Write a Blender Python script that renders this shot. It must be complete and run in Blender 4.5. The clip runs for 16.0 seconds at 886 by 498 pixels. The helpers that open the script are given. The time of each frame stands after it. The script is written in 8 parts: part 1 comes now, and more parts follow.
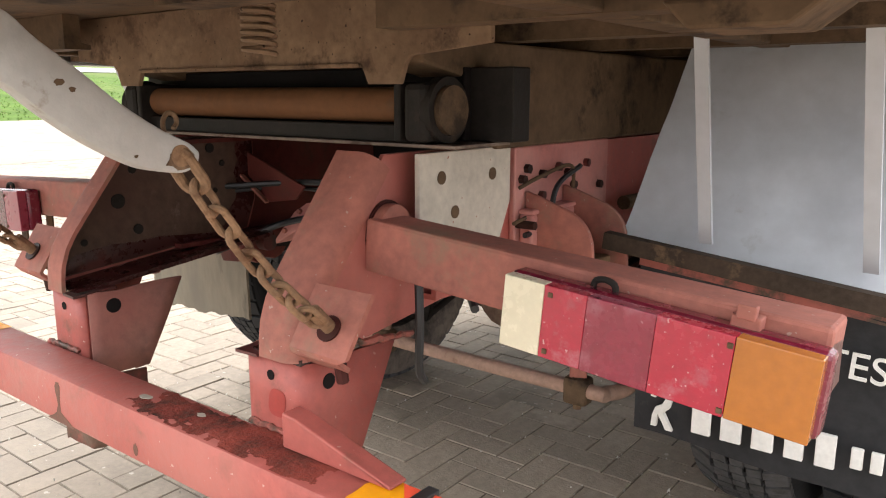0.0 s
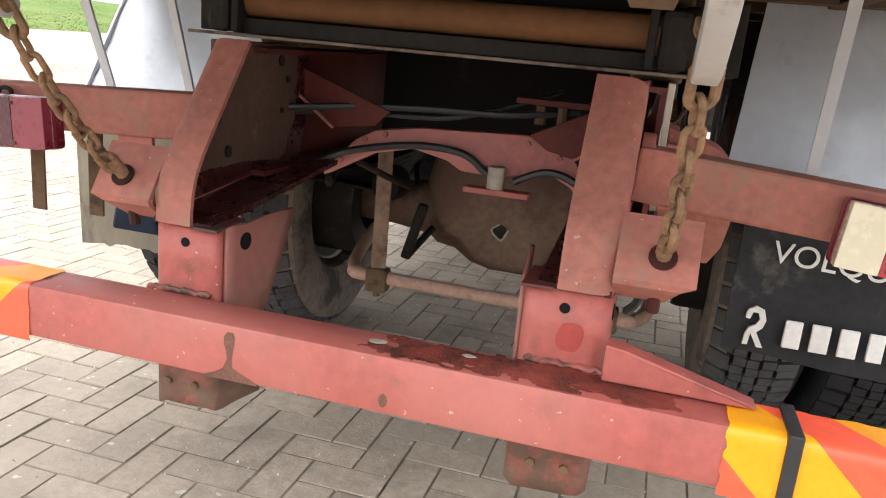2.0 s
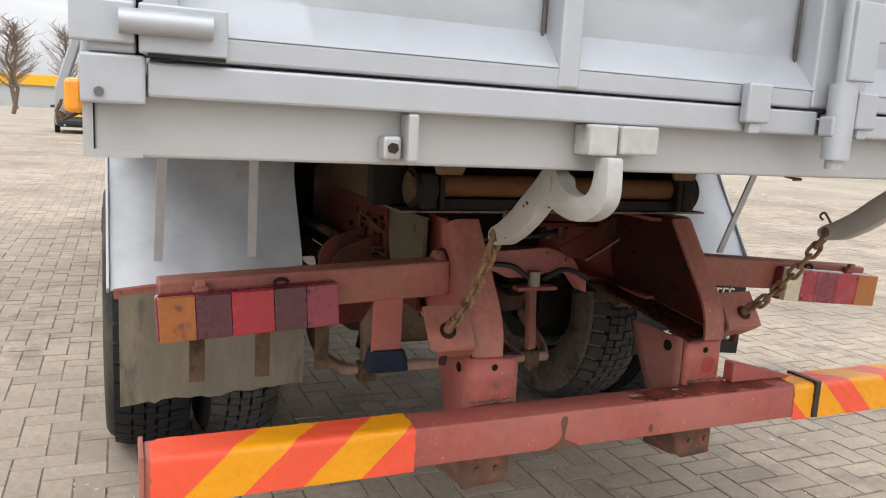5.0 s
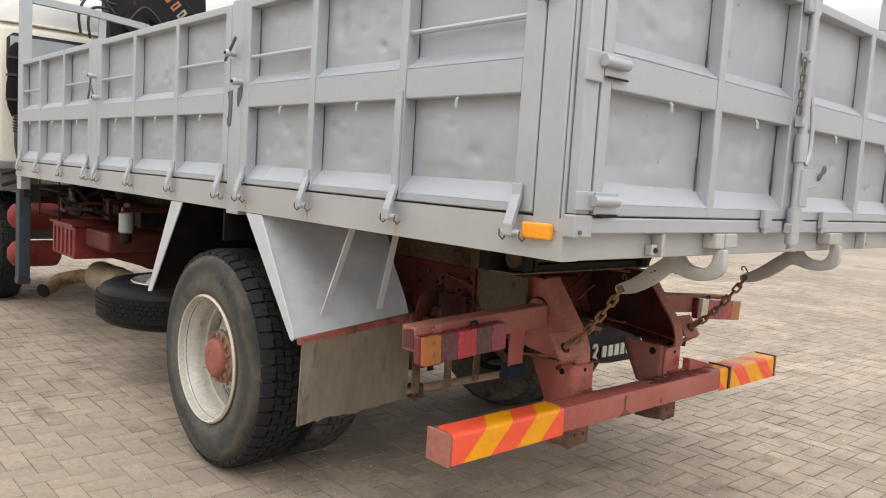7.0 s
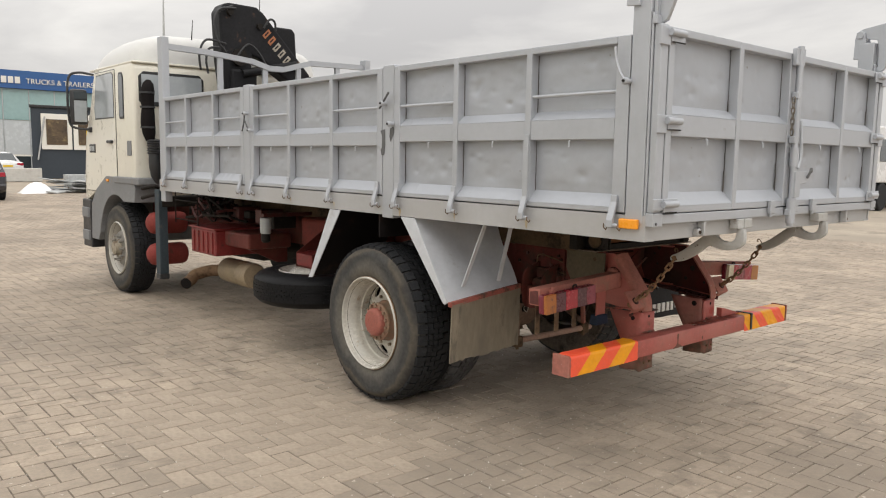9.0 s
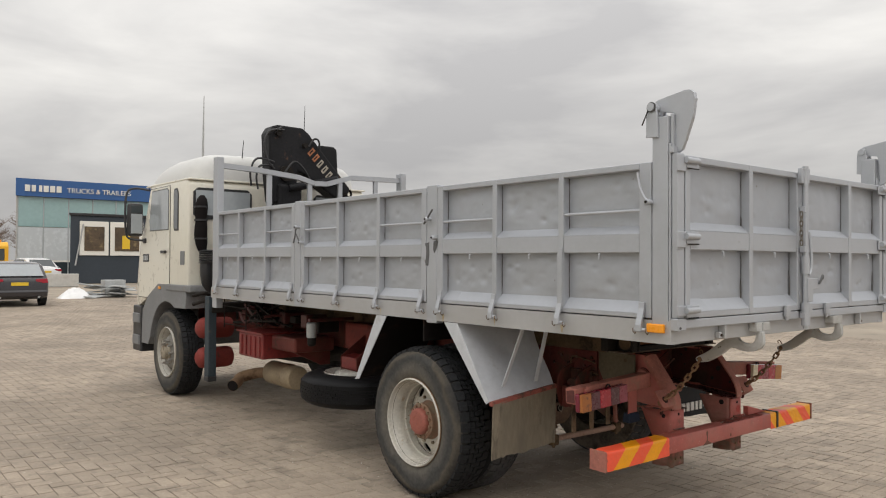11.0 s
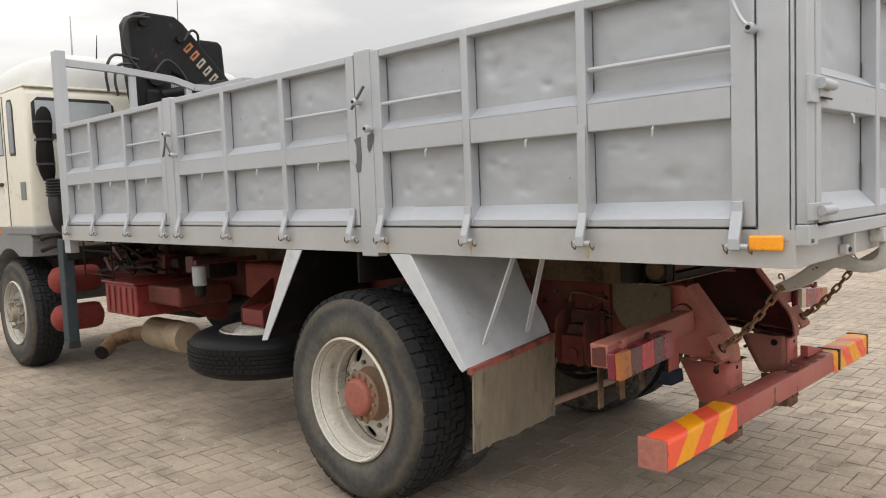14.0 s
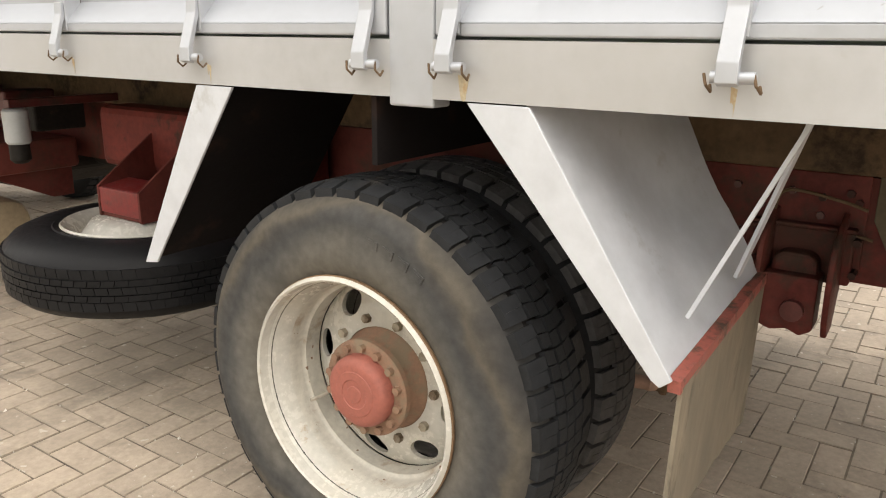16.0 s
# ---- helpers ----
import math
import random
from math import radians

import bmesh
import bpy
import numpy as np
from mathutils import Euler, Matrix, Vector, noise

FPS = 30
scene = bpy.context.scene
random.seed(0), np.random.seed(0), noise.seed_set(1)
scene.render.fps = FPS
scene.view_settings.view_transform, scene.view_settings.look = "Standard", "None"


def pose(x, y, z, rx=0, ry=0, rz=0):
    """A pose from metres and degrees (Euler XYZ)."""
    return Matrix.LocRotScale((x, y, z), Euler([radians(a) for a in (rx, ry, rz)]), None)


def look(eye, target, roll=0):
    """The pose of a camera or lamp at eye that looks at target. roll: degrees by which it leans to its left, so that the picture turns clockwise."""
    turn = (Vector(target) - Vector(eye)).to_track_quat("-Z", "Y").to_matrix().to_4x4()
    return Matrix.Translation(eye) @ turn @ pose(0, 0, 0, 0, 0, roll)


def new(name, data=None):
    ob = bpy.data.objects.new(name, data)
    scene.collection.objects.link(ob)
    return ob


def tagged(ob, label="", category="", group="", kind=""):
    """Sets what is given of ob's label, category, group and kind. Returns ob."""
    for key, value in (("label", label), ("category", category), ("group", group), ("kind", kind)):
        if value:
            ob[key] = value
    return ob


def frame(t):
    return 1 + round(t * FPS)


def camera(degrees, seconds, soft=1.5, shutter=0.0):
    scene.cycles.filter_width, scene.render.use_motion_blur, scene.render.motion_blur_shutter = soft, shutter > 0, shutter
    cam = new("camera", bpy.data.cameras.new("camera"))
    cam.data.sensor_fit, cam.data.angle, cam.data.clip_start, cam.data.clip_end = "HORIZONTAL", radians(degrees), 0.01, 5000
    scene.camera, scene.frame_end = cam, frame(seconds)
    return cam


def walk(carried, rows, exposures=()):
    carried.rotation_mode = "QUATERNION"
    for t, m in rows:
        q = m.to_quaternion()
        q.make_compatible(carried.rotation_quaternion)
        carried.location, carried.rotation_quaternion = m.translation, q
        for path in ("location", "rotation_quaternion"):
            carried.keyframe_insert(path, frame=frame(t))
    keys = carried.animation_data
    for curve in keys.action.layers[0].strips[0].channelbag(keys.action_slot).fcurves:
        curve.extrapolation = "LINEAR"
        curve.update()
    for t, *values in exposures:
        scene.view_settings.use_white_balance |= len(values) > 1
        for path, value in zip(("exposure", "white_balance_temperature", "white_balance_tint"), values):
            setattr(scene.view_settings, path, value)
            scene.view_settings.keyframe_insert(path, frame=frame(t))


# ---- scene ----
cam = camera(60.2, 16.0, soft=1.1)
PATH = [
    (0, (1.257, -0.2, 1.14), (0.067, 1.357, 0.741), 0.1),
    (0.5, (1.128, -0.246, 1.136), (-0.054, 1.319, 0.747), 0.9),
    (1, (0.932, -0.404, 1.148), (-0.142, 1.242, 0.78), 2.2),
    (1.5, (0.713, -0.507, 1.125), (-0.16, 1.253, 0.755), 3.1),
    (2, (0.43, -0.567, 1.063), (-0.067, 1.303, 0.556), 5.3),
    (2.5, (0.189, -0.636, 1.047), (-0.069, 1.291, 0.577), 6.3),
    (3, (0.044, -0.695, 1.07), (-0.141, 1.239, 0.593), 3.1),
    (3.2, (-0.019, -0.709, 1.093), (-0.186, 1.225, 0.61), 4.6),
    (5.5, (-1.57, -1.155, 1.337), (-0.612, 0.575, 1.035), 2.1),
    (6, (-1.951, -1.194, 1.369), (-0.89, 0.478, 1.091), 2.8),
    (6.5, (-2.387, -1.191, 1.388), (-1.144, 0.36, 1.157), 3.3),
    (7, (-2.792, -1.267, 1.428), (-1.454, 0.208, 1.24), 3.6),
    (7.5, (-3.22, -1.317, 1.413), (-1.836, 0.112, 1.207), 2.4),
    (8, (-3.584, -1.456, 1.485), (-2.186, -0.046, 1.247), 1.9),
    (8.5, (-3.89, -1.71, 1.552), (-2.5, -0.298, 1.28), 1.3),
    (9, (-4.045, -1.925, 1.566), (-2.746, -0.423, 1.335), 0.9),
    (9.5, (-4.231, -2.064, 1.597), (-3.023, -0.473, 1.498), 0.9),
    (11.8, (-4.402, -2.175, 1.625), (-3.112, -0.647, 1.658), -0.1),
    (12, (-4.365, -2.137, 1.618), (-3.067, -0.615, 1.636), -0.3),
    (12.5, (-4.14, -1.942, 1.585), (-2.826, -0.435, 1.554), -1.6),
    (13, (-3.96, -1.629, 1.522), (-2.631, -0.136, 1.451), -3.1),
    (13.5, (-3.726, -1.201, 1.503), (-2.302, 0.193, 1.34), -2.9),
    (14, (-3.481, -0.792, 1.481), (-2.051, 0.598, 1.335), -2.2),
    (14.5, (-3.255, -0.311, 1.475), (-1.812, 1.06, 1.276), -1.5),
    (15, (-3.029, 0.08, 1.462), (-1.551, 1.398, 1.185), -1.8),
    (15.5, (-2.71, 0.534, 1.439), (-1.2, 1.774, 1.016), -1.9),
    (16, (-2.469, 0.939, 1.35), (-0.877, 2.021, 0.806), 0.5),
]
EXPOSURES = [(0.0, 1.46, 6250, 10), (1.0, 1.46, 6250, 10), (1.7, 1.50, 6200, 10), (3.2, 1.53, 5950, 10), (5.5, 0.40, 6350, 10), (7.0, 0.36, 6500, 10), (8.5, 0.22, 6620, 10), (9.5, 0.02, 6600, 10), (11.8, -0.23, 6560, 10), (12.5, -0.20, 6560, 10), (13.5, 0.04, 6600, 10), (14.5, 0.40, 6500, 10), (15.1, 0.55, 6580, 10), (16.0, 0.86, 6900, 10)]
walk(cam, [(t, look(eye, target, roll)) for t, eye, target, roll in PATH], EXPOSURES)

# ---- world, sun ----
world = bpy.data.worlds.new("overcast_sky")
scene.world = world
world.use_nodes = True
wn, wl = world.node_tree.nodes, world.node_tree.links
wn.clear()


def wnode(kind, **kw):
    n = wn.new(kind)
    for k, v in kw.items():
        n.inputs[k].default_value = v
    return n


SUN_EL, SUN_ROT = radians(50), radians(215)
sky = wn.new("ShaderNodeTexSky")
sky.sky_type, sky.sun_disc = "NISHITA", False
sky.sun_elevation, sky.sun_rotation = SUN_EL, SUN_ROT
sky.air_density, sky.dust_density = 1.0, 4.0
grey = wnode("ShaderNodeHueSaturation", Saturation=0.12, Value=1.0)
wl.new(sky.outputs["Color"], grey.inputs["Color"])
wc = wn.new("ShaderNodeTexCoord")
wmap = wn.new("ShaderNodeMapping")
wmap.inputs["Scale"].default_value = (1.0, 1.0, 3.6)
wl.new(wc.outputs["Generated"], wmap.inputs["Vector"])
cloud = wnode("ShaderNodeTexNoise", Scale=2.3, Detail=6.0, Roughness=0.52, Distortion=0.35)
wl.new(wmap.outputs["Vector"], cloud.inputs["Vector"])
cramp = wn.new("ShaderNodeValToRGB")
cramp.color_ramp.elements[0].position, cramp.color_ramp.elements[0].color = 0.33, (0.60, 0.595, 0.60, 1)
cramp.color_ramp.elements[1].position, cramp.color_ramp.elements[1].color = 0.66, (1.0, 0.985, 0.955, 1)
wl.new(cloud.outputs["Fac"], cramp.inputs["Fac"])
# brighter towards the zenith, as under an even cloud cover
wsep = wn.new("ShaderNodeSeparateXYZ")
wl.new(wc.outputs["Generated"], wsep.inputs["Vector"])
wup = wn.new("ShaderNodeMapRange")
wup.inputs["From Min"].default_value, wup.inputs["From Max"].default_value = 0.0, 1.0
wup.inputs["To Min"].default_value, wup.inputs["To Max"].default_value = 7.0, 24.5
wl.new(wsep.outputs["Z"], wup.inputs["Value"])
wmul = wn.new("ShaderNodeMix")
wmul.data_type, wmul.blend_type = "RGBA", "MULTIPLY"
wmul.inputs["Factor"].default_value = 1.0
wl.new(cramp.outputs["Color"], wmul.inputs[6])
wl.new(wup.outputs["Result"], wmul.inputs[7])
wmix = wn.new("ShaderNodeMix")
wmix.data_type = "RGBA"
wmix.inputs["Factor"].default_value = 0.90
wl.new(grey.outputs["Color"], wmix.inputs[6])
wl.new(wmul.outputs[2], wmix.inputs[7])
wbg = wnode("ShaderNodeBackground", Strength=0.10)
wl.new(wmix.outputs[2], wbg.inputs["Color"])
wout = wn.new("ShaderNodeOutputWorld")
wl.new(wbg.outputs["Background"], wout.inputs["Surface"])

sun_lamp = bpy.data.lights.new("sun", "SUN")
sun_lamp.energy, sun_lamp.angle, sun_lamp.color = 0.60, radians(45), (1.0, 0.965, 0.91)
sun = new("sun", sun_lamp)
sun.matrix_world = look((-5.0, -7.2, 10.4), (0, 0, 0))


# ---- materials ----
def surface(name, colour, rough=0.6, metal=0.0, vary=0.25, scale=6.0, stain=None, stain_amount=0.0, stain_scale=2.5,
            bump=0.15, bump_scale=40.0, random_vary=0.0, island=False, clear=0.0, streak=1.0, wide=None, wide_amount=0.5, wide_scale=0.35, speck=None, speck_scale=85.0, speck_cut=0.715, dist=0.004, relief=4.0):
    """A paint, rubber, stone or steel: base colour with grain, blotches, stains and fine relief."""
    m = bpy.data.materials.new(name)
    m.use_nodes = True
    nt = m.node_tree
    b = nt.nodes["Principled BSDF"]
    b.inputs["Metallic"].default_value = metal
    if clear:
        b.inputs["Coat Weight"].default_value = clear
        b.inputs["Coat Roughness"].default_value = 0.15
    tc = nt.nodes.new("ShaderNodeTexCoord")
    mp = nt.nodes.new("ShaderNodeMapping")
    mp.inputs["Scale"].default_value = (1, 1, streak)
    nt.links.new(tc.outputs["Object"], mp.inputs["Vector"])

    def noise_tex(s, detail=6.0, r=0.6):
        n = nt.nodes.new("ShaderNodeTexNoise")
        n.inputs["Scale"].default_value, n.inputs["Detail"].default_value, n.inputs["Roughness"].default_value = s, detail, r
        nt.links.new(mp.outputs["Vector"], n.inputs["Vector"])
        return n

    big, fine = noise_tex(scale), noise_tex(scale * 9)
    add = nt.nodes.new("ShaderNodeMath")
    add.operation = "ADD"
    nt.links.new(big.outputs["Fac"], add.inputs[0])
    nt.links.new(fine.outputs["Fac"], add.inputs[1])
    ramp = nt.nodes.new("ShaderNodeMapRange")
    ramp.inputs["From Min"].default_value, ramp.inputs["From Max"].default_value = 0.7, 1.3
    ramp.inputs["To Min"].default_value, ramp.inputs["To Max"].default_value = 1 - vary, 1 + vary
    nt.links.new(add.outputs[0], ramp.inputs["Value"])
    mul = nt.nodes.new("ShaderNodeMix")
    mul.data_type, mul.blend_type = "RGBA", "MULTIPLY"
    mul.inputs["Factor"].default_value = 1.0
    mul.inputs[6].default_value = (*colour, 1)
    nt.links.new(ramp.outputs["Result"], mul.inputs[7])
    out = mul.outputs[2]
    if random_vary:
        if island:
            info = nt.nodes.new("ShaderNodeNewGeometry").outputs["Random Per Island"]
        else:
            info = nt.nodes.new("ShaderNodeObjectInfo").outputs["Random"]
        rr = nt.nodes.new("ShaderNodeMapRange")
        rr.inputs["To Min"].default_value, rr.inputs["To Max"].default_value = 1 - random_vary, 1 + random_vary
        nt.links.new(info, rr.inputs["Value"])
        rm = nt.nodes.new("ShaderNodeMix")
        rm.data_type, rm.blend_type = "RGBA", "MULTIPLY"
        rm.inputs["Factor"].default_value = 1.0
        nt.links.new(out, rm.inputs[6])
        nt.links.new(rr.outputs["Result"], rm.inputs[7])
        out = rm.outputs[2]
    if stain:
        sn = noise_tex(stain_scale, 9.0, 0.68)
        sr = nt.nodes.new("ShaderNodeMapRange")
        sr.inputs["From Min"].default_value = 0.72 - 0.5 * stain_amount
        sr.inputs["From Max"].default_value = 0.80 - 0.42 * stain_amount
        nt.links.new(sn.outputs["Fac"], sr.inputs["Value"])
        sm = nt.nodes.new("ShaderNodeMix")
        sm.data_type = "RGBA"
        nt.links.new(sr.outputs["Result"], sm.inputs["Factor"])
        nt.links.new(out, sm.inputs[6])
        sm.inputs[7].default_value = (*stain, 1)
        out = sm.outputs[2]
    if wide:
        wn_ = noise_tex(wide_scale, 5.0, 0.55)
        wr = nt.nodes.new("ShaderNodeMapRange")
        wr.inputs["From Min"].default_value, wr.inputs["From Max"].default_value = 0.42, 0.66
        wr.inputs["To Max"].default_value = wide_amount
        nt.links.new(wn_.outputs["Fac"], wr.inputs["Value"])
        wm = nt.nodes.new("ShaderNodeMix")
        wm.data_type = "RGBA"
        nt.links.new(wr.outputs["Result"], wm.inputs["Factor"])
        nt.links.new(out, wm.inputs[6])
        wm.inputs[7].default_value = (*wide, 1)
        out = wm.outputs[2]
    if speck:
        kn = noise_tex(speck_scale, 2.0, 0.5)
        kr = nt.nodes.new("ShaderNodeMapRange")
        kr.inputs["From Min"].default_value, kr.inputs["From Max"].default_value = speck_cut, speck_cut + 0.02
        nt.links.new(kn.outputs["Fac"], kr.inputs["Value"])
        km = nt.nodes.new("ShaderNodeMix")
        km.data_type = "RGBA"
        nt.links.new(kr.outputs["Result"], km.inputs["Factor"])
        nt.links.new(out, km.inputs[6])
        km.inputs[7].default_value = (*speck, 1)
        out = km.outputs[2]
    nt.links.new(out, b.inputs["Base Color"])
    if rough >= 0.5 and max(colour) < 0.25 and not clear:
        b.inputs["Specular IOR Level"].default_value = 0.14  # dark rough materials get little sheen, which deepens their blacks
    rgh = nt.nodes.new("ShaderNodeMapRange")
    rgh.inputs["From Min"].default_value, rgh.inputs["From Max"].default_value = 0.7, 1.3
    rgh.inputs["To Min"].default_value, rgh.inputs["To Max"].default_value = max(0.02, rough - 0.12), min(1.0, rough + 0.12)
    nt.links.new(add.outputs[0], rgh.inputs["Value"])
    nt.links.new(rgh.outputs["Result"], b.inputs["Roughness"])
    if bump:
        bn, bl = noise_tex(bump_scale, relief), nt.nodes.new("ShaderNodeBump")
        bl.inputs["Strength"].default_value, bl.inputs["Distance"].default_value = bump, dist
        nt.links.new(bn.outputs["Fac"], bl.inputs["Height"])
        nt.links.new(bl.outputs["Normal"], b.inputs["Normal"])
    return m


def tyre_wall(name, cy, cz):
    """Dusty rubber whose dust lies in uneven rings round the axle at cy, cz."""
    m = surface(name, (0.05, 0.05, 0.05), 0.8, 0.0, 0.25, 5.0, None, 0, 3, 0.25, 60)
    nt = m.node_tree
    b = nt.nodes["Principled BSDF"]
    tc = nt.nodes.new("ShaderNodeTexCoord")
    rel = nt.nodes.new("ShaderNodeVectorMath")
    rel.operation = "SUBTRACT"
    rel.inputs[1].default_value = (0, cy, cz)
    nt.links.new(tc.outputs["Object"], rel.inputs[0])
    flat = nt.nodes.new("ShaderNodeVectorMath")
    flat.operation = "MULTIPLY"
    flat.inputs[1].default_value = (0, 1, 1)
    nt.links.new(rel.outputs[0], flat.inputs[0])
    ln = nt.nodes.new("ShaderNodeVectorMath")
    ln.operation = "LENGTH"
    nt.links.new(flat.outputs[0], ln.inputs[0])
    no = nt.nodes.new("ShaderNodeTexNoise")
    no.inputs["Scale"].default_value, no.inputs["Detail"].default_value = 3.6, 6.0
    nt.links.new(tc.outputs["Object"], no.inputs["Vector"])
    wob = nt.nodes.new("ShaderNodeMath")
    wob.operation = "MULTIPLY_ADD"
    wob.inputs[1].default_value = 0.23
    nt.links.new(no.outputs["Fac"], wob.inputs[0])
    nt.links.new(ln.outputs["Value"], wob.inputs[2])
    rp = nt.nodes.new("ShaderNodeValToRGB")
    els = rp.color_ramp.elements
    els[0].position, els[0].color = 0.40, (0.132, 0.120, 0.100, 1)
    els[1].position, els[1].color = 0.63, (0.036, 0.035, 0.034, 1)
    for p, q in ((0.45, (0.108, 0.101, 0.089, 1)), (0.482, (0.080, 0.077, 0.071, 1)), (0.515, (0.054, 0.054, 0.053, 1)), (0.545, (0.062, 0.059, 0.055, 1)), (0.565, (0.092, 0.081, 0.065, 1)), (0.60, (0.055, 0.051, 0.046, 1))):
        e = els.new(p)
        e.color = q
    nt.links.new(wob.outputs[0], rp.inputs["Fac"])
    fine = nt.nodes.new("ShaderNodeTexNoise")
    fine.inputs["Scale"].default_value, fine.inputs["Detail"].default_value = 40.0, 6.0
    nt.links.new(tc.outputs["Object"], fine.inputs["Vector"])
    fr = nt.nodes.new("ShaderNodeMapRange")
    fr.inputs["From Min"].default_value, fr.inputs["From Max"].default_value = 0.3, 0.7
    fr.inputs["To Min"].default_value, fr.inputs["To Max"].default_value = 0.85, 1.15
    nt.links.new(fine.outputs["Fac"], fr.inputs["Value"])
    mx = nt.nodes.new("ShaderNodeMix")
    mx.data_type, mx.blend_type = "RGBA", "MULTIPLY"
    mx.inputs["Factor"].default_value = 1.0
    nt.links.new(rp.outputs["Color"], mx.inputs[6])
    nt.links.new(fr.outputs["Result"], mx.inputs[7])
    nt.links.new(mx.outputs[2], b.inputs["Base Color"])
    return m


JOINTDIRT = surface("grimy_panel_joint", (0.115, 0.105, 0.095), 0.8, 0.0, 0.4, 14.0, (0.16, 0.10, 0.06), 0.3, 9.0)
SILVER = surface("silver_grey_paint", (0.455, 0.472, 0.503), 0.48, 0.45, 0.06, 3.0, (0.36, 0.36, 0.365), 0.10, 6.0, 0.16, 25)
SHEET = surface("silver_grey_sheet", (0.425, 0.443, 0.477), 0.50, 0.45, 0.06, 3.0, (0.37, 0.38, 0.40), 0.16, 5.0, 0.22, 17, dist=0.005, relief=1.2, speck=(0.30, 0.29, 0.28), speck_scale=26.0, speck_cut=0.75)
RAILGREY = surface("pale_grey_rail_paint", (0.462, 0.464, 0.470), 0.5, 0.42, 0.07, 3.0, (0.40, 0.385, 0.36), 0.10, 4.0, 0.12, 30, wide=(0.445, 0.435, 0.42), wide_amount=0.5, wide_scale=1.3)
RED = surface("faded_red_oxide_paint", (0.36, 0.092, 0.075), 0.5, 0.0, 0.22, 5.0, (0.20, 0.078, 0.055), 0.27, 8.0, 0.3, 60, wide=(0.42, 0.152, 0.124), wide_amount=0.7, wide_scale=3.0, speck=(0.48, 0.30, 0.25), speck_cut=0.728)
REDDUST = surface("dusty_red_paint", (0.34, 0.125, 0.094), 0.75, 0.0, 0.28, 6.0, (0.27, 0.155, 0.11), 0.36, 5.0, 0.3, 60, speck=(0.42, 0.27, 0.22), speck_cut=0.725)
DARKRED = surface("dark_red_for_oil_and_shade", (0.10, 0.024, 0.022), 0.4, 0.0, 0.35, 5.0, (0.045, 0.03, 0.025), 0.4, 5.0, 0.2, 50)
BROWN = surface("brown_dirty_steel", (0.118, 0.078, 0.048), 0.8, 0.0, 0.34, 4.0, (0.040, 0.028, 0.020), 0.40, 6.0, 0.4, 50)
GREASE = surface("black_greasy_steel", (0.021, 0.018, 0.016), 0.62, 0.0, 0.4, 6.0, (0.060, 0.042, 0.031), 0.27, 6.0, 0.3, 60)
TUBEBROWN = surface("orange_brown_rusty_tube", (0.16, 0.075, 0.035), 0.7, 0.1, 0.25, 4.0, (0.12, 0.07, 0.04), 0.3, 5.0, 0.2, 60)
TRAYTAN = surface("dusty_brown_tray_steel", (0.20, 0.155, 0.125), 0.8, 0.0, 0.3, 5.0, (0.06, 0.04, 0.03), 0.4, 6.0, 0.2, 50)
RUSTFOOT = surface("rust_worn_faded_red", (0.25, 0.075, 0.055), 0.8, 0.0, 0.4, 7.0, (0.115, 0.068, 0.045), 0.60, 11.0, 0.5, 60, wide=(0.24, 0.15, 0.115), wide_amount=0.7, wide_scale=6.0)
LINKTAN = surface("pale_dust_on_link", (0.24, 0.165, 0.12), 0.85, 0.0, 0.3, 5.0, (0.13, 0.075, 0.055), 0.4, 6.0, 0.3, 50)
BATTENDARK = surface("dark_oily_wood", (0.055, 0.040, 0.030), 0.8, 0.0, 0.4, 8.0, (0.16, 0.11, 0.07), 0.25, 9.0, 0.4, 60)
ARCHPINK = surface("dusty_pink_red_paint", (0.44, 0.150, 0.130), 0.65, 0.0, 0.25, 5.0, (0.28, 0.11, 0.09), 0.32, 7.0, 0.3, 60, wide=(0.46, 0.20, 0.175), wide_amount=0.7, wide_scale=3.0)
CHALK = surface("chalky_beige_plate", (0.40, 0.36, 0.30), 0.8, 0.0, 0.25, 5.0, (0.24, 0.16, 0.11), 0.3, 6.0, 0.2, 50)
PLATEWHITE = surface("chalky_white_plate", (0.52, 0.475, 0.405), 0.8, 0.0, 0.2, 5.0, (0.46, 0.30, 0.23), 0.26, 7.0, 0.25, 50, speck=(0.30, 0.12, 0.09), speck_cut=0.735)
PINKRED = surface("pale_pink_red_paint", (0.46, 0.17, 0.15), 0.55, 0.0, 0.2, 6.0, (0.28, 0.11, 0.09), 0.28, 9.0, 0.3, 60, wide=(0.52, 0.27, 0.24), wide_amount=0.7, wide_scale=5.0)
PLATETAN = surface("rust_stained_tan_plate", (0.205, 0.135, 0.085), 0.75, 0.0, 0.30, 6.0, (0.060, 0.036, 0.024), 0.40, 9.0, 0.4, 50, wide=(0.13, 0.078, 0.048), wide_amount=0.8, wide_scale=5.0, speck=(0.05, 0.03, 0.022), speck_cut=0.69)
RIMBARREL = surface("stained_shaded_rim_barrel", (0.46, 0.435, 0.38), 0.42, 0.0, 0.2, 6.0, (0.26, 0.185, 0.12), 0.34, 5.0, 0.12, 25, speck=(0.17, 0.10, 0.06), speck_scale=48.0, speck_cut=0.71)
GREYRIM = surface("grimy_grey_rim_paint", (0.235, 0.228, 0.21), 0.5, 0.0, 0.12, 6.0, (0.19, 0.135, 0.085), 0.30, 8.0, 0.10, 25, wide=(0.27, 0.24, 0.20), wide_amount=0.7, wide_scale=3.5, speck=(0.20, 0.11, 0.06), speck_scale=48.0, speck_cut=0.722)
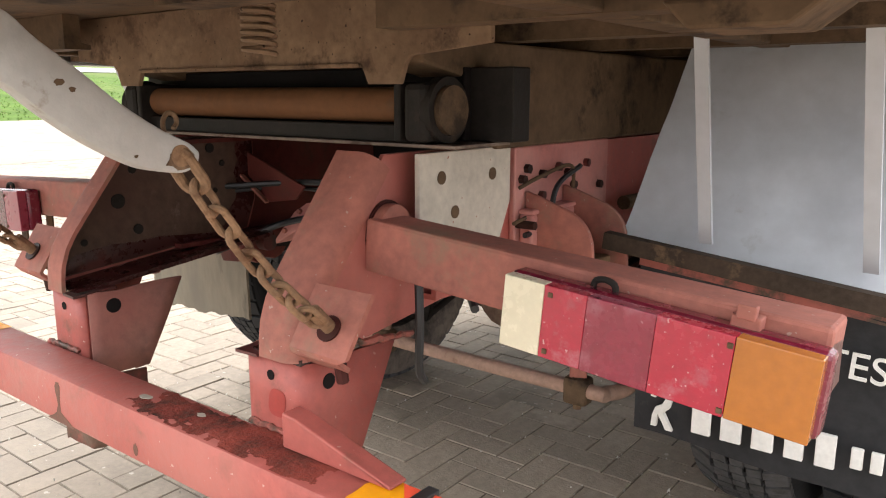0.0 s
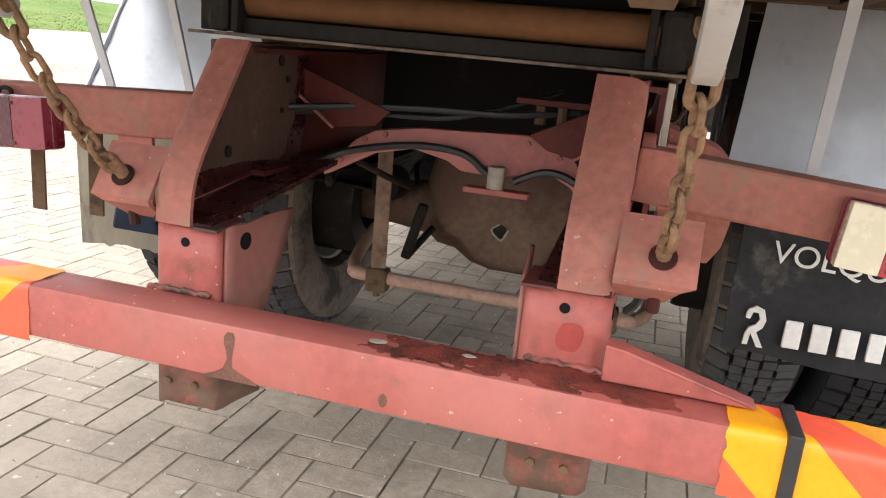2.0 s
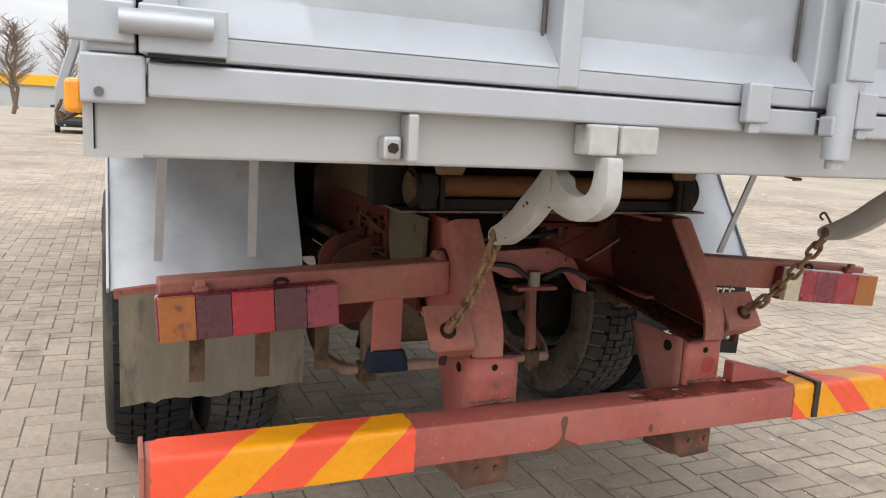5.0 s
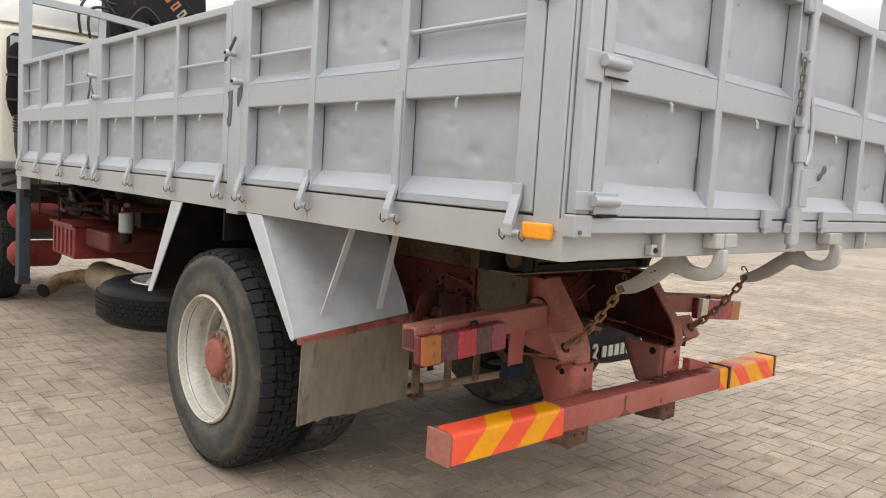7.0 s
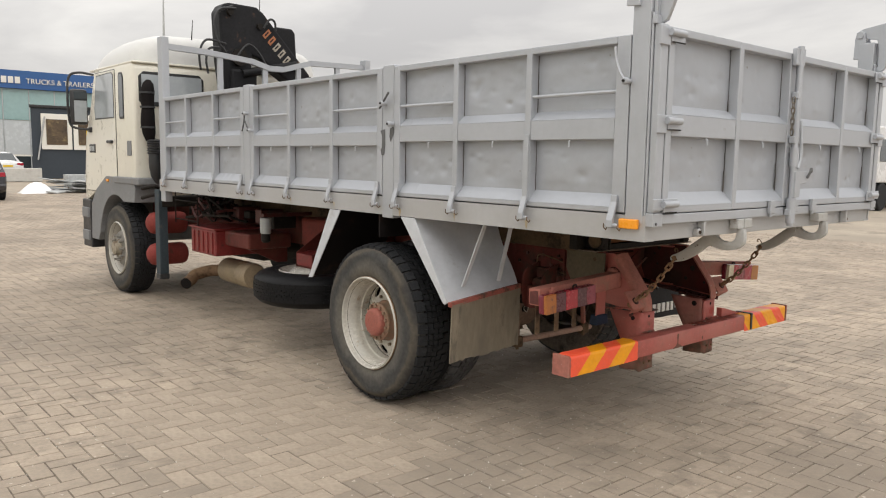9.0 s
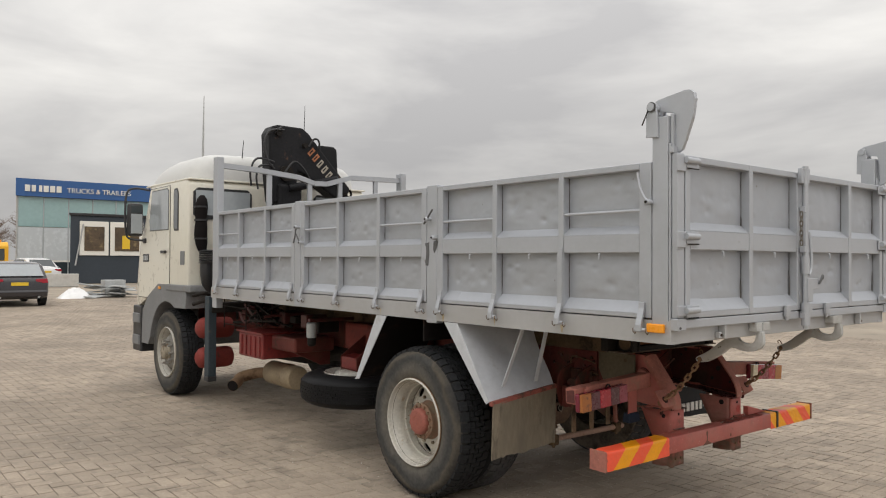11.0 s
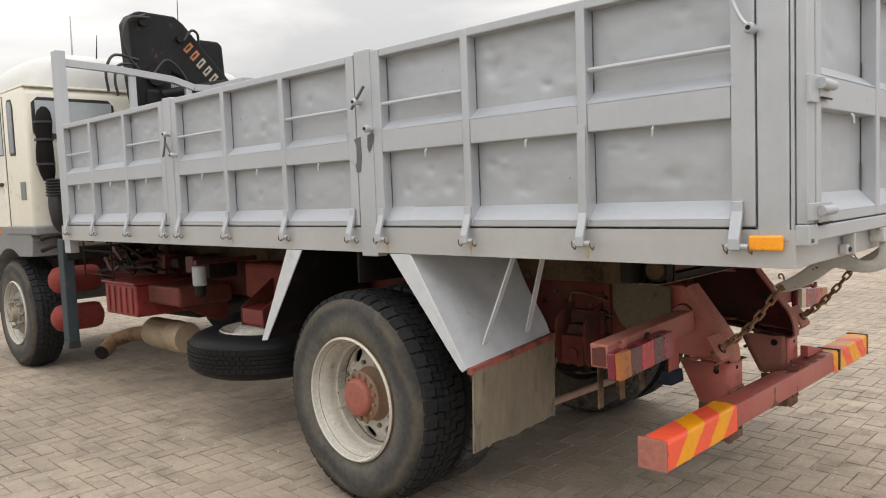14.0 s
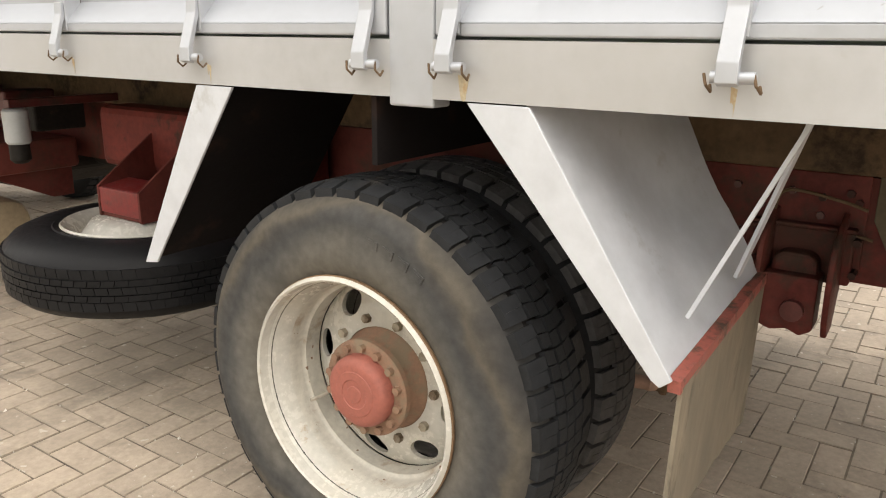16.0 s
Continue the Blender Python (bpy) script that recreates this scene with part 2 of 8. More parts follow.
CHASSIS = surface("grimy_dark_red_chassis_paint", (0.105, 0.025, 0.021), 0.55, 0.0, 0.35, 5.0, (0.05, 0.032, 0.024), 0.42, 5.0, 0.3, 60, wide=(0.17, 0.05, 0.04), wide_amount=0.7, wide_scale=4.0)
OLIVEPLATE = surface("dirty_olive_plate", (0.115, 0.095, 0.065), 0.8, 0.0, 0.25, 5.0, (0.08, 0.06, 0.045), 0.35, 6.0, 0.2, 50)
CHAINGREY = surface("dull_grey_chain_steel", (0.20, 0.18, 0.15), 0.6, 0.5, 0.3, 20.0, (0.18, 0.10, 0.06), 0.3, 30.0, 0.2, 90)
PEBBLE = surface("pale_grit", (0.50, 0.47, 0.42), 0.9, 0.0, 0.2, 30.0, None, 0, 3, 0.0, 20, 0.4, True)
RUST = surface("rusty_chain_steel", (0.25, 0.15, 0.085), 0.8, 0.2, 0.4, 12.0, (0.14, 0.07, 0.035), 0.4, 20.0, 0.4, 120)
LINERBROWN = surface("dust_brown_bracket_paint", (0.100, 0.063, 0.048), 0.7, 0.0, 0.3, 5.0, (0.19, 0.135, 0.11), 0.22, 9.0, 0.3, 50, wide=(0.095, 0.050, 0.040), wide_amount=0.7, wide_scale=4.0)
WETOIL = surface("wet_dark_red_oil", (0.040, 0.010, 0.009), 0.28, 0.0, 0.3, 6.0, (0.085, 0.020, 0.016), 0.35, 7.0, 0.15, 40)
FLANKDUST = surface("brown_dust_on_faded_red", (0.27, 0.125, 0.100), 0.75, 0.0, 0.3, 5.0, (0.20, 0.125, 0.095), 0.42, 5.0, 0.3, 60, wide=(0.36, 0.11, 0.09), wide_amount=0.7, wide_scale=3.5)
OILYBROWN = surface("oil_soaked_brown_steel", (0.040, 0.020, 0.016), 0.5, 0.0, 0.3, 4.0, (0.030, 0.012, 0.011), 0.34, 3.5, 0.25, 50, wide=(0.09, 0.014, 0.014), wide_amount=0.8, wide_scale=4.0)
BATTRED = surface("dark_cherry_red_paint", (0.20, 0.026, 0.024), 0.42, 0.0, 0.28, 6.0, (0.065, 0.024, 0.02), 0.32, 7.0, 0.25, 50)
AXLEDUST = surface("dusty_brown_axle_casting", (0.19, 0.128, 0.094), 0.85, 0.0, 0.3, 5.0, (0.10, 0.055, 0.042), 0.40, 4.5, 0.4, 60, wide=(0.12, 0.065, 0.052), wide_amount=0.8, wide_scale=3.0)
PINKDUST = surface("pinkish_dust_on_bar", (0.40, 0.255, 0.195), 0.8, 0.0, 0.25, 8.0, (0.24, 0.14, 0.10), 0.32, 9.0, 0.3, 60)
LEVERGREY = surface("chipped_pale_lever_paint", (0.45, 0.45, 0.44), 0.5, 0.05, 0.14, 6.0, (0.20, 0.155, 0.11), 0.20, 16.0, 0.2, 60, wide=(0.36, 0.345, 0.32), wide_amount=0.7, wide_scale=5.0)
SCUFF = surface("dark_grey_scuff", (0.13, 0.13, 0.132), 0.6, 0.1, 0.25, 20.0)
OILSTAIN = surface("brown_black_oil_stain", (0.15, 0.075, 0.055), 0.5, 0.0, 0.3, 20.0)
# near-black put where deep shade falls, and on some black parts
PITBLACK = surface("black_for_shade_and_parts", (0.010, 0.008, 0.008), 0.8, 0.0, 0.4, 6.0, (0.026, 0.016, 0.013), 0.25, 6.0, 0.3, 50)
REDCHIP = surface("chipped_red_trim", (0.30, 0.085, 0.065), 0.6, 0.0, 0.25, 9.0, (0.07, 0.045, 0.03), 0.48, 14.0, 0.4, 60)
SPARERUBBER = surface("clean_black_spare_rubber", (0.011, 0.011, 0.012), 0.5, 0.0, 0.3, 5.0, (0.05, 0.048, 0.045), 0.12, 5.0, 0.2, 60)
DULLRED = surface("dull_red_tank_paint", (0.185, 0.042, 0.034), 0.55, 0.0, 0.28, 5.0, (0.075, 0.036, 0.027), 0.34, 6.0, 0.25, 50)
TANKRED = surface("matt_dark_red_tank", (0.22, 0.045, 0.038), 0.6, 0.0, 0.25, 6.0, (0.11, 0.05, 0.035), 0.28, 9.0, 0.2, 60)
REDPATCH = surface("fresh_red_touch_up", (0.34, 0.05, 0.04), 0.45, 0.0, 0.2, 9.0)
RUSTSTREAK = surface("faint_yellow_rust_run", (0.46, 0.385, 0.26), 0.6, 0.0, 0.25, 20.0, (0.40, 0.27, 0.14), 0.3, 30.0)
INNERWALL = surface("dried_mud_tyre_wall", (0.17, 0.138, 0.115), 0.9, 0.0, 0.35, 4.0, (0.060, 0.052, 0.046), 0.45, 5.0, 0.4, 60)
INNERTREAD = surface("dusty_tread_rubber", (0.078, 0.076, 0.077), 0.8, 0.0, 0.3, 5.0, (0.045, 0.042, 0.040), 0.35, 6.0, 0.3, 60)
RUBBER = surface("worn_black_rubber", (0.022, 0.023, 0.025), 0.6, 0.0, 0.3, 5.0, (0.050, 0.046, 0.041), 0.22, 4.0, 0.25, 70)
RIM = surface("cream_rim_paint", (0.50, 0.485, 0.44), 0.24, 0.0, 0.12, 6.0, (0.34, 0.25, 0.16), 0.22, 9.0, 0.15, 60, wide=(0.46, 0.41, 0.33), wide_amount=0.6, wide_scale=3.0)
HUBDUST = surface("dusty_brown_red_hub", (0.25, 0.145, 0.095), 0.8, 0.0, 0.25, 9.0, (0.22, 0.165, 0.11), 0.42, 12.0, 0.3, 70)
RIMDIRT = surface("dirty_rim_disc", (0.31, 0.27, 0.205), 0.78, 0.0, 0.3, 8.0, (0.11, 0.075, 0.045), 0.48, 9.0, 0.25, 60)
HUBRED = surface("faded_red_hub", (0.30, 0.095, 0.07), 0.65, 0.0, 0.22, 9.0, (0.24, 0.14, 0.09), 0.25, 9.0, 0.2, 80)
FLAP = surface("dried_mud_flap_rubber", (0.245, 0.208, 0.155), 0.88, 0.0, 0.26, 4.0, (0.050, 0.046, 0.042), 0.33, 5.0, 0.6, 40, streak=0.30, wide=(0.15, 0.132, 0.105), wide_amount=0.8, wide_scale=3.0)
FLAPDARK = surface("black_mud_flap_rubber", (0.03, 0.03, 0.032), 0.7, 0.0, 0.3, 5.0, (0.10, 0.095, 0.085), 0.2, 5.0, 0.2, 60)
WHITEPAINT = surface("worn_white_lettering", (0.72, 0.71, 0.68), 0.7, 0.0, 0.12, 9.0, (0.06, 0.06, 0.06), 0.10, 30.0, 0.1, 60)
MUDGUARD = surface("grey_sheet_mudguard", (0.54, 0.56, 0.595), 0.45, 0.12, 0.10, 2.2, (0.42, 0.42, 0.42), 0.22, 4.5, 0.3, 8)
LAMPRED = surface("red_lamp_lens", (0.36, 0.008, 0.026), 0.2, 0.0, 0.12, 8.0, (0.38, 0.05, 0.07), 0.10, 40.0, 0.06, 120, clear=0.6)
LAMPDARK = surface("dark_red_lamp_lens", (0.16, 0.010, 0.028), 0.24, 0.0, 0.15, 8.0, (0.32, 0.09, 0.10), 0.12, 40.0, 0.06, 120, clear=0.6)
LAMPHAZE = surface("hazy_crimson_lamp_lens", (0.40, 0.016, 0.042), 0.25, 0.0, 0.16, 6.0, (0.40, 0.10, 0.13), 0.34, 14.0, 0.12, 160, clear=0.5, speck=(0.55, 0.30, 0.32), speck_scale=150.0, speck_cut=0.70)
LAMPCRIMSON = surface("hazy_dark_crimson_lamp_lens", (0.235, 0.016, 0.040), 0.28, 0.0, 0.2, 6.0, (0.32, 0.09, 0.12), 0.36, 14.0, 0.12, 160, clear=0.5, speck=(0.50, 0.27, 0.29), speck_scale=150.0, speck_cut=0.70)
LAMPAMBER = surface("amber_lamp_lens", (0.42, 0.140, 0.013), 0.22, 0.0, 0.12, 8.0, None, 0, 9, 0.06, 120, clear=0.6)
LAMPMAROON = surface("dark_maroon_lamp_lens", (0.085, 0.016, 0.030), 0.28, 0.0, 0.2, 8.0, None, 0, 9, 0.06, 120, clear=0.5)
LAMPPINK = surface("faded_pink_red_lamp_lens", (0.24, 0.028, 0.055), 0.3, 0.0, 0.2, 8.0, None, 0, 9, 0.06, 120, clear=0.5)
LAMPDIRTY = surface("dirty_amber_lamp_lens", (0.36, 0.12, 0.025), 0.35, 0.0, 0.2, 9.0, (0.16, 0.06, 0.03), 0.35, 18.0, 0.1, 90, clear=0.3)
LAMPWHITE = surface("cream_lamp_lens", (0.72, 0.67, 0.50), 0.3, 0.0, 0.06, 8.0, None, 0, 9, 0.05, 120, clear=0.3)
AMBER = surface("orange_marker_lens", (0.9, 0.33, 0.01), 0.3, 0.0, 0.06, 8.0, None, 0, 9, 0.05, 120, clear=0.5)
TAPERED = surface("orange_red_tape", (0.85, 0.10, 0.045), 0.4, 0.0, 0.07, 9.0, (0.55, 0.16, 0.09), 0.06, 9.0, 0.2, 30)
TAPEYEL = surface("yellow_tape", (0.83, 0.34, 0.003), 0.4, 0.0, 0.08, 9.0, (0.5, 0.27, 0.05), 0.10, 9.0, 0.2, 30)
BLACKPLASTIC = surface("black_plastic", (0.025, 0.025, 0.027), 0.45, 0.0, 0.2, 6.0, None, 0, 4, 0.1, 60)
CRANEBLACK = surface("black_crane_paint", (0.018, 0.018, 0.020), 0.5, 0.0, 0.3, 4.0, (0.12, 0.065, 0.04), 0.20, 4.0, 0.15, 40)
ORANGEPAINT = surface("orange_brown_marking", (0.42, 0.16, 0.07), 0.6, 0.0, 0.2, 8.0)
CABCREAM = surface("cream_cab_paint", (0.74, 0.71, 0.62), 0.32, 0.0, 0.04, 1.5, (0.62, 0.57, 0.46), 0.06, 3.0, 0.03, 20, clear=0.35)
CABGREY = surface("grey_fender_plastic", (0.215, 0.218, 0.222), 0.6, 0.0, 0.15, 4.0, (0.24, 0.2, 0.16), 0.2, 5.0, 0.1, 40)
ROOFGREY = surface("pale_roof_gelcoat", (0.60, 0.60, 0.585), 0.45, 0.0, 0.05, 1.5, (0.5, 0.48, 0.43), 0.15, 2.5, 0.05, 30)
# opaque glass; its pale base colour stands in for bright sky
GLASS = surface("sky_pale_glass", (0.36, 0.39, 0.41), 0.08, 0.0, 0.08, 1.5, None, 0, 3, 0.0, 20, clear=0.8)
DARKGLASS = surface("dark_window_glass", (0.035, 0.045, 0.05), 0.06, 0.0, 0.1, 1.5, None, 0, 3, 0.0, 20, clear=0.8)
GREENGLASS = surface("pale_green_facade_glass", (0.30, 0.44, 0.44), 0.12, 0.0, 0.08, 0.4, None, 0, 3, 0.0, 20, clear=0.6)
WARMGLASS = surface("window_on_a_brown_room", (0.085, 0.055, 0.028), 0.1, 0.0, 0.6, 1.6, (0.22, 0.16, 0.07), 0.30, 2.2, 0.0, 20, clear=0.5)
WHITEGLASS = surface("pale_facade_panel", (0.55, 0.58, 0.60), 0.25, 0.0, 0.05, 0.4, None, 0, 3, 0.0, 20)
MUFFLER = surface("heat_tinted_muffler_steel", (0.34, 0.27, 0.18), 0.6, 0.25, 0.25, 5.0, (0.22, 0.12, 0.06), 0.25, 6.0, 0.2, 50)
PIPE = surface("rusty_exhaust_pipe", (0.19, 0.122, 0.073), 0.8, 0.15, 0.3, 8.0, (0.09, 0.055, 0.034), 0.34, 9.0, 0.3, 70)
FILTERGREY = surface("pale_filter_bowl", (0.45, 0.47, 0.48), 0.4, 0.1, 0.08, 6.0)
BLUESIGN = surface("blue_sign_panel", (0.035, 0.11, 0.30), 0.5, 0.0, 0.05, 0.5, None, 0, 3, 0.0, 10)
KIOSKGREY = surface("anthracite_cladding", (0.055, 0.065, 0.078), 0.6, 0.0, 0.08, 0.5, None, 0, 3, 0.05, 20)
WHITEFRAME = surface("white_window_frame", (0.78, 0.76, 0.70), 0.5, 0.0, 0.04, 1.0)
CARBLACK = surface("black_car_paint", (0.018, 0.016, 0.02), 0.2, 0.0, 0.1, 1.0, None, 0, 3, 0.0, 20, clear=0.8)
CARWHITE = surface("white_car_paint", (0.7, 0.7, 0.7), 0.25, 0.0, 0.04, 1.0, None, 0, 3, 0.0, 20, clear=0.8)
CARRED = surface("red_car_paint", (0.42, 0.03, 0.025), 0.25, 0.0, 0.05, 1.0, None, 0, 3, 0.0, 20, clear=0.8)
CARGREY = surface("blue_black_car_paint", (0.016, 0.019, 0.027), 0.25, 0.0, 0.05, 1.0, None, 0, 3, 0.0, 20, clear=0.8)
VANYELLOW = surface("yellow_van_paint", (0.80, 0.42, 0.01), 0.35, 0.0, 0.04, 1.0, None, 0, 3, 0.0, 20, clear=0.5)
PLATEYEL = surface("yellow_number_plate", (0.75, 0.50, 0.03), 0.5, 0.0, 0.03, 4.0)
SNOWWHITE = surface("white_plastic_sheet", (0.8, 0.8, 0.8), 0.7, 0.0, 0.06, 3.0)
SCRAP = surface("grey_scrap_metal", (0.42, 0.43, 0.43), 0.55, 0.3, 0.25, 3.0)
GRASS = surface("spring_grass", (0.085, 0.140, 0.028), 0.95, 0.0, 0.40, 1.2, (0.15, 0.165, 0.055), 0.35, 1.6, 0.6, 12, wide=(0.145, 0.165, 0.055), wide_amount=0.7, wide_scale=0.15)
CONCRETE = surface("pale_concrete_path", (0.52, 0.51, 0.48), 0.85, 0.0, 0.12, 0.8, (0.42, 0.40, 0.36), 0.3, 0.7, 0.2, 20)
BARK = surface("grey_brown_bark", (0.16, 0.12, 0.09), 0.9, 0.0, 0.3, 6.0)
TWIGS = surface("bare_twigs", (0.20, 0.15, 0.12), 0.9, 0.0, 0.3, 3.0)
PAVER = surface("weathered_concrete_paver", (0.362, 0.297, 0.231), 0.85, 0.0, 0.24, 4.5, (0.245, 0.204, 0.162), 0.42, 3.2, 0.6, 90, 0.09, wide=(0.215, 0.179, 0.142), wide_amount=0.8, wide_scale=0.5, speck=(0.46, 0.40, 0.33), speck_scale=24.0, speck_cut=0.69)
PAVERS = surface("weathered_concrete_pavers", (0.362, 0.297, 0.231), 0.85, 0.0, 0.24, 4.5, (0.245, 0.204, 0.162), 0.42, 3.2, 0.6, 90, 0.09, True, wide=(0.215, 0.179, 0.142), wide_amount=0.8, wide_scale=0.5, speck=(0.46, 0.40, 0.33), speck_scale=24.0, speck_cut=0.69)
SAND = surface("sandy_joints", (0.190, 0.158, 0.124), 0.95, 0.0, 0.4, 3.0, (0.095, 0.079, 0.063), 0.42, 2.0, 0.4, 60)
YARD = surface("worn_paved_yard", (0.345, 0.292, 0.228), 0.88, 0.0, 0.20, 2.0, (0.23, 0.195, 0.155), 0.38, 0.9, 0.35, 14, wide=(0.21, 0.18, 0.145), wide_amount=0.7, wide_scale=0.25)


# ---- building blocks ----
def shut(bm):
    bmesh.ops.recalc_face_normals(bm, faces=bm.faces)
    return bm


def part(name, bm, material, parent=None, label="", smooth=False):
    """Links a bmesh as one mesh object under a thing or under a part."""
    shut(bm)
    while parent is not None and parent.parent is not None and parent.parent.parent is not None:
        parent = parent.parent
    me = bpy.data.meshes.new(name)
    bm.to_mesh(me)
    bm.free()
    me.materials.append(material)
    if smooth:
        me.shade_smooth()
        me.set_sharp_from_angle(angle=radians(38))
    ob = new(name, me)
    ob.parent = parent
    if label:
        tagged(ob, label)
    return ob


def thing(name, label, category, group="", kind=""):
    return tagged(new(name), label, category, group, kind)


def box(x0, x1, y0, y1, z0, z1, bevel=0.0, bm=None):
    bm = bm or bmesh.new()
    vs = [bm.verts.new((x, y, z)) for z in (z0, z1) for y in (y0, y1) for x in (x0, x1)]
    fs = [bm.faces.new([vs[i] for i in q]) for q in ((0, 2, 3, 1), (4, 5, 7, 6), (0, 1, 5, 4), (2, 6, 7, 3), (0, 4, 6, 2), (1, 3, 7, 5))]
    if bevel:
        edges = list({e for f in fs for e in f.edges})
        bmesh.ops.bevel(bm, geom=edges, offset=bevel, segments=2, affect="EDGES", profile=0.5)
    return bm


def prism(poly, axis, a, b, bevel=0.0, bm=None):
    """A polygon pushed from a to b along an axis. Its two numbers are the other two axes in the order x, y, z."""
    bm = bm or bmesh.new()

    def at(p, c):
        q = list(p)
        q.insert("xyz".index(axis), c)
        return q

    lo = [bm.verts.new(at(p, a)) for p in poly]
    hi = [bm.verts.new(at(p, b)) for p in poly]
    n = len(poly)
    fs = [bm.faces.new(lo), bm.faces.new(hi[::-1])]
    fs += [bm.faces.new((lo[i], lo[(i + 1) % n], hi[(i + 1) % n], hi[i])) for i in range(n)]
    if bevel:
        bmesh.ops.recalc_face_normals(bm, faces=fs)
        bmesh.ops.bevel(bm, geom=list({e for f in fs for e in f.edges}), offset=bevel, segments=2, affect="EDGES", profile=0.5)
    return bm


def tube(points, r, seg=10, bm=None, closed=False, caps=True):
    """A round bar along a line of points; r may be one radius or one for each point."""
    bm = bm or bmesh.new()
    pts = [Vector(p) for p in points]
    n = len(pts)
    rr = r if isinstance(r, (list, tuple)) else [r] * n
    rings, side = [], None
    for i, p in enumerate(pts):
        if closed:
            d = pts[(i + 1) % n] - pts[i - 1]
        else:
            d = pts[min(i + 1, n - 1)] - pts[max(i - 1, 0)]
        d.normalize()
        if side is None:
            side = d.orthogonal().normalized()
        else:
            side = (side - d * side.dot(d)).normalized()
        up = d.cross(side)
        rings.append([bm.verts.new(p + rr[i] * (math.cos(2 * math.pi * k / seg) * side + math.sin(2 * math.pi * k / seg) * up)) for k in range(seg)])
    for i in range(n if closed else n - 1):
        a, b = rings[i], rings[(i + 1) % n]
        for k in range(seg):
            bm.faces.new((a[k], a[(k + 1) % seg], b[(k + 1) % seg], b[k]))
    if caps and not closed:
        bm.faces.new(rings[0][::-1])
        bm.faces.new(rings[-1])
    return bm


def lathe(profile, centre, axis="x", seg=48, sign=1, bm=None, closed=True):
    """Turns a line of (radius, offset along the axis) round an axis; sign turns the offsets outwards to either side."""
    bm = bm or bmesh.new()
    c = Vector(centre)
    u, v, w = {"x": ((0, 1, 0), (0, 0, 1), (1, 0, 0)), "y": ((1, 0, 0), (0, 0, 1), (0, 1, 0)), "z": ((1, 0, 0), (0, 1, 0), (0, 0, 1))}[axis]
    u, v, w = Vector(u), Vector(v), Vector(w) * sign
    rings = []
    for r, h in profile:
        if r < 1e-5:
            rings.append([bm.verts.new(c + w * h)])
        else:
            rings.append([bm.verts.new(c + w * h + r * (math.cos(2 * math.pi * k / seg) * u + math.sin(2 * math.pi * k / seg) * v)) for k in range(seg)])
    loop = list(zip(rings, rings[1:])) + ([(rings[-1], rings[0])] if closed and len(rings[0]) > 1 and len(rings[-1]) > 1 else [])
    for a, b in loop:
        for k in range(seg):
            q = [a[k % len(a)], a[(k + 1) % len(a)], b[(k + 1) % len(b)], b[k % len(b)]]
            q = list(dict.fromkeys(q))
            if len(q) > 2:
                bm.faces.new(q)
    return bm


def bar(p0, p1, w, h, bm=None, bevel=0.0):
    """A square bar from p0 to p1: w across, h high."""
    bm = bm or bmesh.new()
    p0, p1 = Vector(p0), Vector(p1)
    d = (p1 - p0).normalized()
    side = d.cross(Vector((0, 0, 1)))
    side = side.normalized() if side.length > 1e-3 else Vector((1, 0, 0))
    up = side.cross(d)
    vs = [bm.verts.new(p + sx * side * w / 2 + sz * up * h / 2) for p in (p0, p1) for sx, sz in ((-1, -1), (1, -1), (1, 1), (-1, 1))]
    fs = [bm.faces.new([vs[i] for i in q]) for q in ((0, 1, 2, 3), (4, 7, 6, 5), (0, 4, 5, 1), (1, 5, 6, 2), (2, 6, 7, 3), (3, 7, 4, 0))]
    if bevel:
        bmesh.ops.recalc_face_normals(bm, faces=fs)
        bmesh.ops.bevel(bm, geom=list({e for f in fs for e in f.edges}), offset=bevel, segments=2, affect="EDGES", profile=0.5)
    return bm


def plate(points, thick, bm=None):
    """A flat plate with corners in the world, thickened along its normal."""
    bm = bm or bmesh.new()
    ps = [Vector(p) for p in points]
    nrm = (ps[1] - ps[0]).cross(ps[2] - ps[0]).normalized() * thick / 2
    lo, hi = [bm.verts.new(p - nrm) for p in ps], [bm.verts.new(p + nrm) for p in ps]
    n = len(ps)
    bm.faces.new(lo[::-1]), bm.faces.new(hi)
    for i in range(n):
        bm.faces.new((lo[i], lo[(i + 1) % n], hi[(i + 1) % n], hi[i]))
    return bm


def curve_pts(pts, n=6):
    """A smooth line through points."""
    ps = [Vector(p) for p in pts]
    out = []
    for i in range(len(ps) - 1):
        a, b, c, d = ps[max(i - 1, 0)], ps[i], ps[i + 1], ps[min(i + 2, len(ps) - 1)]
        for k in range(n):
            t = k / n
            out.append(0.5 * ((2 * b) + (c - a) * t + (2 * a - 5 * b + 4 * c - d) * t * t + (3 * b - a - 3 * c + d) * t**3))
    return out + [ps[-1]]


def lettering(name, text, size, m, material, parent=None, depth=0.003):
    cu = bpy.data.curves.new(name, "FONT")
    cu.body, cu.size, cu.extrude, cu.align_x, cu.align_y = text, size, depth, "CENTER", "CENTER"
    tmp = new(name, cu)
    bpy.context.view_layer.update()
    me = bpy.data.meshes.new_from_object(tmp.evaluated_get(bpy.context.evaluated_depsgraph_get()))
    bpy.data.objects.remove(tmp)
    me.transform(m)
    me.materials.clear()
    me.materials.append(material)
    ob = new(name, me)
    ob.parent = parent
    return ob


# ---- ground ----
tagged(part("ground", box(-900, 900, -900, 900, -0.5, -0.012), YARD), "worn paved lorry yard reaching the horizon", "ground", kind="structure")

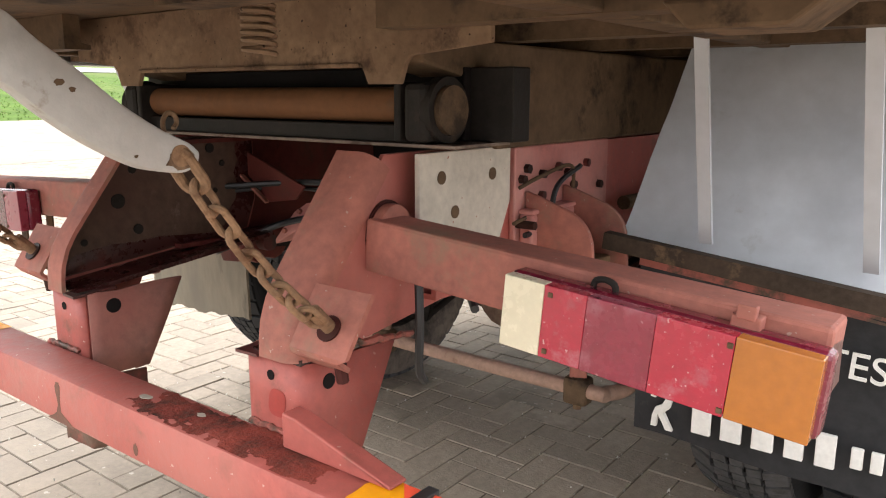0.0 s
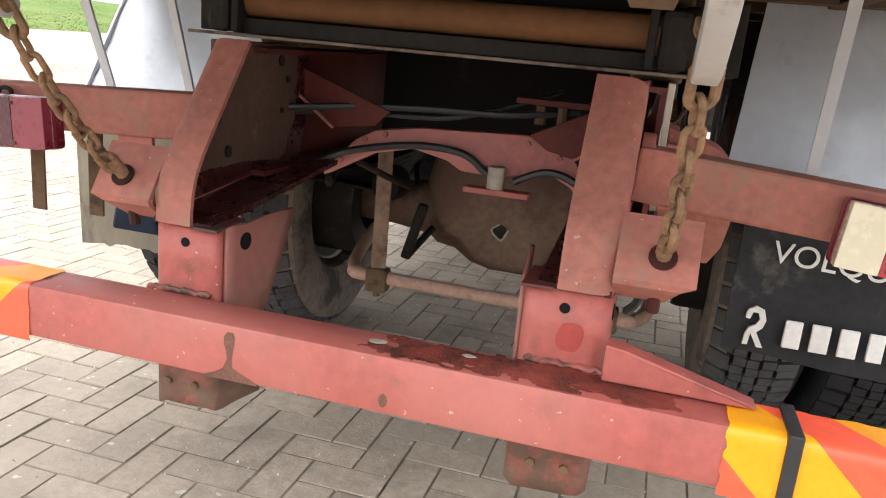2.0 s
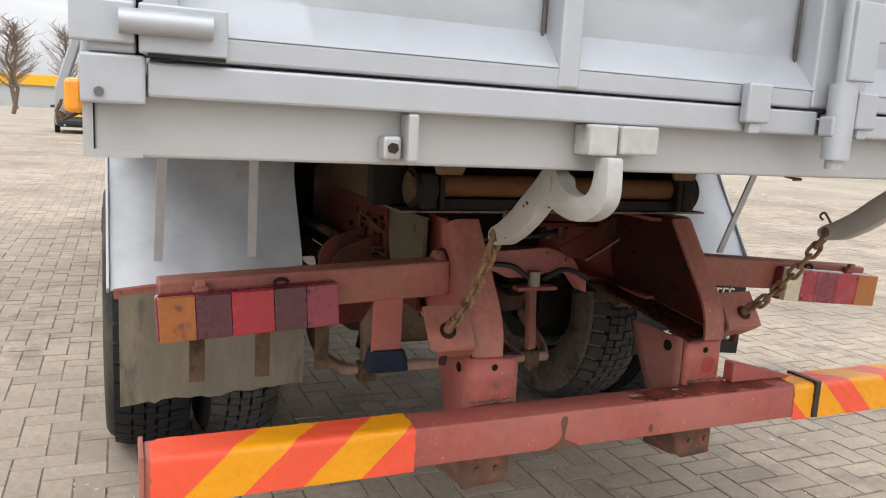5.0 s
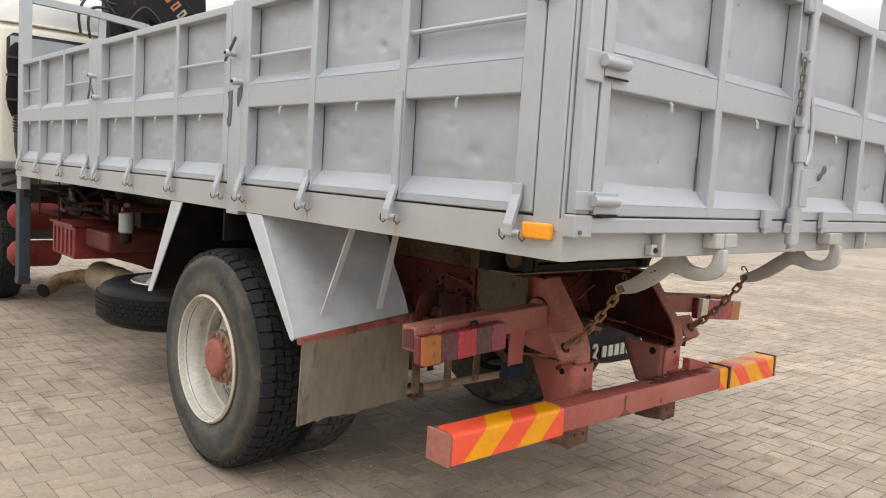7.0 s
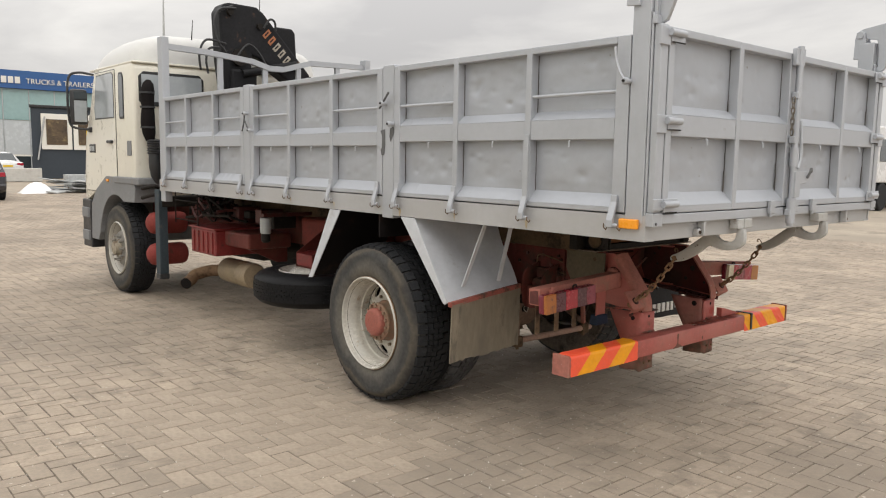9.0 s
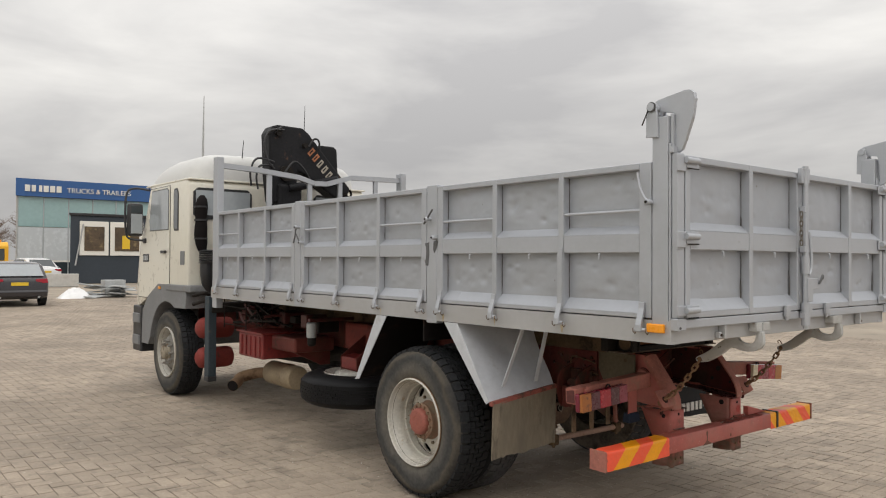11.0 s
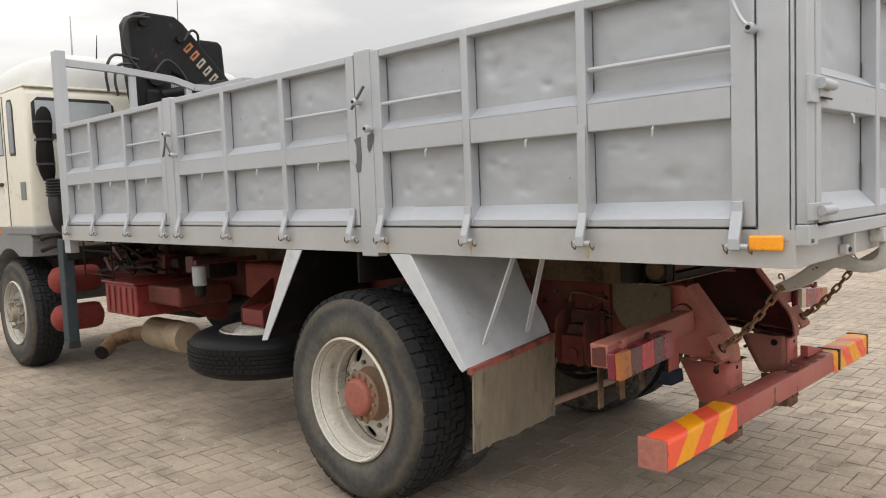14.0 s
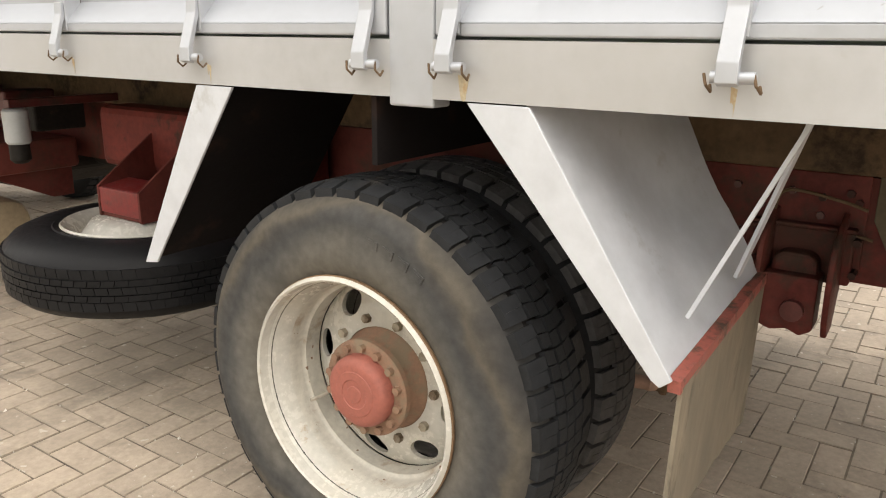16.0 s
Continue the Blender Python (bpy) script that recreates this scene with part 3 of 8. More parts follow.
# ---- the lorry ----
truck = thing("tipper_truck", "old grey dropside tipper lorry with cream cab and red chassis", "truck")
HW = 1.225  # half width of the body
LOW, SEAM, TOP = 1.225, 1.338, 2.120  # underside of the rail, top of the rail, top of the sides
BED_FRONT = 5.62
R_AXLE, F_AXLE, WHEEL_R = 2.050, 7.05, 0.515

# body rails and floor
for sx in (-1, 1):
    part("side_rail", prism([(sx * HW, LOW), (sx * HW, SEAM), (sx * (HW - 0.07), SEAM), (sx * (HW - 0.07), SEAM - 0.012),
                             (sx * (HW - 0.012), SEAM - 0.012), (sx * (HW - 0.012), LOW + 0.01), (sx * (HW - 0.07), LOW + 0.01),
                             (sx * (HW - 0.07), LOW)][::sx], "y", 0.0, BED_FRONT), RAILGREY, truck)
part("rear_rail", box(-HW + 0.013, HW - 0.013, 0.004, 0.075, LOW, 1.332, 0.004), RAILGREY, truck)
part("front_rail", box(-HW + 0.013, HW - 0.013, BED_FRONT - 0.07, BED_FRONT - 0.004, LOW, SEAM, 0.004), RAILGREY, truck)
part("bed_floor", box(-HW + 0.075, HW - 0.075, 0.08, BED_FRONT - 0.075, 1.31, 1.335), BROWN, truck, "brown dirty steel bed floor")
for k in range(15):
    y = 0.34 + 0.365 * k
    spans = ((-HW + 0.075, HW - 0.075),) if y > 0.72 else ((-HW + 0.075, -0.462), (0.462, HW - 0.075))
    for xa, xb in spans:
        part("floor_bearer", prism([(y - 0.03, 1.235), (y + 0.03, 1.235), (y + 0.03, 1.245), (y + 0.008, 1.25), (y + 0.008, 1.309), (y - 0.03, 1.309)], "x", xa, xb), BROWN, truck)


def bay(bm, y0, y1, z0, z1, out, depth, ledge, n=6, seed=0):
    """One pressed bay of a dropside in its own plane: u along, z up, depth inwards; the sheet is faintly dented and ends on a sloping ledge."""
    rows = [(z0, 0.0), (z0 + ledge, -depth)] + [(z0 + ledge + (z1 - z0 - ledge) * k / n, -depth) for k in range(1, n + 1)]
    rd = random.Random(seed * 7 + 3)
    dings = [(rd.uniform(y0, y1), rd.uniform(z0 + ledge, z1), rd.uniform(0.014, 0.030), rd.choice((-1, -1, 1)) * rd.uniform(0.002, 0.0075)) for _ in range(9)]
    grid = []
    for i, (z, d) in enumerate(rows):
        line = []
        for k in range(n + 1):
            u = y0 + (y1 - y0) * k / n
            dent = 0.0
            if 1 < i < len(rows) - 1 and 0 < k < n:
                dent = 0.009 * noise.noise(Vector((u * 3.2 + seed, z * 3.6, seed * 1.7))) + 0.0024 * noise.noise(Vector((u * 13.0, z * 13.0, seed * 0.7)))
                dent -= 0.006 * max(0.0, noise.noise(Vector((u * 21.0 + seed, z * 19.0, 4.0))) - 0.32)
                for du, dz, dr, dd in dings:
                    q = ((u - du) ** 2 + (z - dz) ** 2) / (dr * dr)
                    if q < 6:
                        dent += dd * math.exp(-q)
            calm = min(1.0, min(z - rows[1][0], z1 - z) / 0.05, min(u - y0, y1 - u) / 0.05) if i > 1 else 0.0
            line.append(bm.verts.new(out(u, z, d + dent * max(0.0, calm))))
        grid.append(line)
    for a, b in zip(grid, grid[1:]):
        for k in range(n):
            bm.faces.new((a[k], a[k + 1], b[k + 1], b[k]))


def dropside(parent_name, ribs, z0, z1, mid0, mid1, out, rods, pins, seed, label, low=0.025, ends=(0.03, 0.03)):
    """A framed panel: sheet bays, uprights, rails. out(u, z, d) gives the place; d is positive outwards."""
    panel = tagged(new(parent_name), label)
    panel.parent = truck
    for k in range(len(ribs) - 1):
        for za, zb, led, q in ((z0 + low, mid0, 0.056, 0), (mid1, z1 - 0.03, 0.042, 20)):
            bm = bmesh.new()
            bay(bm, ribs[k] + 0.015, ribs[k + 1] - 0.015, za, zb, out, 0.05, led, n=34, seed=seed + k + q)
            part("sheet", bm, SHEET, panel, smooth=True)

    def block(name, u0, u1, za, zb, d0, d1, mat=SILVER):
        b = bmesh.new()
        vs = [b.verts.new(out(u, z, d)) for z in (za, zb) for d in (d0, d1) for u in (u0, u1)]
        fs = [b.faces.new([vs[i] for i in q]) for q in ((0, 2, 3, 1), (4, 5, 7, 6), (0, 1, 5, 4), (2, 6, 7, 3), (0, 4, 6, 2), (1, 3, 7, 5))]
        bmesh.ops.recalc_face_normals(b, faces=fs)
        bmesh.ops.bevel(b, geom=b.edges[:], offset=0.004, segments=2, affect="EDGES", profile=0.5)
        return part(name, b, mat, panel)

    a, e = ribs[0], ribs[-1]
    for k, u in enumerate(ribs):
        w = ends[0] if k == 0 else (ends[1] if k == len(ribs) - 1 else 0.0185)
        block("upright", u - w, u + w, z0 + 0.002, z1 - 0.001, -0.05, 0.002 if 0 < k < len(ribs) - 1 else 0.0)
    block("bottom_rail", a + ends[0] + 0.001, e - ends[1] - 0.001, z0, z0 + low + 0.001, -0.06, -0.001)
    block("top_rail", a + ends[0] + 0.001, e - ends[1] - 0.001, z1 - 0.034, z1, -0.06, -0.001)
    for k in range(len(ribs) - 1):
        lo = ribs[k] + (ends[0] + 0.001 if k == 0 else 0.0195)
        hi = ribs[k + 1] - (ends[1] + 0.001 if k == len(ribs) - 2 else 0.0195)
        block("middle_rail", lo, hi, mid0 - 0.001, mid1 + 0.001, -0.06, -0.001)
        for za, zb in ((z0 + low + 0.05, mid0 - 0.004), (mid1 + 0.040, z1 - 0.036)):
            for u, way in ((lo, 1), (hi, -1)):
                line_, pairs = bmesh.new(), []
                for q in range(25):
                    z = za + (zb - za) * q / 24
                    w = max(0.0004, 0.0022 + 0.0035 * noise.noise(Vector((u * 7.0, z * 16.0, seed * 1.3 + way))))
                    pairs.append((line_.verts.new(out(u - way * 0.002, z, -0.0478)), line_.verts.new(out(u + way * w, z, -0.0478))))
                for (p0, p1), (q0, q1) in zip(pairs, pairs[1:]):
                    line_.faces.new((p0, p1, q1, q0))
                part("joint_line", line_, JOINTDIRT, panel, "grimy sealed joint")
        if k in rods:
            zr = 1.881
            part("step_rod", tube([out(lo, zr, -0.015), out(hi, zr, -0.015)], 0.009, 8), SILVER, panel, smooth=True)
        if pins:
            u = (lo + hi) / 2 + 0.03 * math.sin(seed + k)
            part("rope_hook", tube([out(u, mid0 + 0.002, -0.012), out(u, mid0 - 0.012, 0.0), out(u, mid0 - 0.034, 0.001)], 0.0048, 6), SILVER, panel)
    return panel


SIDES = [((1.671, 1.766), [0.149, 0.708, 1.249, 1.780]), ((1.650, 1.735), [1.955, 2.508, 3.08, 3.655]), ((1.651, 1.740), [3.825, 4.374, 4.952, 5.47])]
for sx in (-1, 1):
    for j, (mids, ribs) in enumerate(SIDES):
        face = lambda u, z, d, sx=sx: (sx * (HW + d), u, z)
        p = dropside("dropside_panel", ribs, SEAM + 0.006, TOP, *mids, face, (0, 2), True, 3 + 7 * j + 40 * (sx > 0),
                     "dented silver-grey steel dropside panel", ends=(0.036 if j == 0 else 0.028, 0.028))
        # hinge straps on the lower edge
        for k, y in enumerate(ribs):
            tall = 0.36 if (j == 0 and k == 1) else 0.085
            y0 = y + (0.015 if k == 0 else (-0.015 if k == len(ribs) - 1 else 0.0))
            x = sx * HW
            strap = part("hinge_strap", prism([(x + sx * 0.003, SEAM + tall), (x + sx * 0.011, SEAM + tall), (x + sx * 0.013, SEAM + 0.055),
                                               (x + sx * 0.040, SEAM - 0.026), (x + sx * 0.041, SEAM - 0.058), (x + sx * 0.026, SEAM - 0.063),
                                               (x + sx * 0.026, SEAM - 0.026), (x + sx * 0.003, SEAM + 0.046)], "y", y0 - 0.017, y0 + 0.017, 0.002), SILVER, p)
            part("hinge_bolt", tube([(x + sx * 0.027, y0 - 0.040, SEAM - 0.049), (x + sx * 0.027, y0 + 0.026, SEAM - 0.049)], 0.0095, 10), SILVER, strap, smooth=True)
            if sx < 0:
                for ya in (-0.044, 0.030):
                    part("spring_clip", tube([(x - 0.030, y0 + ya + 0.006, SEAM - 0.044), (x - 0.037, y0 + ya, SEAM - 0.060), (x - 0.028, y0 + ya - 0.006, SEAM - 0.071), (x - 0.012, y0 + ya, SEAM - 0.062)], 0.0026, 5), BROWN, strap)
    # rust runs under some hinges
    if sx < 0:
        for k, (y, w_, zb) in enumerate(((0.70, 0.012, 1.235), (1.245, 0.006, 1.25), (1.742, 0.014, 1.228), (2.47, 0.008, 1.26), (3.05, 0.006, 1.255))):
            part("rust_run", prism([(y - w_, SEAM - 0.068), (y + w_ * 0.8, SEAM - 0.064), (y + w_ * 0.55, SEAM - 0.090), (y + w_ * 0.25, zb), (y - w_ * 0.2, zb - 0.004), (y - w_ * 0.45, SEAM - 0.11)], "x", -HW - 0.0012, -HW - 0.0004), RUSTSTREAK, truck, "yellow-brown rust run")
    # posts between the panels
    for y0, y1 in ((1.81, 1.92), (3.69, 3.79)):
        part("side_post", box(min(sx * (HW - 0.06), sx * (HW + 0.001)), max(sx * (HW - 0.06), sx * (HW + 0.001)), y0, y1, LOW - 0.018 if y0 < 2 else LOW, TOP + 0.012, 0.005), SILVER, truck)
    # corner post with the lifting hook plate
    post = part("corner_post", box(min(sx * (HW - 0.075), sx * (HW + 0.002)), max(sx * (HW - 0.075), sx * (HW + 0.002)), 0.016, 0.107, 1.301, 2.335, 0.005), SILVER, truck)
    part("post_flange", box(*sorted((sx * (HW - 0.070), sx * (HW - 0.001))), 0.003, 0.013, 1.301, 2.20, 0.002), SILVER, post)
    part("hook_plate", prism([(0.128, 2.345), (0.130, 2.395), (0.118, 2.415), (0.095, 2.427), (-0.055, 2.452), (-0.085, 2.450), (-0.106, 2.432), (-0.113, 2.402), (-0.100, 2.316), (-0.062, 2.215), (-0.040, 2.165), (-0.006, 2.150), (-0.002, 2.30), (0.012, 2.352), (0.070, 2.362), (0.078, 2.345)],
                             "x", *sorted((sx * (HW - 0.052), sx * (HW - 0.030))), 0.003), SILVER, post)
    part("hook_rib", box(*sorted((sx * (HW - 0.028), sx * (HW - 0.012))), -0.004, 0.012, 2.155, 2.345, 0.003), SILVER, post)
    for xo in (0.014, -0.062):
        part("clevis", prism([(0.066, 2.232), (0.070, 2.345), (0.080, 2.402), (0.104, 2.414), (0.126, 2.402), (0.134, 2.36), (0.136, 2.238)], "x", *sorted((sx * (HW + xo - 0.012), sx * (HW + xo))), 0.003), SILVER, post)
    part("clevis_pin", tube([(sx * (HW - 0.08), 0.102, 2.385), (sx * (HW + 0.026), 0.102, 2.385)], 0.020, 16), SILVER, post, smooth=True)
    part("pin_washer", tube([(sx * (HW + 0.015), 0.102, 2.385), (sx * (HW + 0.019), 0.102, 2.385)], 0.026, 16), SCUFF, post, smooth=True)
    part("split_pin", tube([(sx * (HW + 0.022), 0.104, 2.395), (sx * (HW + 0.026), 0.150, 2.300)], 0.0035, 5), GREASE, post)
    part("post_clamp", box(*sorted((sx * (HW - 0.05), sx * (HW + 0.006))), -0.016, 0.004, 2.150, 2.185, 0.003), SILVER, post)
    part("marker_lamp", box(*sorted((sx * HW, sx * (HW + 0.016))), 5.50, 5.545, 1.275, 1.305, 0.004), AMBER, truck, "orange side marker lamp")
    part("marker_lamp", box(min(sx * HW, sx * (HW + 0.022)), max(sx * HW, sx * (HW + 0.022)), 0.030, 0.128, 1.278, 1.322, 0.006), AMBER, truck, "orange side marker lamp")

    # unseen boards added behind the panels to block light at the seams
    part("inner_lining", box(*sorted((sx * (HW - 0.078), sx * (HW - 0.066))), 0.14, BED_FRONT - 0.07, 1.337, TOP - 0.006), SHEET, truck)
part("inner_lining", box(-HW + 0.08, HW - 0.08, 0.022, 0.034, 1.337, 2.12), SHEET, truck)

# rear doors
DOORS = {-1: [0.012, 0.549, 1.134], 1: [0.058, 0.645, 1.118]}
for sx in (-1, 1):
    face = lambda u, z, d, sx=sx: (sx * u, -0.035 - d, z)
    ribs = DOORS[sx]
    p = dropside("tailgate_door", ribs, 1.350, 2.145, 1.686, 1.780, face, (), True, 77 + sx * 5, "dented silver-grey steel rear door of the body", low=0.032, ends=(0.03, 0.021))
    part("sill_bar", box(*sorted((sx * 0.022, sx * 1.150)), -0.034, 0.002, 1.302, 1.3455, 0.004), SILVER, truck)
    part("sill_end", box(*sorted((sx * 1.152, sx * 1.226)), -0.038, 0.002, 1.292, 1.352, 0.004), SILVER, truck)
    part("end_bolt", tube([(sx * 1.205, -0.038, 1.306), (sx * 1.205, -0.043, 1.306)], 0.006, 8), SCUFF, truck)
    # jamb the door hangs on, with a black strip for the shade in its gap
    jamb = part("door_jamb", box(*sorted((sx * 1.162, sx * 1.218)), -0.033, 0.001, 1.353, 2.150, 0.004), SILVER, truck)
    part("door_gap", box(*sorted((sx * 1.1535, sx * 1.1645)), -0.026, 0.000, 1.353, 2.14), PITBLACK, jamb, "black strip for the shaded gap beside the door")
    for z in (1.384, 1.742, 2.110):
        h = part("hinge_block", box(*sorted((sx * 1.055, sx * 1.160)), -0.046, -0.037, z - 0.030, z + 0.030, 0.003), SILVER, p)
        part("hinge_leaf", box(*sorted((sx * 1.164, sx * 1.236)), -0.046, -0.034, z - 0.048 if z > 1.5 else z - 0.020, z + 0.030, 0.003), SILVER, h)
        part("hinge_pin", tube([(sx * 1.075, -0.055, z + 0.006), (sx * 1.182, -0.055, z + 0.006)], 0.015, 14), SILVER, h, smooth=True)
        part("hinge_slot", box(*sorted((sx * 1.058, sx * 1.150)), -0.0475, -0.0455, z - 0.034, z - 0.029), GREASE, h)
    # rusty seams beside the uprights
    for k, (u, z0, hh) in enumerate(((ribs[1] + 0.026, 1.415, 0.12), (ribs[1] + 0.024, 1.80, 0.07), (ribs[2] - 0.034, 1.405, 0.16), (ribs[0] + 0.036, 1.43, 0.15), (ribs[2] - 0.034, 1.82, 0.10))):
        part("rust_seam", prism([(sx * u, z0), (sx * (u + 0.0028), z0 + 0.01), (sx * (u + 0.0016), z0 + hh * 0.5), (sx * (u + 0.0024), z0 + hh), (sx * (u - 0.002), z0 + hh * 0.7), (sx * (u - 0.003), z0 + hh * 0.3)], "y", 0.0085, 0.0125), JOINTDIRT, p, "thin rusty seam")
# central lock bar
lock = part("lock_bar", tube([(0.0, -0.062, 1.245), (0.0, -0.062, 2.18)], 0.016, 10), SILVER, truck, smooth=True)
part("lock_bracket", box(-0.045, 0.05, -0.066, -0.038, 2.08, 2.17, 0.005), SILVER, lock)
part("lock_handle", prism([(-0.012, 1.40), (-0.012, 1.535), (0.125, 1.535), (0.125, 1.475), (0.048, 1.468), (0.048, 1.40)], "y", -0.083, -0.071, 0.003), SILVER, lock)
part("handle_eye", tube(curve_pts([(0.115, -0.085, 1.50), (0.125, -0.095, 1.53), (0.14, -0.095, 1.55), (0.15, -0.09, 1.53)], 4), 0.007, 8), SCUFF, lock, smooth=True)
part("lower_sleeve", tube([(0.0, -0.062, 1.262), (0.0, -0.062, 1.395)], 0.024, 14), SILVER, lock, smooth=True)
part("upper_sleeve", tube([(0.0, -0.062, 1.56), (0.0, -0.062, 1.66)], 0.023, 14), SILVER, lock, smooth=True)
part("lock_plate", box(0.012, 0.062, -0.058, -0.040, 1.56, 1.63, 0.003), SILVER, lock)
part("lock_hook", tube(curve_pts([(0.03, -0.07, 1.80), (0.035, -0.078, 1.70), (0.032, -0.08, 1.60), (0.012, -0.078, 1.55)], 4), 0.009, 8), SILVER, lock, smooth=True)
for z in (1.32, 1.70, 1.93):
    part("bar_guide", box(-0.026, 0.026, -0.072, -0.040, z - 0.018, z + 0.018, 0.004), SILVER, lock)
for u in (-0.182, 0.075, 0.30):
    part("tailgate_catch", box(u - 0.026, u + 0.026, -0.056, -0.036, 1.318, 1.385, 0.004), SILVER, lock)
    part("catch_tongue", box(u - 0.012, u + 0.012, -0.050, -0.036, 1.300, 1.320, 0.003), SILVER, lock)

# headboard
head = part("headboard", box(-1.14, 1.14, BED_FRONT - 0.065, BED_FRONT - 0.03, SEAM + 0.004, 2.10, 0.003), SHEET, truck, "silver-grey headboard with a bent top rail")
for sx in (-1, 1):
    part("head_post", box(*sorted((sx * 1.145, sx * 1.218)), BED_FRONT - 0.12, BED_FRONT - 0.01, 1.12, 2.70, 0.006), SILVER, head)
rail_pts = [(-1.145, 2.615), (-0.75, 2.60), (-0.25, 2.555), (-0.05, 2.50), (0.12, 2.505), (0.45, 2.60), (1.145, 2.615)]
bmr = bmesh.new()
for (xa, za), (xb, zb) in zip(rail_pts, rail_pts[1:]):
    bar((xa, BED_FRONT - 0.06, za), (xb, BED_FRONT - 0.06, zb), 0.05, 0.055, bmr)
part("head_rail", bmr, SILVER, head)
for x, z in ((-0.6, 2.57), (-0.1, 2.50), (0.3, 2.53), (0.8, 2.585)):
    part("head_stay", box(x - 0.028, x + 0.028, BED_FRONT - 0.075, BED_FRONT - 0.04, 2.098, z, 0.004), SILVER, head)


REAR_WALL = tyre_wall("dusty_rear_tyre_sidewall", R_AXLE, WHEEL_R - 0.001)
FRONT_WALL = tyre_wall("dusty_front_tyre_sidewall", F_AXLE, WHEEL_R - 0.001)


# wheels
def wheel(x, y, sx, deep, name="wheel", tread=True, r=WHEEL_R, z=None):
    """A wheel whose outer face is at x, on the side sx. deep: dished like the outer of a pair."""
    z = r - 0.001 if z is None else z
    c = (x, y, z)
    w = tagged(new(name), "cream steel wheel with a worn lorry tyre")
    w.parent = truck
    W = 0.285
    wall_mat = (REAR_WALL if deep else RUBBER) if y < 4 else FRONT_WALL
    tyre = part("tyre", lathe([(0.280, -0.03), (0.302, -0.012), (0.325, -0.002), (0.340, 0.004), (0.37, 0.006), (0.43, 0.003), (0.445, 0.003), (0.456, -0.002), (0.470, -0.010), (r - 0.034, -0.026), (r - 0.017, -0.055), (r - 0.014, -0.070),
                               *(((r - 0.014, -W + 0.036), (r - 0.018, -W + 0.022), (0.488, -W + 0.012)) if deep or y > 4 else ((r - 0.014, -W + 0.068), (r - 0.034, -W + 0.030), (0.468, -W + 0.008))), (0.43, -W), (0.37, -W - 0.004), (0.315, -W + 0.012), (0.288, -W + 0.03)],
                              c, "x", 96, sx), wall_mat, w, "dusty black tyre sidewall", smooth=True)
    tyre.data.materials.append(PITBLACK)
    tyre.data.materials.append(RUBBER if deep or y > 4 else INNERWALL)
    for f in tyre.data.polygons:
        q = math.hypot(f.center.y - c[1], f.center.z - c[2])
        # groove floors coloured black for their shade; inner faces take another rubber
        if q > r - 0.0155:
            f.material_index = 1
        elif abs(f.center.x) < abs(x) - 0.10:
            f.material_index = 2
    if tread:
        bm = bmesh.new()
        n = 46
        rows = ((-0.026, -0.080, 0.80, 0.0), (-0.087, -0.1215, 0.87, 0.42), (-0.128, -0.1595, 0.88, 0.05), (-0.166, -0.2005, 0.87, 0.55), (-0.207, -W + 0.020, 0.80, 0.1))
        for k in range(n):
            for j, (ha, hb, fill, off) in enumerate(rows):
                for half in (0, 1):
                    pitch = 2 * math.pi / n
                    edge_row = j in (0, 4)
                    a0 = pitch * (k + off + half * (fill * 0.5 if edge_row else 0.5))
                    a1 = a0 + pitch * (fill * 0.5 if edge_row else 0.5 * fill)
                    slant = (0.003, 0.007, 0.0, -0.007, -0.003)[j] * (1 if half else 0.6)
                    low = r - 0.017
                    outer = [r - 0.015, r - 0.001] if j == 0 else ([r - 0.001, r - (0.009 if deep or y > 4 else 0.027)] if j == 4 else [r, r])
                    jag = 0.003 if half else -0.001
                    vs = []
                    for lev in (0, 1):
                        for m_, (h, sl) in enumerate(((ha + (jag if j else 0), 0.0), (hb + (jag if j < 4 else 0), slant))):
                            for aa in (a0, a1):
                                q = aa + sl / r
                                rr = (low - (0.026 if j == 4 and m_ and not deep and y < 4 else (0.020 if j == 0 and m_ == 0 else 0.0))) if lev == 0 else outer[m_]
                                vs.append(bm.verts.new((c[0] + sx * h, c[1] + rr * math.cos(q), c[2] + rr * math.sin(q))))
                    for q in ((4, 5, 7, 6), (0, 1, 5, 4), (2, 6, 7, 3), (0, 4, 6, 2), (1, 3, 7, 5)):
                        bm.faces.new([vs[i] for i in q])
        tagged(part("tread", bm, RUBBER if deep or y > 4 else INNERTREAD, tyre, "worn block tread"), kind="stuff")
    d = -0.175 if deep else -0.02
    if deep:
        for k in range(4):
            a = math.radians(103 + 6.2 * k)
            bq = box(-0.0012, 0.0012, -0.016, 0.016, -0.011, 0.011)
            box(-0.002, 0.002, -0.0088, 0.0088, -0.006, 0.006, 0.0, bq)
            bq.transform(Matrix.Translation((c[0] + sx * 0.0055, c[1] + 0.405 * math.cos(a), c[2] + 0.405 * math.sin(a))) @ Matrix.Rotation(a - math.pi / 2, 4, "X"))
            part("sidewall_mark", bq, wall_mat, tyre)
        part("valve", tube([(c[0] + sx * (d + 0.03), c[1] + 0.185, c[2] - 0.09), (c[0] + sx * (d + 0.085), c[1] + 0.205, c[2] - 0.10)], 0.005, 8), CHALK, w, "pale tyre valve", smooth=True)
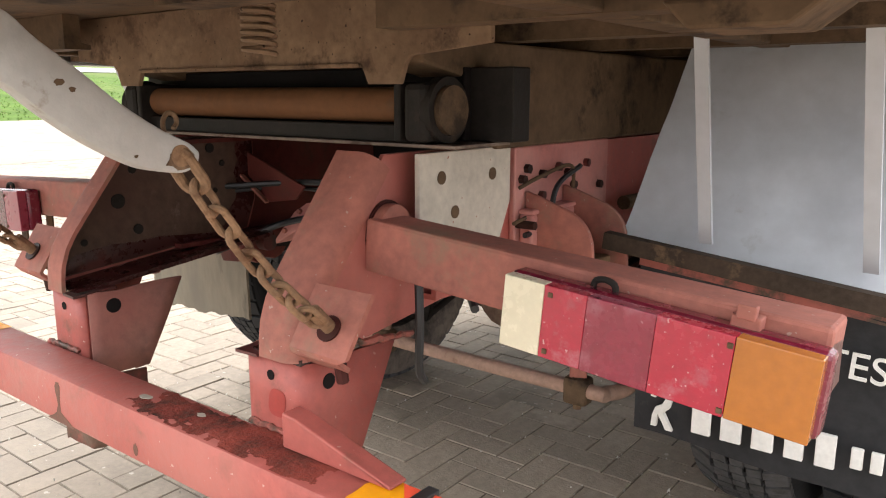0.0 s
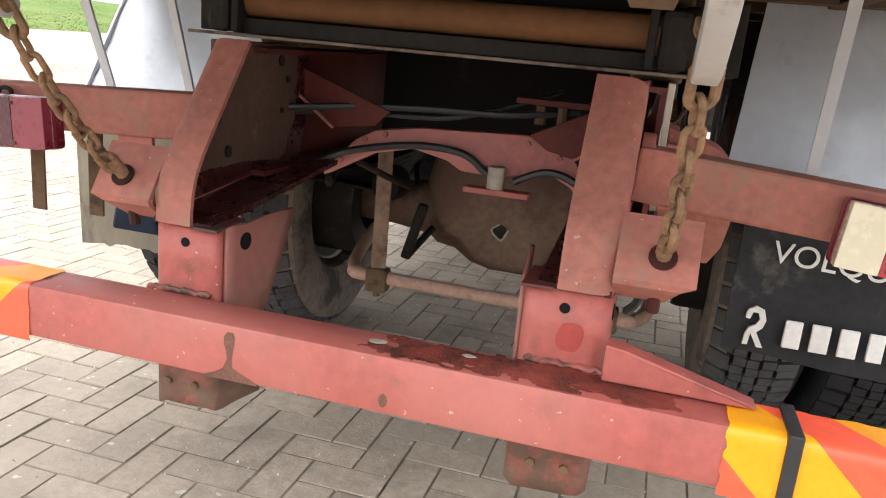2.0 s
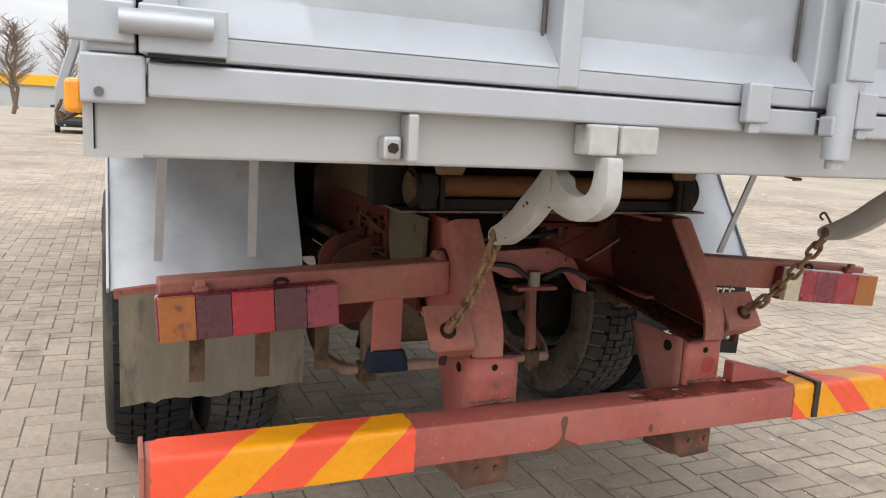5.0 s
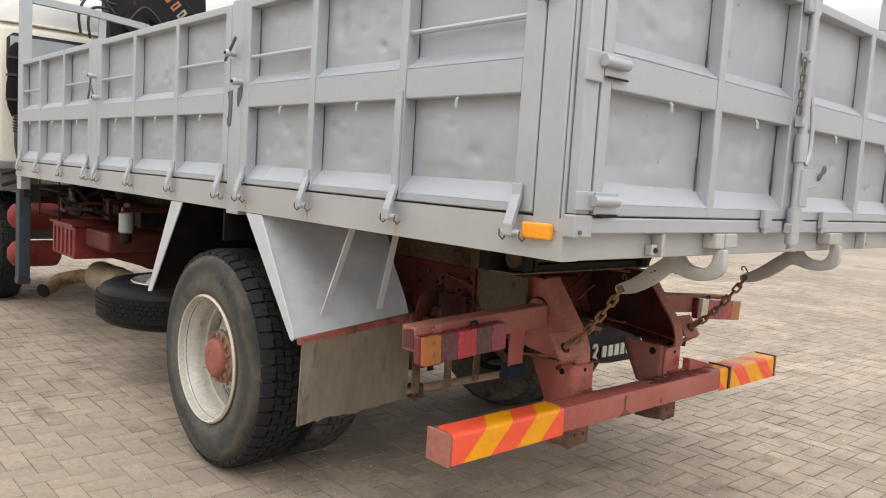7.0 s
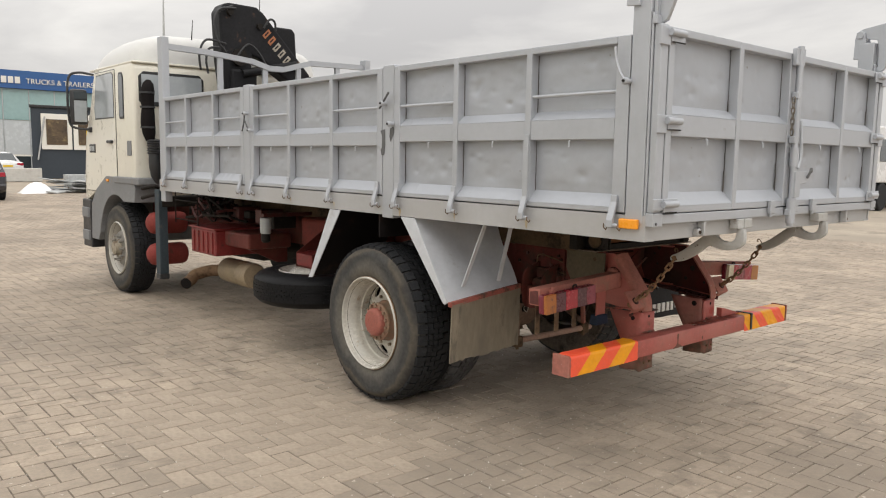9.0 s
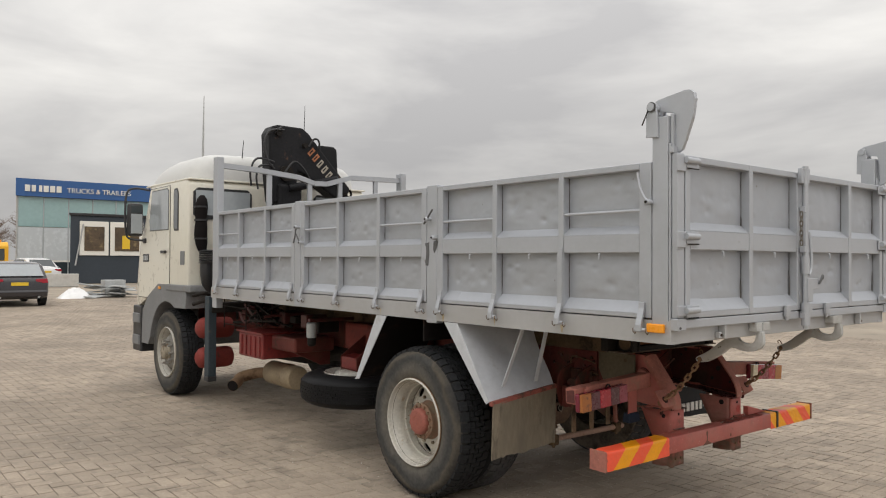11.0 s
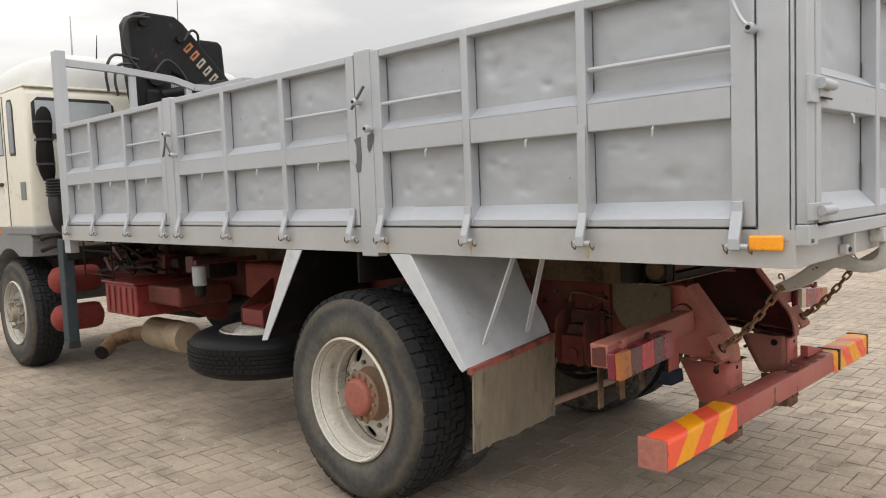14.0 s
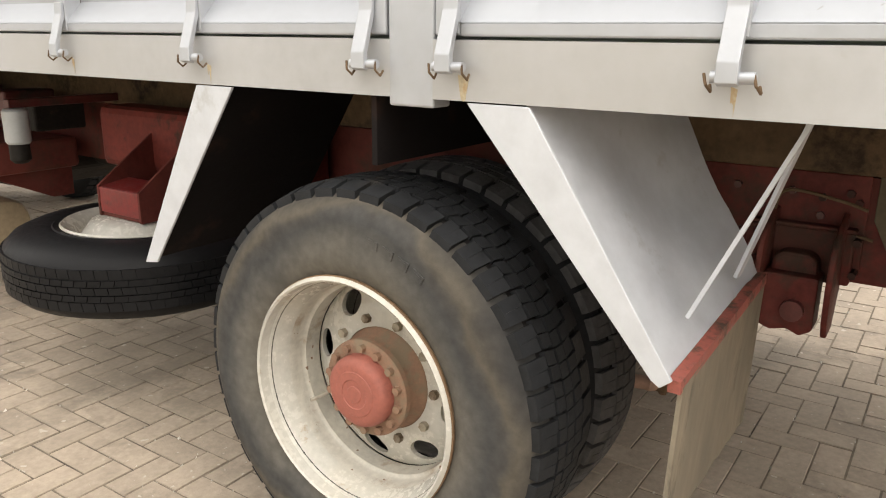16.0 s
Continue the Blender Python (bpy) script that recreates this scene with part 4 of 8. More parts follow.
    rim = part("rim", lathe([(0.293, 0.008), (0.301, 0.0), (0.299, -0.014), (0.284, -0.022), (0.277, -0.040), (0.272, -0.055), (0.264, -0.078), (0.261, -0.10), (0.261, -0.118), (0.257, -0.124), (0.251, -0.126), (0.250, d if deep else -0.22),
                             (0.258, d - 0.01 if deep else -0.23), (0.284, -0.026), (0.288, 0.004)], c, "x", 64, sx), RIM, w, "cream painted steel rim", smooth=True)
    if deep:
        part("lip_edge", lathe([(0.3005, -0.001), (0.3035, -0.004), (0.302, -0.012), (0.2995, -0.012)], c, "x", 64, sx), PIPE, rim, "rusty rim edge", smooth=True)
    # barrel faces: stains, plus a darker base for the shading inside the dish
    rim.data.materials.append(RIMBARREL)
    for f in rim.data.polygons:
        f.material_index = 1 if math.hypot(f.center.y - c[1], f.center.z - c[2]) < 0.265 else 0
    # wheel disc with round hand holes
    bm = bmesh.new()
    holes = 10 if not deep else 8
    r0, r1 = (0.135, 0.251) if deep else (0.10, 0.251)
    mid_r, ha, hr = (0.207, 0.039, 0.031) if deep else (0.213, 0.026, 0.019)

    def lift(q):
        if deep:
            return d + 0.030 * max(0.0, min(1.0, (0.245 - q) / 0.06)) - 0.006 * max(0.0, (q - 0.235) / 0.016)
        return -0.02 - 0.08 * max(0.0, min(1.0, (q - 0.17) / 0.075))

    span = 2 * math.pi / holes
    for s_ in range(holes):
        mid = span * s_ + 0.2
        frames_ = []
        for scale_ in (1.0, 1.12, 2.0):
            loop = []
            for i in range(24):
                q = 2 * math.pi * i / 24
                if scale_ < 2:
                    aa, rr = mid + ha * scale_ / mid_r * math.cos(q), mid_r + hr * scale_ * math.sin(q)
                else:
                    cq, sq = math.cos(q), math.sin(q)
                    g = 1 / max(abs(cq), abs(sq))
                    aa = mid + span / 2 * cq * g
                    rr = mid_r + ((r1 - mid_r) if sq > 0 else (mid_r - r0)) * sq * g
                loop.append((aa, rr))
            frames_.append(loop)
        rings = []
        for lp_, dz in ((frames_[0], -0.016), (frames_[0], -0.002), (frames_[1], 0.0), (frames_[2], 0.0)):
            rings.append([bm.verts.new((c[0] + sx * (lift(rr) + dz), c[1] + rr * math.cos(aa), c[2] + rr * math.sin(aa))) for aa, rr in lp_])
        for ra, rb in zip(rings, rings[1:]):
            for i in range(24):
                bm.faces.new((ra[i], ra[(i + 1) % 24], rb[(i + 1) % 24], rb[i]))
    bmesh.ops.remove_doubles(bm, verts=bm.verts[:], dist=0.0005)
    part("disc", bm, RIM if deep else GREYRIM, rim, smooth=True)
    if deep:
        hub = part("hub", lathe([(0.088, -0.068), (0.118, -0.070), (0.124, -0.075), (0.124, -0.090), (0.112, -0.094), (0.108, -0.104), (0.116, -0.130), (0.130, -0.140), (0.138, d + 0.02), (0.138, d + 0.01), (0.02, d + 0.01)],
                                c, "x", 48, sx, closed=False), HUBDUST, w, "dusty red-brown planetary hub", smooth=True)
        part("hub_cap", lathe([(0.0, -0.028), (0.020, -0.028), (0.022, -0.03), (0.036, -0.03), (0.038, -0.028), (0.056, -0.029), (0.058, -0.031), (0.070, -0.031), (0.080, -0.034), (0.088, -0.041), (0.091, -0.052), (0.092, -0.0685), (0.0, -0.0685)],
                              c, "x", 48, sx, closed=False), HUBRED, hub, "faded red hub cap", smooth=True)
        for k in range(14):
            a = 2 * math.pi * k / 14 + 0.2
            part("hub_bolt", tube([(c[0] + sx * -0.072, c[1] + 0.107 * math.cos(a), c[2] + 0.107 * math.sin(a)), (c[0] + sx * -0.056, c[1] + 0.107 * math.cos(a), c[2] + 0.107 * math.sin(a))], 0.0105, 6), HUBDUST, hub)
        nut_r, nut_h, nut_m = 0.158, d + 0.026, RIMDIRT
    else:
        hub = part("hub", lathe([(0.0, 0.05), (0.06, 0.05), (0.075, 0.04), (0.08, 0.0), (0.10, -0.012), (0.10, -0.03), (0.0, -0.03)], c, "x", 32, sx, closed=False), RIMDIRT, w, "grey dusty wheel hub", smooth=True)
        nut_r, nut_h, nut_m = 0.14, -0.022, GREYRIM
    for k in range(10):
        a = 2 * math.pi * k / 10
        p = (c[1] + nut_r * math.cos(a), c[2] + nut_r * math.sin(a))
        part("wheel_nut", tube([(c[0] + sx * nut_h, *p), (c[0] + sx * (nut_h + (0.018 if deep else 0.045)), *p)], 0.012 if deep else 0.016, 6), nut_m, hub)
    return w


for sx in (-1, 1):
    wheel(sx * 1.238, R_AXLE, sx, True)
    wheel(sx * 0.920, R_AXLE, sx, False, "inner_wheel")
    wheel(sx * 1.19, F_AXLE, sx, False, "front_wheel")

# ---- chassis and rear underside ----
for sx in (-1, 1):
    xa, xb = sx * 0.35, sx * 0.43
    # rail, plate and hanger: a darker red on the left than on the right
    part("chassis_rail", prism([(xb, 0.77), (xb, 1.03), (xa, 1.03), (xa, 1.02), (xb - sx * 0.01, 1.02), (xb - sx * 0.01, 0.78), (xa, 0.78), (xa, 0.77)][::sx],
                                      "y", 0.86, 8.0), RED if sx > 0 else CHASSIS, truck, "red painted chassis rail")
    part("sub_frame_rail", prism([(0.792, 1.19), (0.792, 1.232), (5.6, 1.232), (5.6, 1.036), (1.02, 1.036), (0.95, 1.16)], "x", *sorted((sx * 0.355, sx * 0.455)), 0.006), BROWN, truck, "brown dirty body sub-frame rail")
    # chalky plate and bolted splice plate on the rail
    pl = part("splice_plate", prism([(0.80, 0.82), (0.80, 1.040), (1.085, 1.040), (1.085, 0.93), (1.05, 0.86), (1.0, 0.82)], "x", *sorted((sx * 0.431, sx * 0.443)), 0.002), PLATEWHITE if sx > 0 else OLIVEPLATE, truck, "chalky beige bolted steel plate" if sx > 0 else "dirty olive bolted steel plate")
    for y, z in ((0.86, 0.995), (0.90, 0.93), (1.02, 0.99)) if sx > 0 else ((0.87, 1.0),):
        part("bolt", tube([(sx * 0.443, y, z), (sx * 0.4445, y, z)], 0.012, 14), BROWN, pl, smooth=True)
    sp = part("hanger_plate", box(*sorted((sx * 0.431, sx * 0.445)), 1.10, 1.52, 0.79, 1.035, 0.003), PINKRED if sx > 0 else CHASSIS, truck, "red bolted plate")
    for k, (y, z) in enumerate(((1.14, 0.99), (1.20, 0.93), (1.14, 0.87), (1.27, 0.985), (1.34, 0.94), (1.40, 0.985), (1.47, 0.93), (1.26, 0.89), (1.38, 0.87))):
        part("bolt", tube([(sx * 0.445, y, z), (sx * 0.456, y, z)], 0.010, 6), DARKRED if k % 2 else OILYBROWN, sp)
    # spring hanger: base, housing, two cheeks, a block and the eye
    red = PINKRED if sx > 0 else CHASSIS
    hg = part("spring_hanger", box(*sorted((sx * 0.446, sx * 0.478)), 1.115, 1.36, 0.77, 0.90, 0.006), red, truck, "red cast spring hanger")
    part("flange", box(*sorted((sx * 0.446, sx * 0.482)), 1.112, 1.36, 0.900, 0.910, 0.004), red, hg)
    part("housing", prism([(1.175, 0.78), (1.18, 0.835), (1.20, 0.85), (1.26, 0.85), (1.28, 0.835), (1.285, 0.78)], "x", *sorted((sx * 0.478, sx * 0.535)), 0.010), red, hg)
    for y in (1.135, 1.292):
        ear = [(0.447, 0.945), (0.480, 0.935)] + [(0.52 + 0.082 * math.sin(a), 0.835 + 0.082 * math.cos(a)) for a in (math.radians(12 + 13 * q) for q in range(7))] + [(0.606, 0.78), (0.592, 0.70), (0.568, 0.662), (0.50, 0.668), (0.447, 0.76)]
        part("cheek", prism([(sx * a, b) for a, b in ear], "y", y, y + 0.014, 0.004), REDDUST if sx > 0 else red, hg, smooth=True)
    part("hanger_block", prism([(1.168, 0.672), (1.168, 0.803), (1.29, 0.803), (1.29, 0.668), (1.262, 0.658), (1.225, 0.668), (1.195, 0.655)], "x", *sorted((sx * 0.485, sx * 0.572)), 0.006), PIPE if sx > 0 else red, hg)
    part("spring_eye", tube([(sx * 0.45, 1.215, 0.720), (sx * 0.592, 1.215, 0.720)], 0.026, 14), DARKRED, hg, smooth=True)
    for y, z in ((1.11, 0.88), (1.11, 0.80), (1.335, 0.88), (1.335, 0.81), (1.12, 0.97), (1.20, 0.975), (1.31, 0.97)):
        part("bolt", tube([(sx * 0.445, y, z), (sx * (0.488 if z < 0.9 else 0.458), y, z)], 0.0095, 6), OILYBROWN, hg)
    # leaf springs
    sgrp = part("leaf_spring", tube([(sx * 0.52, 1.30, 0.690), (sx * 0.52, 2.92, 0.70)], 0.02, 6), GREASE, truck, "dusty black leaf spring pack")
    for k in range(7):
        half = 0.80 - 0.09 * k
        bmk = bmesh.new()
        pts = [(sx * 0.52, R_AXLE + half * (j / 4 - 1), 0.665 - 0.017 * k - 0.05 * (1 - (j / 4 - 1) ** 2) + 0.04) for j in range(9)]
        for a, b in zip(pts, pts[1:]):
            bar(a, b, 0.085, 0.015, bmk)
        part("leaf", bmk, GREASE, sgrp)
    for zz, ya, yb, rr_ in ((0.885, 1.50, 1.93, 0.017), (0.79, 1.48, 2.02, 0.026)):
        part("brake_pipe", tube([(sx * 0.50, ya, zz), (sx * 0.50, yb, zz - 0.01)], rr_, 10), BROWN, truck, "rusty brown rod", smooth=True)
    # bracket that carries the underrun bar: a channel bent from plate, sloping rear face, open towards the middle
    br = part("bumper_bracket", prism([(0.759, 1.04), (0.577, 0.803), (0.572, 0.742), (0.60, 0.722), (1.09, 0.775), (1.12, 0.86), (1.12, 1.04)], "x",
                                      *sorted((sx * 0.391, sx * 0.400)), 0.001), RED, truck, "red steel bracket of the underrun bar, oily inside")
    bmk = bmesh.new()
    rails = []
    for layer in (0.0, 0.009):
        grid = []
        for (y0, z0, ny, nz) in ((0.731, 1.045, 0.79, -0.61), (0.672, 0.968, 0.79, -0.61), (0.583, 0.853, 0.79, -0.61), (0.563, 0.820, 0.84, -0.54), (0.551, 0.785, 0.94, -0.34), (0.547, 0.755, 0.99, -0.12), (0.546, 0.728, 1.0, 0.0)):
            line = []
            bend = [(0.317, 0.0), (0.34, 0.0), (0.368, 0.0)] + [(0.368 + 0.034 * math.sin(a), 0.034 * (1 - math.cos(a))) for a in (math.pi / 2 * q / 6 for q in range(1, 7))] + [(0.402, 0.05)]
            for x, o in bend:
                x -= layer * (0 if x < 0.37 else min(1.0, (x - 0.368) / 0.034))
                o += layer * (1 if x < 0.37 else max(0.0, 1 - (x - 0.368) / 0.034))
                line.append(bmk.verts.new((sx * x, y0 + ny * o, z0 + nz * o)))
            grid.append(line)
        for a, b in zip(grid, grid[1:]):
            for k in range(len(a) - 1):
                bmk.faces.new((a[k], a[k + 1], b[k + 1], b[k]))
        rails.append(grid)
    for a, b in zip(range(6), range(1, 7)):
        bmk.faces.new((rails[0][a][0], rails[0][b][0], rails[1][b][0], rails[1][a][0]))
    for e in (0, 6):
        for k in range(len(rails[0][0]) - 1):
            bmk.faces.new((rails[0][e][k], rails[0][e][k + 1], rails[1][e][k + 1], rails[1][e][k]))
    part("rear_flange", bmk, REDDUST, br, "faded red bent sloping flange", smooth=True)
    # inner face: brown on the left bracket, a darker brown on the right
    part("inner_liner", prism([(0.764, 1.035), (0.583, 0.795), (0.580, 0.745), (1.08, 0.79), (1.11, 0.865), (1.11, 1.035)], "x", *sorted((sx * 0.381, sx * 0.3905))), LINERBROWN if sx < 0 else OILYBROWN, br,
         "brown dusty inner face" if sx < 0 else "dark brown inner face")
    if sx < 0:
        rim_ = [(0.582, 0.748), (0.584, 0.772), (0.61, 0.789), (0.65, 0.796), (0.70, 0.801), (0.76, 0.799), (0.82, 0.803), (0.88, 0.797), (0.94, 0.793), (0.985, 0.790), (1.010, 0.806), (1.022, 0.840), (1.048, 0.868), (1.058, 0.905), (1.046, 0.938), (1.060, 0.968), (1.052, 1.000), (1.064, 1.033),
                (1.108, 1.033), (1.108, 0.866), (1.079, 0.793)]
        part("oil_stain", prism(rim_, "x", -0.3808, -0.3800), WETOIL, br, "wet dark red oil on the bracket's inner face")
    part("bottom_flange", plate([(sx * 0.285, 0.560, 0.728), (sx * 0.398, 0.560, 0.728), (sx * 0.398, 1.09, 0.782), (sx * 0.285, 1.09, 0.782)], 0.010), WETOIL, br)
    # dark discs stand in for bolts and for the shade of open holes
    for y, z, r in ((0.722, 0.898, 0.017), (0.762, 0.968, 0.010), (0.767, 0.828, 0.012), (0.976, 1.005, 0.012), (0.985, 0.898, 0.007), (1.01, 0.965, 0.008), (0.635, 0.815, 0.008)):
        part("bolt_head", tube([(sx * 0.3815, y, z), (sx * 0.3775, y, z)], r, 14), GREASE, br)
    # post under it: bent rear face and flared sides, with a top lip
    po = tagged(new("bumper_post"), "faded red channel post of the underrun bar")
    po.parent = truck
    bmk = bmesh.new()
    rows_ = []
    for z in (0.724, 0.66, 0.60, 0.548):
        f = max(0.0, min(1.0, (z - 0.548) / 0.18))
        depth = 0.135 + 0.09 * f
        bend = [(0.282 - 0.016 * math.cos(a), 0.016 - 0.016 * math.sin(a)) for a in (math.pi / 2 * q / 4 for q in range(0, 5))] \
            + [(0.372, 0.0)] + [(0.372 + 0.030 * math.sin(a), 0.030 * (1 - math.cos(a))) for a in (math.pi / 2 * q / 5 for q in range(1, 6))] + [(0.402, depth)]
        rows_.append([bmk.verts.new((sx * x, 0.556 + o, z - 0.045 * o)) for x, o in bend])
    for a, b in zip(rows_, rows_[1:]):
        for k in range(len(a) - 1):
            bmk.faces.new((a[k], a[k + 1], b[k + 1], b[k]))
    face_ = part("post_face", bmk, RED, po, smooth=True)
    flank = bmesh.new()
    rows_ = []
    for z in (0.726, 0.66, 0.60, 0.548):
        depth = 0.135 + 0.09 * (z - 0.548) / 0.18
        rows_.append([flank.verts.new((sx * (0.266 - 0.105 * (o - 0.016)), 0.556 + o, z + 0.05 * (o - 0.016) * (z > 0.72) + 0.003 * math.sin(50 * o) * (z > 0.72))) for o in (0.016, 0.04, 0.08, 0.13, depth - 0.03, depth)])
    for a, b in zip(rows_, rows_[1:]):
        for k in range(len(a) - 1):
            flank.faces.new((a[k], a[k + 1], b[k + 1], b[k]))
    flank_ = part("post_flank", flank, FLANKDUST, po, "dusty flared side of the post", smooth=True)
    foot = bmesh.new()
    rows_ = []
    for z in (0.545, 0.47, 0.42, 0.385):
        rag = 0.012 if z == 0.385 else 0.0
        rows_.append([foot.verts.new((sx * x, 0.556 + o, z - 0.045 * o + rag * noise.noise(Vector((x * 40, o * 40, sx * 3.0))))) for x, o in
                      [(0.252, 0.13), (0.260, 0.06), (0.266, 0.020)] + [(0.284 - 0.018 * math.cos(a), 0.018 - 0.018 * math.sin(a)) for a in (math.pi / 2 * q / 4 for q in range(1, 5))]
                      + [(0.335, 0.0), (0.372, 0.0)] + [(0.372 + 0.030 * math.sin(a), 0.030 * (1 - math.cos(a))) for a in (math.pi / 2 * q / 5 for q in range(1, 6))] + [(0.402, 0.08), (0.402, 0.14)]])
    for a, b in zip(rows_, rows_[1:]):
        for k in range(len(a) - 1):
            foot.faces.new((a[k], a[k + 1], b[k + 1], b[k]))
    foot_ = part("post_foot", foot, RUSTFOOT, po, "rusty worn lower end of the post", smooth=True)
    for piece in (face_, flank_, foot_):
        sol = piece.modifiers.new("thickness", "SOLIDIFY")
        sol.thickness, sol.offset = 0.008, -1.0
    # lip coloured dark red for its shadow as well as the wet oil
    part("top_lip", plate([(sx * 0.262, 0.542, 0.7275), (sx * 0.312, 0.545, 0.7275), (sx * 0.312, 0.64, 0.731), (sx * 0.266, 0.64, 0.731)], 0.005), DARKRED, po)
    # holes are not cut: black discs stand for the dark inside them
    part("hole", tube([(sx * 0.332, 0.5562, 0.697), (sx * 0.332, 0.5545, 0.697)], 0.0085, 14), PITBLACK, po, "dark bolt hole")
    part("hole", tube([(sx * 0.4022, 0.615, 0.685), (sx * 0.4042, 0.615, 0.685)], 0.013, 14), PITBLACK, po, "dark bolt hole")
    part("hole", tube([(sx * 0.2600, 0.622, 0.697), (sx * 0.2510, 0.6215, 0.697)], 0.016, 18), PITBLACK, po, "dark bolt hole")
    for x in (0.31, 0.365):
        part("bolt_head", tube([(sx * x, 0.5562, 0.43), (sx * x, 0.549, 0.43)], 0.008, 6), PIPE, po)
    # lumpy weld between bracket and post
    rw_ = random.Random(31)
    part("weld_bead", tube([(sx * (0.402 + rw_.uniform(-0.001, 0.003)), 0.60 + 0.012 * k, 0.745 - 0.0018 * k + rw_.uniform(-0.003, 0.003)) for k in range(20)], [rw_.uniform(0.004, 0.0075) for _ in range(20)], 7), REDCHIP, po, "lumpy rusty weld", smooth=True)
    part("foot_weld", tube([(sx * (0.28 + 0.0065 * k), 0.552, 0.607 + rw_.uniform(-0.002, 0.003)) for k in range(20)], [rw_.uniform(0.004, 0.007) for _ in range(20)], 7), REDCHIP, po, "lumpy rusty weld", smooth=True)
    # chain lug: a plate bent twice
    bmk = bmesh.new()
    prof = [(0.600, 0.850), (0.548, 0.774), (0.541, 0.762), (0.545, 0.752), (0.588, 0.722)]
    nrm_ = [(0.82, -0.57), (0.86, -0.50), (1.0, 0.0), (0.75, 0.66), (0.60, 0.80)]
    ends_ = []
    for layer in (0.0, 0.008):
        ends_.append([[bmk.verts.new((sx * (x - 0.02 * (x > 0.5) * max(0, k - 2)), y + layer * a, z + layer * b)) for k, ((y, z), (a, b)) in enumerate(zip(prof, nrm_))] for x in (0.396, 0.450, 0.508 + 0.006)])
    for g_ in ends_:
        for a, b in zip(g_, g_[1:]):
            for k in range(4):
                bmk.faces.new((a[k], a[k + 1], b[k + 1], b[k]))
    for c_ in (0, 2):
        for k in range(4):
            bmk.faces.new((ends_[0][c_][k], ends_[0][c_][k + 1], ends_[1][c_][k + 1], ends_[1][c_][k]))
    for k in (0, 4):
        for c_ in (0, 1):
            bmk.faces.new((ends_[0][c_][k], ends_[0][c_ + 1][k], ends_[1][c_ + 1][k], ends_[1][c_][k]))
    lug = part("chain_lug", bmk, REDDUST, truck, "dusty red bent steel chain lug")
    part("lug_hole", tube([(sx * 0.462, 0.5625, 0.797), (sx * 0.462, 0.5600, 0.799)], 0.021, 18), OILYBROWN, lug)
    part("chain_bolt", tube([(sx * 0.462, 0.580, 0.782), (sx * 0.463, 0.530, 0.832)], 0.0115, 12), RUST, lug, smooth=True)
    part("chain_nut", tube([(sx * 0.462, 0.598, 0.765), (sx * 0.462, 0.580, 0.783)], 0.020, 6), RUST, lug)
    part("lug_scar", tube([(sx * 0.46, 0.585, 0.735), (sx * 0.46, 0.590, 0.705)], 0.010, 8), OILYBROWN, lug)
    # arm and tail lamp
    droop = 0.036 if sx > 0 else 0.022
    arm = part("lamp_arm", bar((sx * 0.40, 0.745, 0.894), (sx * 1.108, 0.738, 0.894 - droop * 1.45), 0.075, 0.09, bevel=0.006), REDDUST, truck, "dusty red square steel lamp arm")
    # a dark plate on the closed arm imitates the shade of an open end
    part("arm_bore", bar((sx * 1.1075, 0.738, 0.894 - droop * 1.45), (sx * 1.1095, 0.738, 0.894 - droop * 1.45), 0.058, 0.072), DARKRED, arm, "dark plate drawn for the shaded open end of the arm")
    oval = lambda q: [(0.760 + 0.047 * q * math.cos(2 * math.pi * k / 28), 0.901 + 0.058 * q * math.sin(2 * math.pi * k / 28)) for k in range(28)]
    part("collar_gap", prism(oval(1.09), "x", *sorted((sx * 0.4005, sx * 0.4045))), OILYBROWN, arm)
    part("weld_collar", prism(oval(1.0), "x", *sorted((sx * 0.4005, sx * 0.426)), 0.006), REDDUST, arm, "rounded welded collar", smooth=True)
    lp = tagged(new("tail_lamp"), "weathered tail lamp with red and amber lenses")
    lp.parent = truck
    tilt = Matrix.Translation((sx * 0.71, 0.0, 0.852)) @ Matrix.Rotation(sx * math.atan2(droop, 0.40), 4, "Y")

    def lamp_box(name, u0, u1, y0, y1, z0, z1, m, bev=0.004):
        b = box(*sorted((sx * u0, sx * u1)), y0, y1, z0, z1, bev)
        b.transform(tilt)
        return part(name, b, m, lp)

    lamp_box("housing", -0.004, 0.406, 0.668, 0.702, -0.052, 0.052, LAMPDARK, 0.008)
    cuts = [(0.0, 0.0615, LAMPWHITE), (0.0618, 0.1232, LAMPHAZE), (0.1234, 0.2148, LAMPCRIMSON), (0.2150, 0.308, LAMPHAZE), (0.3085, 0.40, LAMPAMBER)] if sx > 0 else \
        [(0.0, 0.075, LAMPPINK), (0.076, 0.150, LAMPMAROON), (0.151, 0.245, LAMPRED), (0.246, 0.322, LAMPMAROON), (0.323, 0.40, LAMPDIRTY)]
    for u0, u1, m in cuts:
        lamp_box("lens", u0, u1, 0.648, 0.669, -0.05, 0.05, m, 0.0015)
    for u, z in ((0.068, 0.038), (0.30, 0.038), (0.068, -0.04), (0.30, -0.042)):
        lamp_box("lens_screw", u, u + 0.007, 0.646, 0.650, z - 0.0035, z + 0.0035, BROWN, 0.001)
    for u in (0.11, 0.29):
        if u < 0.2:
            b = tube(curve_pts([(sx * u, 0.69, 0.050), (sx * (u + 0.003), 0.69, 0.060), (sx * (u + 0.016), 0.69, 0.064), (sx * (u + 0.029), 0.69, 0.060), (sx * (u + 0.032), 0.69, 0.050)], 3), 0.0045, 8)
            b.transform(tilt)
